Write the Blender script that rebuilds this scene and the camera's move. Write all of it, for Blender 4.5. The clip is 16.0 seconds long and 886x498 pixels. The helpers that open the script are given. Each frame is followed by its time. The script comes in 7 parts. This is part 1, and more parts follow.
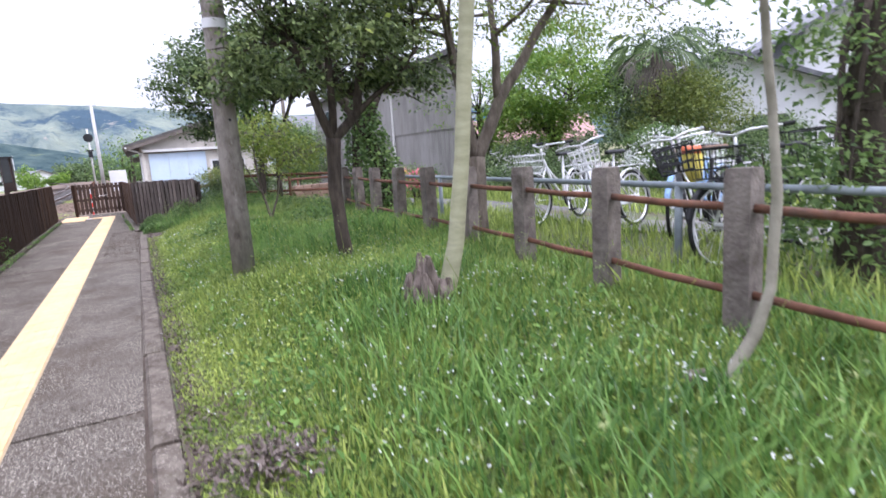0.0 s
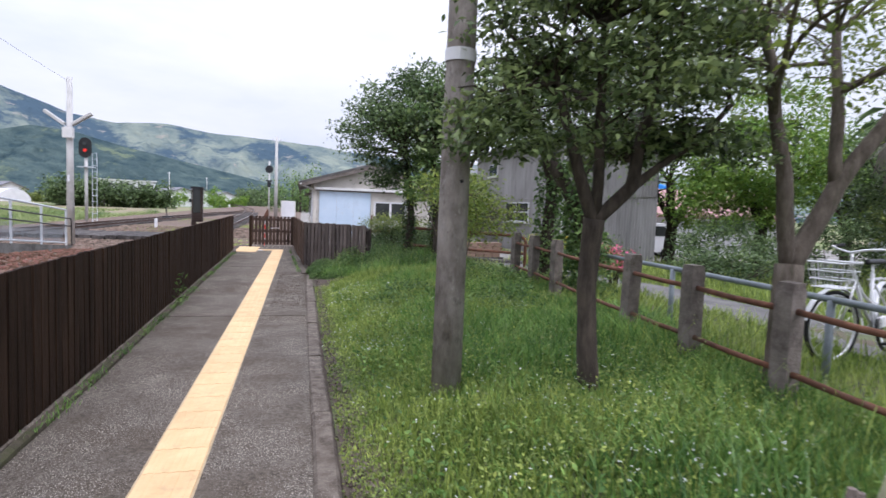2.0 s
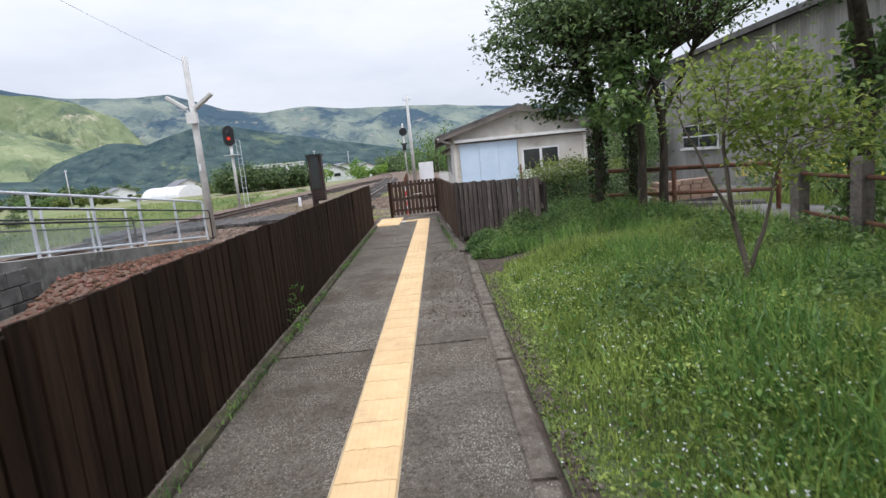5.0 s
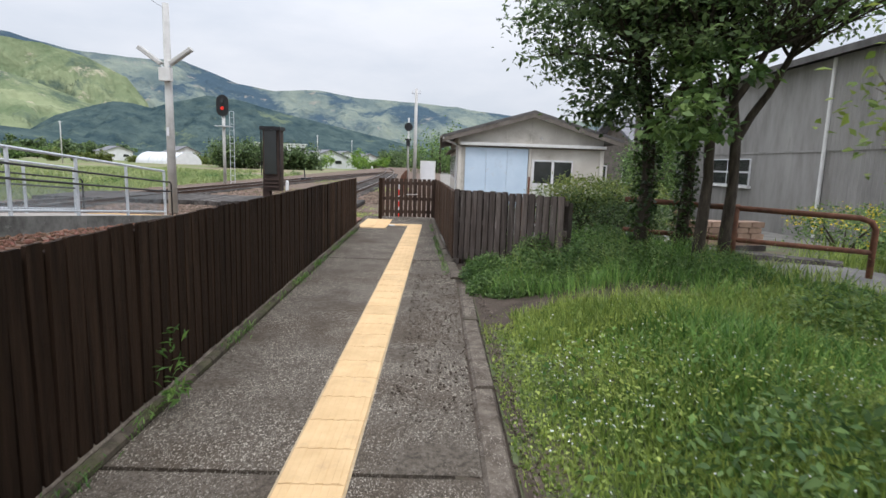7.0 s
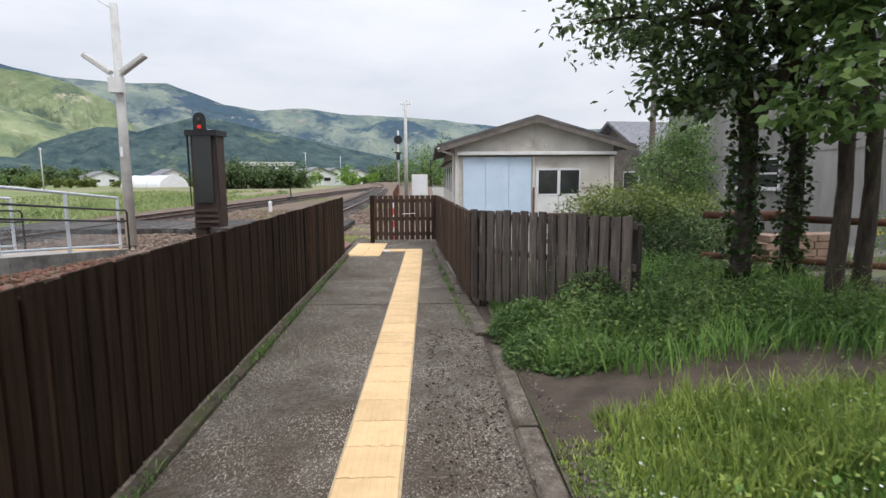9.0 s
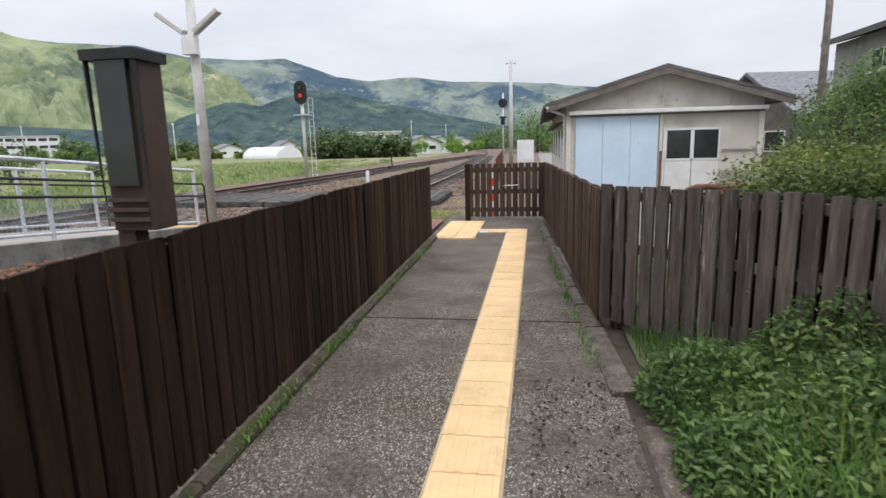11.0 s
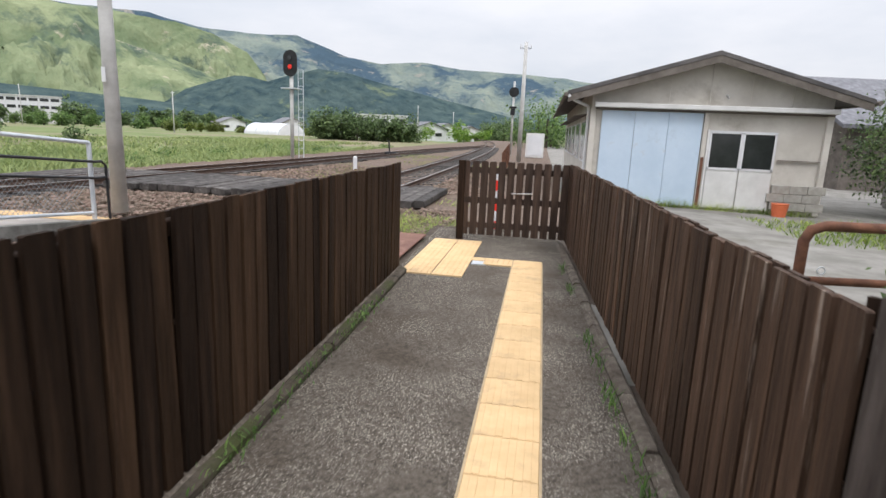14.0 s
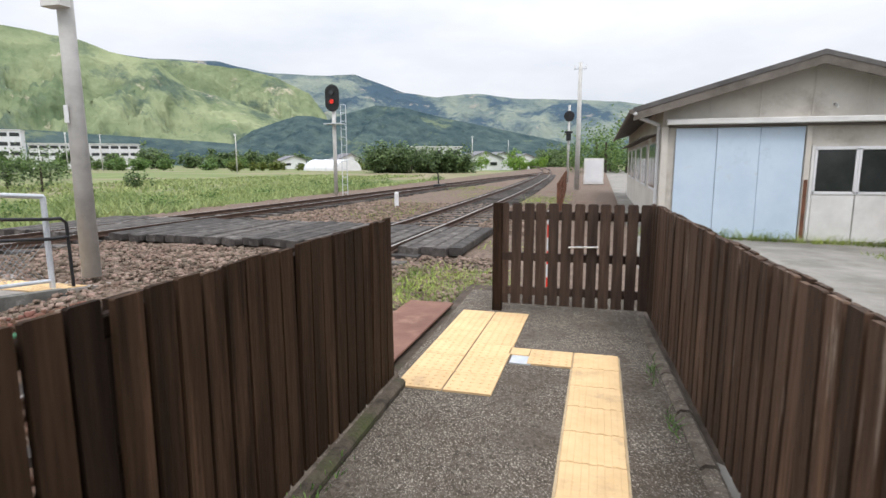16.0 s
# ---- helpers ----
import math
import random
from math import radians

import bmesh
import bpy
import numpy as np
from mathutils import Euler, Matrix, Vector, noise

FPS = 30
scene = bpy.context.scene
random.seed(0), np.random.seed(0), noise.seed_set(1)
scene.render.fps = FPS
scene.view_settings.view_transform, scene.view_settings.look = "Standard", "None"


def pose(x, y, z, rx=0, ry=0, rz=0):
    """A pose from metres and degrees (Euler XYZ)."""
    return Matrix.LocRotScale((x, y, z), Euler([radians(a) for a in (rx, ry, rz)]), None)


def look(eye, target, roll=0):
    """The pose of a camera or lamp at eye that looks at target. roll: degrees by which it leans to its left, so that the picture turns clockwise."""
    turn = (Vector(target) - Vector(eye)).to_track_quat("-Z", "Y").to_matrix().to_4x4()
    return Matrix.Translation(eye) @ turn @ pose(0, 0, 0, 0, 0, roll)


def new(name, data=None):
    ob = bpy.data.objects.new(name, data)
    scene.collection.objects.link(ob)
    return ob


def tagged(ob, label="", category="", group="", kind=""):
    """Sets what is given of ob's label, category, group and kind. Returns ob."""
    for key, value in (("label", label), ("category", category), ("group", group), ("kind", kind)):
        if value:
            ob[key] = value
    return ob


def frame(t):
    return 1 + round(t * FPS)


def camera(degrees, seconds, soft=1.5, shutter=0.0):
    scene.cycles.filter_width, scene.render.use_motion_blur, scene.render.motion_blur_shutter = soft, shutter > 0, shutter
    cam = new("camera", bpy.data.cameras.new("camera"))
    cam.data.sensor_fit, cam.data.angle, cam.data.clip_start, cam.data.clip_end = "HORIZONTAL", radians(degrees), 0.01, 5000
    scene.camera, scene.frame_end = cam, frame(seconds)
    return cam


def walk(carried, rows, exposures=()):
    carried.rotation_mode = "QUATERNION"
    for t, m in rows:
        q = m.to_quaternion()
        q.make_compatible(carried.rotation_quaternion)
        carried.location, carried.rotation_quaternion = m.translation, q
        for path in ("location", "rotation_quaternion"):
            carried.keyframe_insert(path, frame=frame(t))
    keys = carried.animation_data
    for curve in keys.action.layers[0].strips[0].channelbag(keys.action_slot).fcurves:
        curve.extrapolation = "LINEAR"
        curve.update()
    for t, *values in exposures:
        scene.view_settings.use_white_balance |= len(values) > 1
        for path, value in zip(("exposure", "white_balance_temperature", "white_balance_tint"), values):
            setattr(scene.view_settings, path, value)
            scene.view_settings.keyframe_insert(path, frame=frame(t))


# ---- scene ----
cam = camera(76.5, 16.0, shutter=0.3)
# seconds, eye, target, roll
ROWS = [
    (0.0, (0.117, -0.544, 1.248), (1.037, 1.199, 0.908), -3.80),
    (0.5, (0.094, -0.149, 1.441), (0.982, 1.628, 1.207), -2.60),
    (1.0, (0.011, 0.290, 1.460), (0.879, 2.085, 1.308), -0.20),
    (1.5, (-0.010, 0.790, 1.489), (0.668, 2.667, 1.359), 1.84),
    (2.0, (-0.110, 1.257, 1.475), (0.382, 3.190, 1.327), 2.27),
    (2.5, (-0.097, 1.702, 1.468), (0.271, 3.659, 1.282), 1.29),
    (3.0, (-0.202, 2.206, 1.451), (0.035, 4.177, 1.211), -0.50),
    (3.5, (-0.179, 2.685, 1.409), (-0.010, 4.656, 1.117), -3.19),
    (4.0, (-0.227, 3.287, 1.411), (-0.191, 5.261, 1.093), -5.39),
    (4.5, (-0.293, 3.890, 1.410), (-0.307, 5.866, 1.101), -6.49),
    (7.0, (-0.253, 6.399, 1.372), (-0.232, 8.376, 1.070), 1.91),
    (7.5, (-0.332, 6.877, 1.389), (-0.342, 8.856, 1.098), 2.31),
    (8.0, (-0.356, 7.358, 1.371), (-0.410, 9.338, 1.093), 1.21),
    (8.5, (-0.419, 7.818, 1.394), (-0.474, 9.795, 1.100), 0.91),
    (9.0, (-0.465, 8.293, 1.372), (-0.418, 10.276, 1.114), -0.29),
    (9.5, (-0.464, 8.763, 1.353), (-0.493, 10.742, 1.067), -1.59),
    (10.0, (-0.448, 9.220, 1.346), (-0.643, 11.185, 1.027), -2.59),
    (12.5, (-0.599, 11.516, 1.294), (-0.968, 13.431, 0.851), -1.09),
    (13.0, (-0.643, 11.956, 1.334), (-1.014, 13.863, 0.860), -0.59),
    (13.5, (-0.678, 12.451, 1.286), (-1.010, 14.370, 0.830), 0.71),
    (14.0, (-0.692, 12.952, 1.301), (-1.013, 14.884, 0.895), 2.41),
    (14.5, (-0.698, 13.438, 1.327), (-1.006, 15.386, 0.994), 3.60),
    (15.0, (-0.707, 13.937, 1.330), (-1.105, 15.878, 1.057), 3.09),
    (15.5, (-0.755, 14.411, 1.346), (-1.188, 16.343, 1.061), 2.19),
    (16.0, (-0.772, 14.891, 1.347), (-1.302, 16.794, 1.038), -0.13),
]
walk(cam, [(t, look(eye, target, roll)) for t, eye, target, roll in ROWS],
     exposures=[(0.0, 0.73, 5780, 22), (1.5, 0.36, 5830, 20), (3.5, 0.17, 5960, 15), (7.0, 0.07, 6180, 11), (12.5, 0.09, 6280, 12), (16.0, 0.21, 6350, 11)])

# ---- world and sun ----
world = bpy.data.worlds.new("overcast_sky")
scene.world = world
world.use_nodes = True
wt = world.node_tree
wt.nodes.clear()
sky = wt.nodes.new("ShaderNodeTexSky")
sky.sky_type, sky.sun_disc = "NISHITA", False
sky.sun_elevation, sky.sun_rotation = radians(52), radians(150)
skyk = wt.nodes.new("ShaderNodeVectorMath")
skyk.operation = "SCALE"
skyk.inputs["Scale"].default_value = 0.12
wco = wt.nodes.new("ShaderNodeTexCoord")
wmap = wt.nodes.new("ShaderNodeMapping")
wmap.inputs["Scale"].default_value = (1.6, 1.6, 5.0)
cloud = wt.nodes.new("ShaderNodeTexNoise")
cloud.inputs["Scale"].default_value, cloud.inputs["Detail"].default_value, cloud.inputs["Roughness"].default_value = 1.5, 6, 0.55
cramp = wt.nodes.new("ShaderNodeValToRGB")
cramp.color_ramp.elements[0].position, cramp.color_ramp.elements[0].color = 0.3, (0.78, 0.82, 0.88, 1)
cramp.color_ramp.elements[1].position, cramp.color_ramp.elements[1].color = 0.62, (1.0, 1.0, 1.02, 1)
wmix = wt.nodes.new("ShaderNodeMix")
wmix.data_type = "RGBA"
wmix.inputs[0].default_value = 0.93
wbg = wt.nodes.new("ShaderNodeBackground")
wbg.inputs["Strength"].default_value = 0.95
wout = wt.nodes.new("ShaderNodeOutputWorld")
wt.links.new(sky.outputs[0], skyk.inputs[0])
wt.links.new(wco.outputs["Generated"], wmap.inputs[0])
wt.links.new(wmap.outputs[0], cloud.inputs["Vector"])
wt.links.new(cloud.outputs[0], cramp.inputs[0])
wt.links.new(skyk.outputs[0], wmix.inputs[6])
wt.links.new(cramp.outputs[0], wmix.inputs[7])
wt.links.new(wmix.outputs[2], wbg.inputs[0])
# an overcast sky is brighter overhead than at the horizon
wsep = wt.nodes.new("ShaderNodeSeparateXYZ")
wsq = wt.nodes.new("ShaderNodeMath")
wsq.operation = "MULTIPLY"
wst = wt.nodes.new("ShaderNodeMath")
wst.operation = "MULTIPLY_ADD"
wst.inputs[1].default_value, wst.inputs[2].default_value = 2.1, 0.82
wt.links.new(wco.outputs["Generated"], wsep.inputs[0])
wt.links.new(wsep.outputs[2], wsq.inputs[0])
wt.links.new(wsep.outputs[2], wsq.inputs[1])
wt.links.new(wsq.outputs[0], wst.inputs[0])
wt.links.new(wst.outputs[0], wbg.inputs["Strength"])
wt.links.new(wbg.outputs[0], wout.inputs[0])

sun_data = bpy.data.lights.new("sun", "SUN")
sun_data.energy, sun_data.angle, sun_data.color = 1.2, radians(14), (1.0, 0.96, 0.9)
sun = new("sun", sun_data)
sun.matrix_world = look((0, 0, 50), (-14, 24, 8))


# ---- materials ----
def mat(name, c1, c2, scale=4.0, rough=0.85, bump=0.25, bscale=60.0, metal=0.0, rand=0.0, c3=None, s3=0.8, stretch=(1, 1, 1),
        island=0.0, spec=0.3, speck=None, transmit=0.0, c3pos=(0.55, 0.72), bdist=0.01, c4=None, s4=1.0, c4pos=(0.62, 0.68)):
    m = bpy.data.materials.new(name)
    m.use_nodes = True
    nt = m.node_tree
    n, l = nt.nodes, nt.links
    bs = n["Principled BSDF"]
    bs.inputs["Roughness"].default_value, bs.inputs["Metallic"].default_value = rough, metal
    bs.inputs["Specular IOR Level"].default_value = spec
    co = n.new("ShaderNodeTexCoord")
    mp = n.new("ShaderNodeMapping")
    mp.inputs["Scale"].default_value = stretch
    l.new(co.outputs["Object"], mp.inputs[0])
    info = n.new("ShaderNodeObjectInfo")
    off = n.new("ShaderNodeVectorMath")
    off.operation = "MULTIPLY_ADD"
    l.new(info.outputs["Random"], off.inputs[0])
    off.inputs[1].default_value = (37, 19, 53)
    l.new(mp.outputs[0], off.inputs[2])
    a = n.new("ShaderNodeTexNoise")
    a.inputs["Scale"].default_value, a.inputs["Detail"].default_value, a.inputs["Roughness"].default_value = scale, 7, 0.65
    l.new(off.outputs[0], a.inputs["Vector"])
    r = n.new("ShaderNodeValToRGB")
    r.color_ramp.elements[0].position, r.color_ramp.elements[0].color = 0.36, (*c1, 1)
    r.color_ramp.elements[1].position, r.color_ramp.elements[1].color = 0.66, (*c2, 1)
    l.new(a.outputs[0], r.inputs[0])
    col = r.outputs[0]
    for c3, s3, c3pos in ((c3, s3, c3pos), (c4, s4, c4pos)):
        if not c3:
            continue
        b = n.new("ShaderNodeTexNoise")
        b.inputs["Scale"].default_value, b.inputs["Detail"].default_value = s3, 8
        b.inputs["Roughness"].default_value = 0.7
        l.new(off.outputs[0], b.inputs["Vector"])
        rr = n.new("ShaderNodeValToRGB")
        rr.color_ramp.elements[0].position, rr.color_ramp.elements[1].position = c3pos
        l.new(b.outputs[0], rr.inputs[0])
        mx = n.new("ShaderNodeMix")
        mx.data_type = "RGBA"
        l.new(rr.outputs[0], mx.inputs[0])
        l.new(col, mx.inputs[6])
        mx.inputs[7].default_value = (*c3, 1)
        col = mx.outputs[2]
    if speck:
        v = n.new("ShaderNodeTexNoise")
        v.inputs["Scale"].default_value, v.inputs["Detail"].default_value, v.inputs["Roughness"].default_value = speck[0], 3, 0.7
        l.new(off.outputs[0], v.inputs["Vector"])
        m1 = n.new("ShaderNodeMapRange")
        m1.inputs["From Min"].default_value, m1.inputs["From Max"].default_value = speck[2], speck[2] + 0.07
        l.new(v.outputs[0], m1.inputs[0])
        big = n.new("ShaderNodeTexNoise")
        big.inputs["Scale"].default_value, big.inputs["Detail"].default_value = 2.2, 5
        l.new(off.outputs[0], big.inputs["Vector"])
        br = n.new("ShaderNodeValToRGB")
        br.color_ramp.elements[0].position, br.color_ramp.elements[1].position = 0.33, 0.58
        l.new(big.outputs[0], br.inputs[0])
        m2 = n.new("ShaderNodeMath")
        m2.operation = "MULTIPLY"
        l.new(m1.outputs[0], m2.inputs[0])
        l.new(br.outputs[0], m2.inputs[1])
        mx = n.new("ShaderNodeMix")
        mx.data_type = "RGBA"
        l.new(m2.outputs[0], mx.inputs[0])
        l.new(col, mx.inputs[6])
        mx.inputs[7].default_value = (*speck[1], 1)
        col = mx.outputs[2]
    if rand or island:
        h = n.new("ShaderNodeHueSaturation")
        src = info.outputs["Random"]
        if island:
            geo = n.new("ShaderNodeNewGeometry")
            src = geo.outputs["Random Per Island"]
        k = rand or island
        mr = n.new("ShaderNodeMapRange")
        mr.inputs["To Min"].default_value, mr.inputs["To Max"].default_value = 1 - k, 1 + k
        l.new(src, mr.inputs[0])
        l.new(mr.outputs[0], h.inputs["Value"])
        if island:
            mh = n.new("ShaderNodeMapRange")
            mh.inputs["To Min"].default_value, mh.inputs["To Max"].default_value = 0.515, 0.48
            l.new(src, mh.inputs[0])
            l.new(mh.outputs[0], h.inputs["Hue"])
        l.new(col, h.inputs["Color"])
        col = h.outputs[0]
    l.new(col, bs.inputs["Base Color"])
    if bump:
        f = n.new("ShaderNodeTexNoise")
        f.inputs["Scale"].default_value, f.inputs["Detail"].default_value = bscale, 5
        l.new(off.outputs[0], f.inputs["Vector"])
        bp = n.new("ShaderNodeBump")
        bp.inputs["Strength"].default_value, bp.inputs["Distance"].default_value = bump, bdist
        l.new(f.outputs[0], bp.inputs["Height"])
        l.new(bp.outputs[0], bs.inputs["Normal"])
    if transmit:
        tr = n.new("ShaderNodeBsdfTranslucent")
        l.new(col, tr.inputs[0])
        ad = n.new("ShaderNodeMixShader")
        ad.inputs[0].default_value = transmit
        l.new(bs.outputs[0], ad.inputs[1])
        l.new(tr.outputs[0], ad.inputs[2])
        l.new(ad.outputs[0], n["Material Output"].inputs[0])
    return m


M = {}
M["concrete"] = mat("washed_concrete", (0.058, 0.048, 0.038), (0.15, 0.128, 0.103), 40, 0.92, 1.0, 110, c3=(0.06, 0.044, 0.03), s3=0.75, c3pos=(0.46, 0.7), speck=(95, (0.47, 0.425, 0.36), 0.556), spec=0.15, c4=(0.155, 0.134, 0.108), s4=1.9, c4pos=(0.55, 0.8))
M["kerb"] = mat("kerb_concrete", (0.062, 0.048, 0.036), (0.165, 0.138, 0.11), 11, 0.92, 0.8, 60, c3=(0.052, 0.046, 0.026), s3=2, speck=(80, (0.36, 0.32, 0.27), 0.58))
M["tile"] = mat("yellow_tile", (0.575, 0.395, 0.205), (0.665, 0.47, 0.255), 6, 0.8, 0.15, 50, rand=0.06, c3=(0.45, 0.315, 0.18), s3=4)
M["tilejoint"] = mat("tile_bed", (0.36, 0.27, 0.16), (0.46, 0.36, 0.23), 12, 0.9, 0.3, 80)
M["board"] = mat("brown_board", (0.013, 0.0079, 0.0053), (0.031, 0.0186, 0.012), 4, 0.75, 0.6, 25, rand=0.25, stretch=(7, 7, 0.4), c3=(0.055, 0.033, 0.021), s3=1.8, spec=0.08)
# lighter copy of the brown board, with open-sky light put into its colour
M["boardlit"] = mat("lit_brown_board", (0.022, 0.0125, 0.0073), (0.055, 0.032, 0.0185), 4, 0.75, 0.6, 25, rand=0.28, stretch=(7, 7, 0.4), c3=(0.10, 0.057, 0.034), s3=1.8, spec=0.1, c4=(0.16, 0.12, 0.09), s4=3.0, c4pos=(0.68, 0.76))
M["boardworn"] = mat("worn_brown_board", (0.04, 0.0235, 0.0155), (0.095, 0.058, 0.039), 4, 0.7, 0.6, 25, rand=0.4, stretch=(7, 7, 0.4), c3=(0.15, 0.088, 0.055), s3=1.8, spec=0.15, c4=(0.28, 0.225, 0.18), s4=3.2, c4pos=(0.6, 0.7))
M["oldboard"] = mat("weathered_board", (0.062, 0.048, 0.041), (0.15, 0.122, 0.107), 5, 0.8, 0.6, 25, rand=0.35, stretch=(5, 5, 0.45), c3=(0.38, 0.35, 0.32), s3=3.2, c3pos=(0.58, 0.72))
M["gateboard"] = mat("gate_board", (0.032, 0.019, 0.013), (0.075, 0.047, 0.033), 5, 0.7, 0.5, 25, rand=0.25, stretch=(5, 5, 0.5))
M["grass"] = mat("grass_blade", (0.12, 0.195, 0.036), (0.38, 0.465, 0.12), 1.4, 0.45, 0, island=0.45, transmit=0.42)
M["grassdark"] = mat("lush_grass", (0.07, 0.16, 0.032), (0.23, 0.39, 0.10), 1.2, 0.4, 0, island=0.45, transmit=0.42)
M["soil"] = mat("grassy_soil", (0.062, 0.078, 0.035), (0.115, 0.145, 0.06), 3, 0.95, 0.7, 40, c3=(0.10, 0.078, 0.056), s3=1.6, c3pos=(0.46, 0.6))
M["dirt"] = mat("bare_dirt", (0.048, 0.035, 0.026), (0.095, 0.073, 0.056), 5, 0.95, 0.8, 60, c3=(0.05, 0.052, 0.026), s3=2)
M["lane"] = mat("lane_asphalt", (0.10, 0.095, 0.09), (0.18, 0.172, 0.162), 2, 0.9, 0.5, 80)
M["claybrick"] = mat("pale_clay_brick", (0.22, 0.145, 0.105), (0.32, 0.22, 0.165), 5, 0.9, 0.4, 50, rand=0.2)
M["saplingbark"] = mat("sapling_bark", (0.17, 0.155, 0.115), (0.30, 0.28, 0.22), 5, 0.85, 0.5, 40)
M["asphalt"] = mat("yard_asphalt", (0.17, 0.16, 0.14), (0.28, 0.265, 0.24), 1.5, 0.92, 0.5, 80, c3=(0.13, 0.12, 0.09), s3=0.6)
M["field"] = mat("meadow", (0.10, 0.145, 0.042), (0.175, 0.21, 0.075), 0.25, 0.9, 0.6, 6, c3=(0.22, 0.185, 0.115), s3=0.03, c3pos=(0.45, 0.6))
M["ballast"] = mat("ballast", (0.085, 0.058, 0.043), (0.2, 0.15, 0.115), 12, 0.95, 1.0, 30, c3=(0.12, 0.066, 0.042), s3=0.5)
M["stone"] = mat("ballast_stone", (0.125, 0.086, 0.062), (0.25, 0.195, 0.15), 3, 0.9, 0.4, 30, island=0.5)
M["ruststone"] = mat("rusty_ballast", (0.10, 0.05, 0.032), (0.19, 0.105, 0.07), 3, 0.95, 0.4, 30, island=0.4)
M["rustground"] = mat("rusty_rubble", (0.085, 0.05, 0.036), (0.17, 0.11, 0.08), 9, 0.95, 0.9, 30, c3=(0.07, 0.075, 0.03), s3=1.2)
M["meadowgrass"] = mat("pale_meadow_grass", (0.17, 0.235, 0.08), (0.31, 0.36, 0.15), 0.3, 0.6, 0, island=0.3, transmit=0.35)
M["rust"] = mat("rusty_steel", (0.09, 0.04, 0.024), (0.19, 0.085, 0.05), 7, 0.8, 0.4, 80, c3=(0.10, 0.075, 0.06), s3=3)
M["rail"] = mat("rail_steel", (0.055, 0.032, 0.024), (0.11, 0.07, 0.05), 8, 0.7, 0.3, 60)
M["railtop"] = mat("worn_rail_top", (0.25, 0.22, 0.2), (0.4, 0.37, 0.35), 9, 0.4, 0.1, 60, metal=0.7)
M["sleeper"] = mat("old_sleeper", (0.035, 0.03, 0.028), (0.10, 0.09, 0.082), 4, 0.9, 0.6, 30, rand=0.35, c3=(0.2, 0.185, 0.17), s3=3)
M["plate"] = mat("rust_plate", (0.13, 0.06, 0.042), (0.21, 0.105, 0.075), 2, 0.7, 0.3, 80, c3=(0.25, 0.14, 0.1), s3=4)
M["pole"] = mat("pole_concrete", (0.16, 0.138, 0.118), (0.32, 0.29, 0.26), 6, 0.92, 0.8, 60, c3=(0.10, 0.085, 0.072), s3=9, stretch=(1.5, 1.5, 0.7), c4=(0.38, 0.35, 0.32), s4=14, c4pos=(0.6, 0.7))
M["palepole"] = mat("pale_pole", (0.42, 0.41, 0.39), (0.56, 0.55, 0.53), 3, 0.85, 0.3, 60)
M["post"] = mat("post_concrete", (0.10, 0.083, 0.072), (0.22, 0.19, 0.165), 7, 0.95, 0.8, 50, c3=(0.06, 0.055, 0.035), s3=4)
M["bark"] = mat("grey_bark", (0.075, 0.06, 0.046), (0.18, 0.15, 0.12), 5, 0.95, 0.9, 25, stretch=(3, 3, 0.8), c3=(0.05, 0.055, 0.03), s3=3)
M["darkbark"] = mat("dark_bark", (0.03, 0.024, 0.018), (0.085, 0.068, 0.052), 6, 0.95, 1.0, 25, stretch=(3, 3, 0.8))
M["palebark"] = mat("pale_green_bark", (0.26, 0.26, 0.155), (0.37, 0.36, 0.235), 5, 0.7, 0.3, 30, stretch=(1, 1, 3), c3=(0.21, 0.2, 0.13), s3=2)
M["stump"] = mat("stump_wood", (0.07, 0.052, 0.042), (0.25, 0.205, 0.175), 12, 0.95, 1.0, 25, stretch=(3, 3, 0.7), c3=(0.05, 0.042, 0.03), s3=4)
M["leafdark"] = mat("dark_leaf", (0.055, 0.096, 0.036), (0.155, 0.225, 0.088), 1.2, 0.38, 0, island=0.7, transmit=0.42)
M["leafmid"] = mat("mid_leaf", (0.08, 0.15, 0.044), (0.18, 0.275, 0.088), 1.2, 0.45, 0, island=0.5, transmit=0.44)
M["leaflight"] = mat("light_leaf", (0.12, 0.23, 0.035), (0.24, 0.36, 0.07), 1.2, 0.5, 0, island=0.3, transmit=0.4)
M["leafyellow"] = mat("yellow_green_leaf", (0.14, 0.2, 0.035), (0.26, 0.32, 0.07), 1.2, 0.5, 0, island=0.3, transmit=0.4)
M["ivy"] = mat("ivy_leaf", (0.02, 0.045, 0.012), (0.06, 0.10, 0.025), 2, 0.4, 0, island=0.4, transmit=0.15)
M["petal"] = mat("white_petal", (0.72, 0.73, 0.72), (0.85, 0.85, 0.84), 4, 0.7, 0, island=0.08, transmit=0.2)
M["pink"] = mat("pink_petal", (0.68, 0.13, 0.22), (0.8, 0.22, 0.32), 4, 0.7, 0, island=0.15, transmit=0.2)
M["yellowpetal"] = mat("yellow_petal", (0.6, 0.48, 0.03), (0.75, 0.62, 0.06), 4, 0.7, 0, island=0.15, transmit=0.2)
M["plaster"] = mat("beige_plaster", (0.50, 0.465, 0.415), (0.62, 0.585, 0.53), 1.3, 0.85, 0.2, 60, c3=(0.40, 0.365, 0.315), s3=1.2)
M["bluepaint"] = mat("pale_blue_paint", (0.48, 0.585, 0.70), (0.55, 0.65, 0.76), 1.5, 0.6, 0.1, 40, c3=(0.46, 0.50, 0.54), s3=3, c3pos=(0.62, 0.8), c4=(0.40, 0.47, 0.54), s4=0.9, c4pos=(0.6, 0.75))
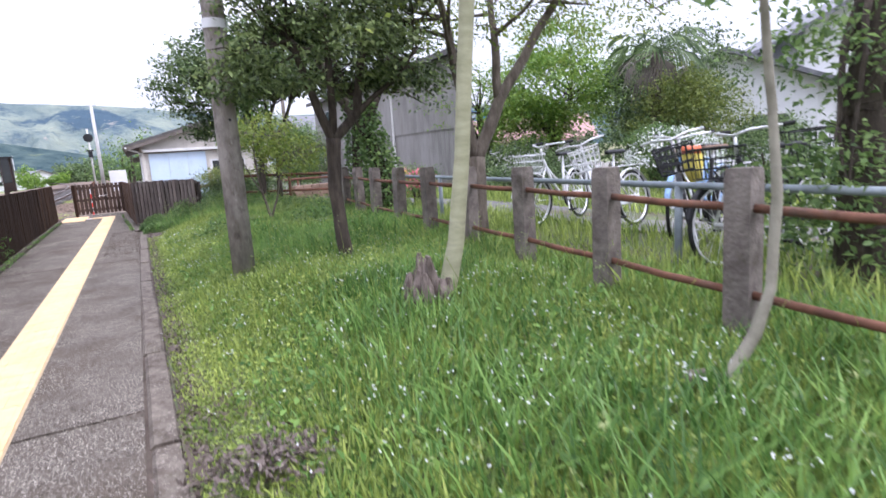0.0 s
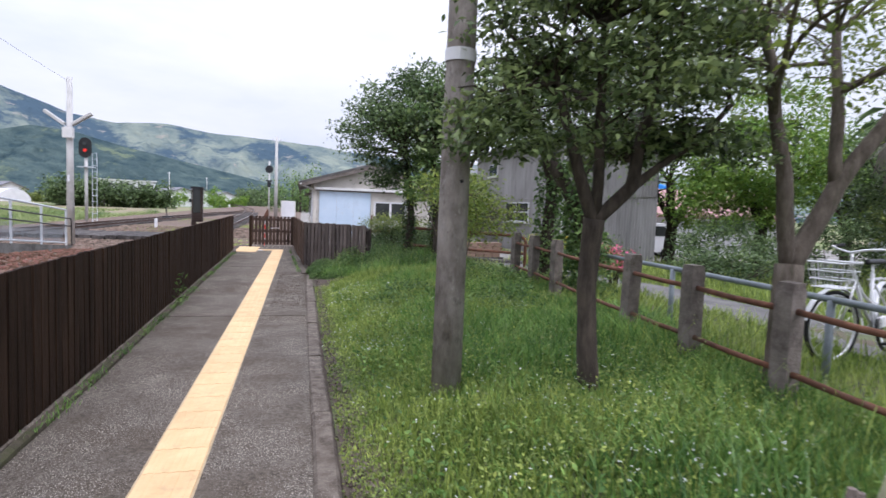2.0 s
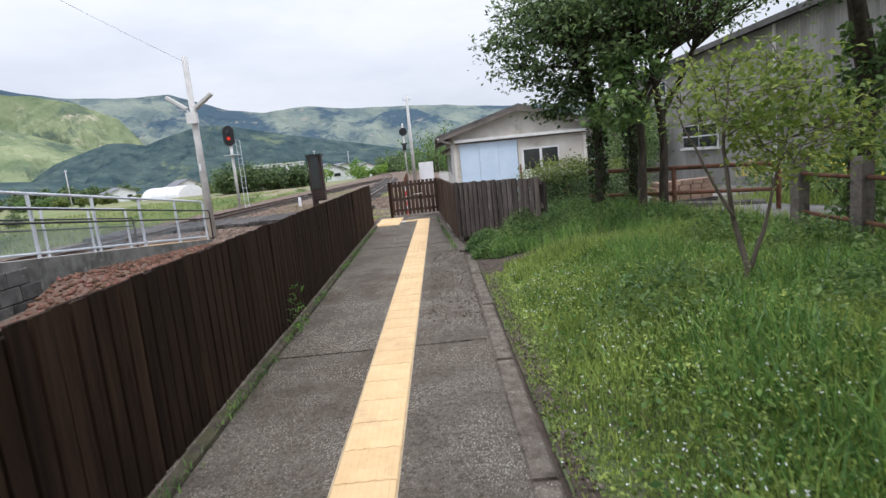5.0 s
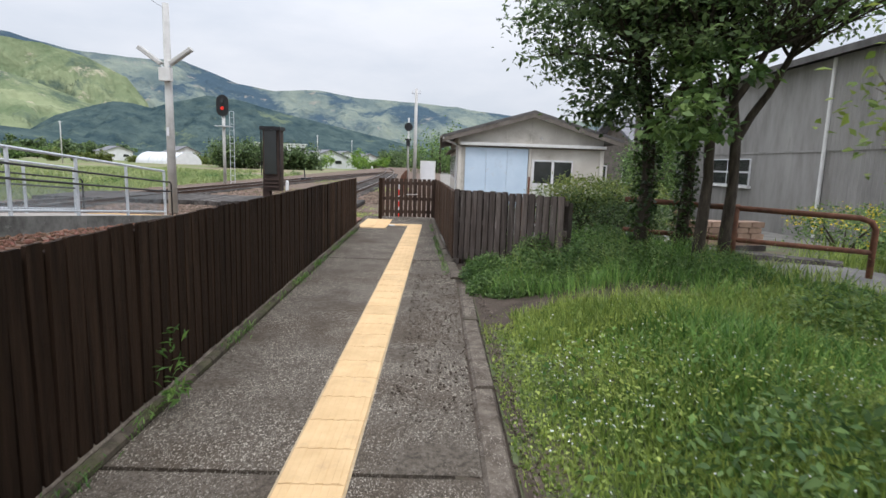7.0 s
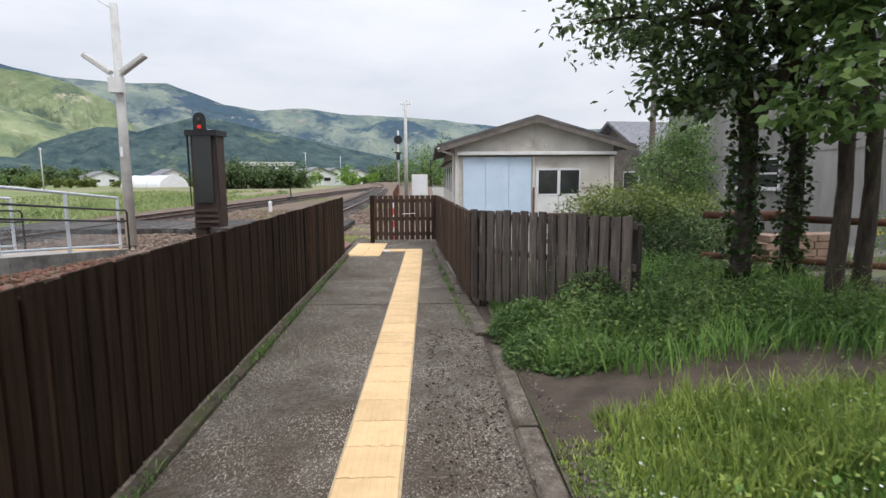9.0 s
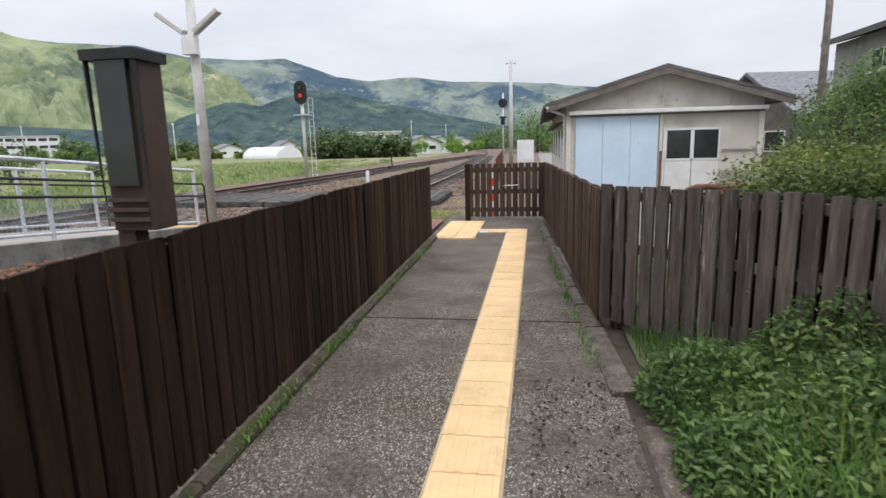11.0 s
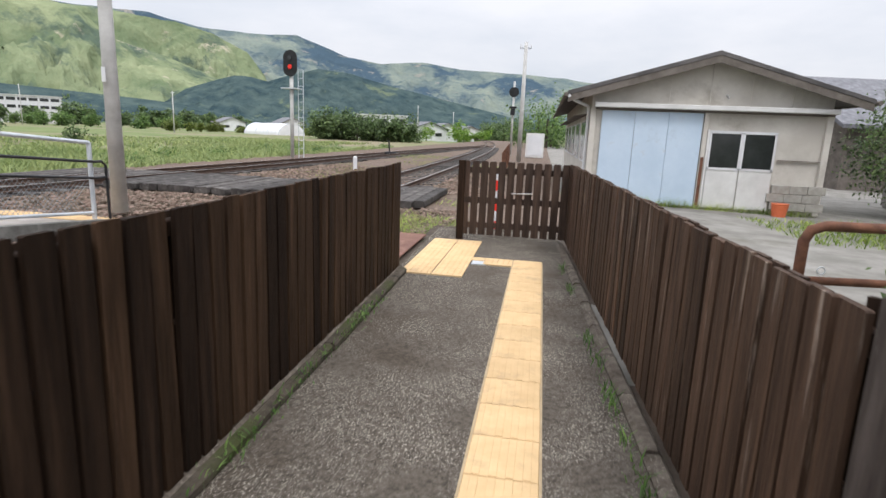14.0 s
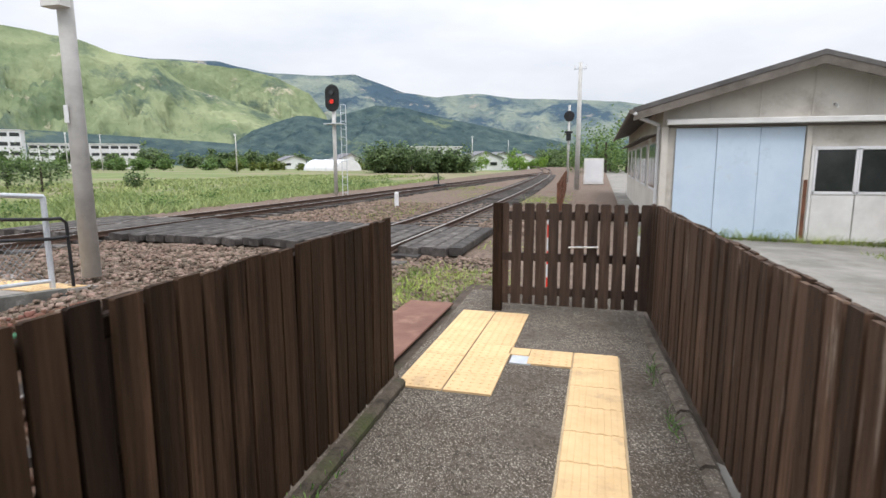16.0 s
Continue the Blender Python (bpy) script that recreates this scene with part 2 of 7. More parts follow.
M["whitepaint"] = mat("grey_white_paint", (0.60, 0.59, 0.57), (0.72, 0.71, 0.69), 2, 0.6, 0.1, 40)
M["roof"] = mat("roof_sheet", (0.075, 0.07, 0.068), (0.14, 0.13, 0.125), 2, 0.7, 0.2, 50)
M["fascia"] = mat("weathered_fascia", (0.11, 0.095, 0.08), (0.19, 0.165, 0.145), 3, 0.85, 0.4, 30)
M["glassdark"] = mat("dark_pane", (0.02, 0.022, 0.022), (0.035, 0.038, 0.038), 2, 0.12, 0, spec=0.5)
M["block"] = mat("concrete_block", (0.3, 0.28, 0.25), (0.42, 0.4, 0.36), 6, 0.95, 0.6, 50)
M["greyrail"] = mat("grey_rail_paint", (0.16, 0.185, 0.2), (0.24, 0.27, 0.285), 6, 0.6, 0.1, 60)
M["galv"] = mat("galvanised", (0.46, 0.49, 0.52), (0.60, 0.62, 0.65), 6, 0.5, 0.1, 60, metal=0.2)
M["black"] = mat("black_tube", (0.012, 0.012, 0.013), (0.025, 0.025, 0.027), 6, 0.45, 0.05, 40)
M["corr"] = mat("corrugated_sheet", (0.20, 0.19, 0.18), (0.33, 0.317, 0.30), 1.6, 0.8, 0.2, 50, stretch=(1, 1, 0.25), c3=(0.15, 0.137, 0.125), s3=0.8)
M["oldconc"] = mat("old_platform_concrete", (0.08, 0.078, 0.07), (0.2, 0.195, 0.18), 3, 0.95, 0.7, 40, c3=(0.4, 0.39, 0.36), s3=2.5, c3pos=(0.6, 0.72))
M["ramp"] = mat("ramp_paving", (0.24, 0.215, 0.19), (0.35, 0.32, 0.29), 4, 0.92, 0.4, 60)
M["redled"] = mat("red_lens", (0.7, 0.03, 0.02), (0.8, 0.05, 0.03), 3, 0.3, 0)
M["green"] = mat("green_paint", (0.05, 0.2, 0.1), (0.075, 0.26, 0.135), 4, 0.6, 0.1, 40)
M["brownmetal"] = mat("brown_steel_cabinet", (0.04, 0.025, 0.02), (0.075, 0.05, 0.042), 3, 0.6, 0.15, 50, c3=(0.11, 0.06, 0.045), s3=2)
M["chrome"] = mat("bright_metal", (0.6, 0.6, 0.6), (0.75, 0.75, 0.75), 5, 0.3, 0.05, 40, metal=0.8)
M["silver"] = mat("silver_paint", (0.6, 0.6, 0.6), (0.7, 0.7, 0.7), 5, 0.4, 0.05, 40, metal=0.2)
M["rubber"] = mat("black_rubber", (0.012, 0.012, 0.012), (0.03, 0.03, 0.03), 9, 0.85, 0.2, 60)
M["blueframe"] = mat("light_blue_enamel", (0.28, 0.45, 0.75), (0.36, 0.54, 0.82), 5, 0.35, 0.05, 40)
M["bluetarp"] = mat("blue_tarp", (0.03, 0.22, 0.65), (0.05, 0.3, 0.75), 3, 0.6, 0.3, 20)
M["orange"] = mat("orange_plastic", (0.65, 0.15, 0.06), (0.75, 0.2, 0.09), 3, 0.6, 0.1, 30)
M["saddlebrown"] = mat("brown_saddle", (0.14, 0.085, 0.055), (0.22, 0.14, 0.095), 5, 0.6, 0.2, 40)
M["yellowcloth"] = mat("yellow_cloth", (0.66, 0.55, 0.10), (0.76, 0.66, 0.16), 5, 0.7, 0.3, 30)
M["leafolive"] = mat("olive_leaf", (0.10, 0.14, 0.032), (0.21, 0.255, 0.065), 1.2, 0.5, 0, island=0.4, transmit=0.35)
M["ledge"] = mat("mossy_mortar", (0.04, 0.032, 0.024), (0.105, 0.086, 0.064), 9, 0.95, 1.0, 45, c3=(0.055, 0.062, 0.022), s3=2.5, c3pos=(0.46, 0.62))
M["leafever"] = mat("evergreen_leaf", (0.066, 0.105, 0.038), (0.195, 0.255, 0.095), 1.5, 0.4, 0, island=0.75, transmit=0.42)
M["wallblock"] = mat("dark_stone_block", (0.05, 0.047, 0.044), (0.12, 0.115, 0.108), 4, 0.95, 0.9, 40, rand=0.4, c3=(0.30, 0.29, 0.275), s3=2.2, c3pos=(0.6, 0.72))
M["tilered"] = mat("faded_red_roof", (0.32, 0.18, 0.16), (0.44, 0.28, 0.25), 3, 0.8, 0.3, 30)
M["tilegrey"] = mat("grey_roof_tile", (0.10, 0.10, 0.11), (0.2, 0.2, 0.215), 4, 0.6, 0.3, 30)
M["whitewall"] = mat("white_wall", (0.62, 0.62, 0.63), (0.72, 0.72, 0.73), 1, 0.85, 0.1, 30)
# grass ridge with the blue haze of distance mixed into its base colours
M["mtnhaze"] = mat("hazy_grass_ridge", (0.115, 0.15, 0.15), (0.225, 0.255, 0.21), 0.006, 0.95, 1.0, 0.012, c3=(0.06, 0.092, 0.12), s3=0.0035, c3pos=(0.46, 0.56), spec=0, bdist=45, c4=(0.27, 0.25, 0.22), s4=0.009, c4pos=(0.6, 0.66))
# c3 paints the shade of gullies as dark patches; c4 is tan terraces
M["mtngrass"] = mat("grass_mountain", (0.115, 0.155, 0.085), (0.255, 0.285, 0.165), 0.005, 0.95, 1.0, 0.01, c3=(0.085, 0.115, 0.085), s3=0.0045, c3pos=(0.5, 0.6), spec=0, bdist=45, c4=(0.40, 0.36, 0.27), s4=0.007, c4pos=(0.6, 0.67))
# forest green shifted to blue-grey: aerial haze painted into the colour
M["mtnwoodhaze"] = mat("wooded_hill", (0.036, 0.06, 0.068), (0.085, 0.118, 0.11), 0.03, 0.95, 1.0, 0.06, c3=(0.125, 0.155, 0.105), s3=0.014, c3pos=(0.58, 0.66), spec=0, bdist=12)


# ---- geometry helpers ----
class Geo:
    def __init__(self):
        self.v, self.f, self.count = [], [], 0

    def add(self, verts, faces):
        k = self.count
        self.v.extend([tuple(p) for p in verts])
        self.f.extend([tuple(i + k for i in f) for f in faces])
        self.count += len(verts)
        return self

    def box(self, c, s, rz=0.0, ch=0.0, m=None):
        """A box with its eight or, chamfered along its longest side, sixteen corners."""
        c = Vector(c)
        h = [x / 2 for x in s]
        rot = Matrix.Rotation(radians(rz), 3, "Z") if m is None else m
        if ch <= 0:
            pts = [(x * h[0], y * h[1], z * h[2]) for z in (-1, 1) for x, y in ((-1, -1), (1, -1), (1, 1), (-1, 1))]
            fs = [(3, 2, 1, 0), (4, 5, 6, 7), (0, 1, 5, 4), (1, 2, 6, 5), (2, 3, 7, 6), (3, 0, 4, 7)]
        else:
            ax = max(range(3), key=lambda i: s[i])
            u, w = [(1, 2), (2, 0), (0, 1)][ax]
            ring = [(-h[u] + ch, -h[w]), (h[u] - ch, -h[w]), (h[u], -h[w] + ch), (h[u], h[w] - ch), (h[u] - ch, h[w]), (-h[u] + ch, h[w]), (-h[u], h[w] - ch), (-h[u], -h[w] + ch)]
            pts = []
            for e in (-1, 1):
                for a, b in ring:
                    p = [0, 0, 0]
                    p[ax], p[u], p[w] = e * h[ax], a, b
                    pts.append(p)
            fs = [tuple(reversed(range(8))), tuple(range(8, 16))] + [(i, (i + 1) % 8, 8 + (i + 1) % 8, 8 + i) for i in range(8)]
        return self.add([c + rot @ Vector(p) for p in pts], fs)

    def tube(self, pts, radii, seg=8, cap=True, closed=False):
        pts = [Vector(p) for p in pts]
        if not hasattr(radii, "__len__"):
            radii = [radii] * len(pts)
        n = len(pts)
        verts, prev = [], None
        for i, p in enumerate(pts):
            if closed:
                d = pts[(i + 1) % n] - pts[i - 1]
            else:
                d = pts[min(i + 1, n - 1)] - pts[max(i - 1, 0)]
            d.normalize()
            if prev is None:
                a = Vector((0, 0, 1)) if abs(d.z) < 0.9 else Vector((1, 0, 0))
                u = d.cross(a).normalized()
            else:
                u = (prev - d * prev.dot(d)).normalized()
            prev = u
            w = d.cross(u)
            for j in range(seg):
                a = 2 * math.pi * j / seg
                verts.append(p + (u * math.cos(a) + w * math.sin(a)) * radii[i])
        fs = []
        for i in range(n if closed else n - 1):
            for j in range(seg):
                i2 = (i + 1) % n
                fs.append((i * seg + j, i * seg + (j + 1) % seg, i2 * seg + (j + 1) % seg, i2 * seg + j))
        if cap and not closed:
            fs += [tuple(reversed(range(seg))), tuple(range((n - 1) * seg, n * seg))]
        return self.add(verts, fs)

    def prism(self, outline, y0, y1):
        """An outline of (x, z) drawn out along y."""
        n = len(outline)
        vs = [(x, y0, z) for x, z in outline] + [(x, y1, z) for x, z in outline]
        fs = [tuple(range(n)), tuple(reversed(range(n, 2 * n)))] + [(i, i + n, (i + 1) % n + n, (i + 1) % n) for i in range(n)]
        return self.add(vs, fs)

    def mesh(self, name, material, smooth=False):
        me = bpy.data.meshes.new(name)
        me.from_pydata([tuple(p) for p in self.v], [], self.f)
        me.materials.append(material)
        if smooth:
            me.shade_smooth()
        me.update()
        return me


def part(name, geo, material, parent=None, label="", smooth=False, at=None):
    """One mesh object under a thing or under a part."""
    me = geo if isinstance(geo, bpy.types.Mesh) else geo.mesh(name, material, smooth)
    ob = new(name, me)
    if parent is not None:
        ob.parent = parent
    if at is not None:
        ob.matrix_basis = at
    return tagged(ob, label) if label else ob


def thing(name, m, label, category, group="", kind=""):
    ob = new(name)
    ob.empty_display_size = 0.1
    ob.matrix_basis = m
    return tagged(ob, label, category, group, kind)


def np_mesh(name, verts, faces, material, smooth=False):
    """A large mesh from arrays: verts (n, 3), faces (m, k)."""
    me = bpy.data.meshes.new(name)
    k = faces.shape[1]
    me.vertices.add(len(verts))
    me.vertices.foreach_set("co", np.asarray(verts, dtype=np.float32).ravel())
    me.loops.add(faces.size)
    me.loops.foreach_set("vertex_index", np.asarray(faces, dtype=np.int32).ravel())
    me.polygons.add(len(faces))
    me.polygons.foreach_set("loop_start", np.arange(0, faces.size, k, dtype=np.int32))
    me.update(calc_edges=True)
    me.materials.append(material)
    if smooth:
        me.shade_smooth()
    return me


rng = np.random.default_rng(7)


def leaf_verts(centres, size, droop=0.3, aspect=0.5):
    """Bent pointed leaves of two quads each round the given centres, with random turns."""
    n = len(centres)
    d = rng.normal(size=(n, 3))
    d[:, 2] = d[:, 2] * 0.6 - droop
    d /= np.linalg.norm(d, axis=1)[:, None]
    up = rng.normal(size=(n, 3)) * 0.6 + np.array((0, 0, 1.0))
    s = np.cross(d, up)
    s /= np.linalg.norm(s, axis=1)[:, None] + 1e-9
    nrm = np.cross(s, d)
    L = (size * rng.uniform(0.6, 1.3, n))[:, None]
    w = L * aspect * 0.5
    base, tip = centres, centres + d * L - nrm * L * 0.12
    mid = centres + d * L * 0.5 + nrm * L * 0.06
    v = np.stack([base, mid - s * w, tip, mid + s * w], axis=1).reshape(-1, 3)
    f = np.arange(n * 4).reshape(-1, 4)
    return v, f


def blades(xy, z, height, width, lean=0.45):
    """Bent grass blades: two quads and a tip each."""
    n = len(xy)
    a = rng.uniform(0, 2 * np.pi, n)
    b = a + rng.normal(0, 0.5, n) + np.pi / 2
    out = np.stack([np.cos(b), np.sin(b)], 1)
    side = np.stack([np.cos(a), np.sin(a)], 1) * (width * rng.uniform(0.6, 1.4, n))[:, None] / 2
    h = height * rng.uniform(0.45, 1.35, n)
    k = (lean * h * rng.uniform(0.1, 1.6, n))[:, None]
    base = np.asarray(xy)
    mid = base + out * k * 0.35
    tip = base + out * k
    z = np.asarray(z)

    def p(q, zz):
        return np.concatenate([q, zz[:, None]], 1)
    v = np.stack([p(base - side * 0.7, z), p(base + side * 0.7, z), p(mid + side, z + h * 0.55), p(mid - side, z + h * 0.55), p(tip, z + h), p(tip + side * 0.1, z + h * 0.99)], 1).reshape(-1, 3)
    i = np.arange(n)[:, None] * 6
    f = np.concatenate([i + np.array([[0, 1, 2, 3]]), i + np.array([[3, 2, 5, 4]])], 0)
    return v, f


def ground_z(x, y):
    """The height of the lawn beside the path."""
    x, y = np.asarray(x, float), np.asarray(y, float)
    k = np.clip((x - 0.1) / 1.5, 0, 1)
    k = k * k * (3 - 2 * k)
    d = 0.02 + 0.25 * k - 0.033 * np.clip(x - 3, 0, 30) + 0.02 * np.sin(x * 2.1 + y * 1.3) * np.clip(x, 0, 1)
    fade = np.clip((17.5 - y) / 4.0, 0, 1)
    return d * fade - 0.02 * (1 - fade)


# ---- setting: ground ----
def sheet(name, x0, x1, y0, y1, nx, ny, zf, material, label="", category="ground"):
    xs, ys = np.linspace(x0, x1, nx), np.linspace(y0, y1, ny)
    X, Y = np.meshgrid(xs, ys)
    Z = zf(X, Y)
    v = np.stack([X, Y, Z], -1).reshape(-1, 3)
    i = (np.arange(ny - 1)[:, None] * nx + np.arange(nx - 1)[None]).reshape(-1, 1)
    f = i + np.array([[0, 1, nx + 1, nx]])
    ob = new(name, np_mesh(name, v, f, material, True))
    return tagged(ob, label, category, kind="structure")


def wide_z(x, y):
    r = np.hypot(x, y - 15)
    return -0.22 - 2.0 * np.clip((r - 30) / 400, 0, 1) - 0.25 * np.clip((-13.2 - x) / 2, 0, 1) - 0.03 * np.clip(x - 3, 0, 30)


def yard_z(x, y):
    return -0.03 - 0.017 * np.clip(y - 17, 0, 10) - 0.02 * np.clip(x, 0, 25)


sheet("ground", -1600, 1600, -1200, 2600, 161, 191, lambda x, y: wide_z(x, y) - 0.15, M["field"], "green meadow and dry fields reaching to the foot of the mountains")
sheet("meadow", -90, -12.6, -10, 160, 60, 120, lambda x, y: wide_z(x, y) + 0.05 * np.sin(x * 0.7) * np.sin(y * 0.5), M["field"], "bright green meadow beyond the tracks")
sheet("track_bed", -13.2, -0.15, -12, 150, 56, 300, lambda x, y: -0.14 + 0.03 * np.sin(x * 3.1 + y) * np.sin(y * 2.3 - x), M["ballast"], "brown and grey ballast bed under the tracks", "track bed")
sheet("yard", -0.22, 40, 16.0, 120, 60, 80, yard_z, M["asphalt"], "worn light grey asphalt yard beside the shed", "yard")
sheet("lawn", 0.13, 30.0, -8, 17.5, 120, 110, ground_z, M["soil"], "grassy bank rising beside the path", "lawn")

def lfx(y):
    """The line of the fence on the track side."""
    return -1.70 - 0.0185 * (y - 5)


def rfx(y):
    """The line of the fence between path and yard."""
    return -0.03 - 0.0532 * (y - 14.1)


# path slabs with joints, tactile strip, kerbs
path = thing("path", pose(0, 0, 0), "worn washed concrete path with dark stains", "path", kind="structure")
joints = [-4.0, 2.7, 8.7, 14.25, 20.6]
for a, b in zip(joints, joints[1:]):
    xl0, xl1 = lfx(a) - 0.04, lfx(b) - 0.04
    xr0, xr1 = (-0.02, -0.02) if b < 14.6 else (rfx(a) - 0.05, rfx(b) - 0.05)
    g = Geo()
    a2, b2 = a + 0.016, b - 0.016
    g.add([(xl0, a2, -0.15), (xr0, a2, -0.15), (xr1, b2, -0.15), (xl1, b2, -0.15), (xl0, a2, 0), (xr0, a2, 0), (xr1, b2, 0), (xl1, b2, 0)],
          [(3, 2, 1, 0), (4, 5, 6, 7), (0, 1, 5, 4), (1, 2, 6, 5), (2, 3, 7, 6), (3, 0, 4, 7)])
    part("slab", g, M["concrete"], path)
g = Geo()
g.box((-1.0, 8, -0.1), (2.3, 26, 0.12))
part("joint_bed", g, M["dirt"], path)
edge = thing("kerb", pose(0, 0, 0), "old concrete edging along the path, mossy in places", "kerb", kind="structure")
for i in range(11):
    y0 = -3.8 + i * 1.5
    g = Geo()
    g.box((0.062 + 0.016 * math.sin(i * 7.0), y0 + 0.74, -0.052), (0.14, 1.465, 0.13 + 0.014 * math.sin(i * 5.1)), rz=0.6 * math.sin(i * 2.3), ch=0.02)
    part("edging_stone", g, M["kerb"], edge)
for i in range(13):
    y0 = 13.0 + i * 0.55
    g = Geo()
    xx = rfx(y0 + 0.27) - 0.06
    g.box((xx + (0.03 if y0 < 14.2 else 0.005), y0 + 0.27, -0.045), (0.15 if y0 < 14.2 else 0.085, 0.53, 0.15 + 0.015 * math.sin(i * 5.1)), rz=3.05, ch=0.02)
    part("edging_stone", g, M["kerb"], edge)
for i in range(15):
    y0 = -3.9 + i * 1.46
    if y0 + 1.46 > 18:
        continue
    g = Geo()
    g.box((lfx(y0 + 0.73) - 0.05, y0 + 0.73, 0.0), (0.14, 1.45, 0.13 + 0.012 * math.sin(i * 4.1)), rz=1.06, ch=0.02)
    part("edging_stone", g, M["kerb"], edge)

# yellow tactile tiles
strip = thing("tactile_paving", pose(0, 0, 0), "yellow ribbed tactile guide tiles set in the path", "tactile paving", kind="structure")
g = Geo()
g.box((0, 0, 0), (0.292, 0.294, 0.012), ch=0.004)
for k in range(4):
    g.box((-0.1 + k * 0.0667, 0, 0.0065), (0.034, 0.288, 0.005), ch=0.002)
rib_mesh = g.mesh("guide_tile", M["tile"])
g = Geo()
g.box((0, 0, 0), (0.292, 0.294, 0.012), ch=0.004)
for i in range(5):
    for j in range(5):
        g.tube([(-0.112 + i * 0.056, -0.112 + j * 0.056, 0.006), (-0.112 + i * 0.056, -0.112 + j * 0.056, 0.011)], [0.014, 0.009], 6)
dot_mesh = g.mesh("warning_tile", M["tile"])
SX = -0.755
g = Geo()
g.box((SX, 7.4, -0.0005), (0.315, 22.8, 0.006))
part("tile_bed", g, M["tilejoint"], strip)
y = 18.65
while y > -3.8:
    part("guide_tile", rib_mesh, None, strip, at=pose(SX + random.uniform(-0.002, 0.002), y, 0.006, 0, 0, random.uniform(-0.4, 0.4)))
    y -= 0.30
for i in range(1):
    part("warning_tile", dot_mesh, None, strip, at=pose(SX - 0.30, 18.65, 0.006))
for i in range(2):
    for j in range(6):
        part("warning_tile", dot_mesh, None, strip, at=pose(-1.78 + i * 0.30, 18.08 + j * 0.30, 0.006))
g = Geo()
g.box((-1.245, 18.57, 0.004), (0.145, 0.15, 0.009), ch=0.002)
part("inspection_cover", g, M["galv"], strip, "small grey metal cover")
g = Geo()
g.box((-1.275, 18.73, 0.006), (0.14, 0.14, 0.012), ch=0.003)
part("cut_tile", g, M["tile"], strip)
plate = thing("steel_plate", pose(-2.3, 19.1, 0.0), "rust-brown steel plate bridging the gap to the track", "steel plate")
g = Geo()
g.box((0, 0, 0.0), (0.44, 1.7, 0.02), ch=0.006)
part("plate", g, M["plate"], plate)

# ---- fences of boards ----
def board_fence(name, p0, p1, pitch, width, height, material, label, z0=0.06, gap_top=0.0, thick=0.018, side=1, posts=1.8, wob=0.006, double=True, backm=None, other=None):
    f = thing(name, pose(0, 0, 0), label, "fence")
    a, b = Vector((*p0, 0)), Vector((*p1, 0))
    d = b - a
    L = d.length
    d.normalize()
    nn = Vector((-d.y, d.x, 0)) * side
    ang = math.degrees(math.atan2(d.y, d.x))
    kinds = []
    for k in range(3):
        g = Geo()
        c = 0.004
        w, h, t = width / 2, height, thick / 2
        out = [(-w, 0), (w, 0), (w, h - c), (w - c, h), (-w + c, h), (-w, h - c)]
        g.prism([(x + random.uniform(-0.002, 0.002), z) for x, z in out], -t, t)
        kinds.append(g.mesh("board", material))
        if other:
            kinds.append(g.mesh("board", other))
    n = int(L / pitch)
    for i in range(n):
        p = a + d * ((i + 0.5) * L / n)
        pick = i % 3
        # lit copies take over towards the far end, clear of the trees' shade
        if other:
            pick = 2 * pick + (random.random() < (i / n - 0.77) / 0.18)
        part("board", kinds[pick], None, f, at=pose(p.x, p.y, z0 + random.uniform(-wob, wob), random.uniform(-0.5, 0.5), random.uniform(-0.35, 0.35), ang + random.uniform(-1.2, 1.2)))
    if double:
        g = Geo()
        for i in range(n):
            p = a + d * ((i + 1) * L / n) + nn * (thick + 0.052)
            g.box((p.x, p.y, z0 + height / 2 - 0.012), (width, thick, height - 0.02 + 0.012 * math.sin(i * 5.3)), rz=ang)
        tagged(part("backing", g, backm or material, f), kind="stuff")
    for z in (z0 + 0.12, z0 + height * 0.55, z0 + height - 0.07):
        g = Geo()
        c = (a + b) / 2 + nn * (thick / 2 + 0.0255)
        g.box((c.x, c.y, z), (L, 0.038, 0.06), rz=ang, ch=0.005)
        part("rail", g, material, f)
    k = max(1, int(L / posts))
    for i in range(k + 1):
        p = a + d * (0.06 + i * (L - 0.12) / k) + nn * (thick / 2 + 0.085 + (0.045 if double else 0))
        g = Geo()
        g.box((p.x, p.y, (height + z0) / 2 - 0.09), (0.085, 0.085, height + z0 + 0.04), rz=ang, ch=0.008)
        part("post", g, material, f)
    return f


board_fence("board_fence", (lfx(-4), -4), (lfx(17.95), 17.95), 0.112, 0.092, 0.96, M["board"], "dark brown stained board fence along the track side of the path", side=1, other=M["boardlit"])
board_fence("board_fence", (rfx(14.12), 14.12), (rfx(19.95), 19.95), 0.112, 0.091, 0.93, M["boardworn"], "dark brown board fence between path and yard", side=-1)
board_fence("picket_fence", (1.20, 12.80), (rfx(14.12), 14.12), 0.106, 0.083, 0.93, M["oldboard"], "weathered grey-brown picket fence with gaps beside the path", z0=0.10, side=-1, wob=0.012, backm=M["board"])

# low mortar ledge under the fence
ledge = thing("mortar_ledge", pose(0, 0, 0), "dark mossy mortar ledge along the fence foot", "ledge")
for i in range(11):
    y0, y1 = -4 + i * 1.995, -4 + i * 1.995 + 1.99
    g = Geo()
    xc0, xc1 = lfx(y0) + 0.045, lfx(y1) + 0.045
    g.box(((xc0 + xc1) / 2, (y0 + y1) / 2, 0.022), (0.07 + 0.012 * math.sin(i * 2.7), 1.985, 0.06), rz=1.06 + 0.25 * math.sin(i * 3.9), ch=0.016)
    part("ledge_length", g, M["ledge"], ledge)

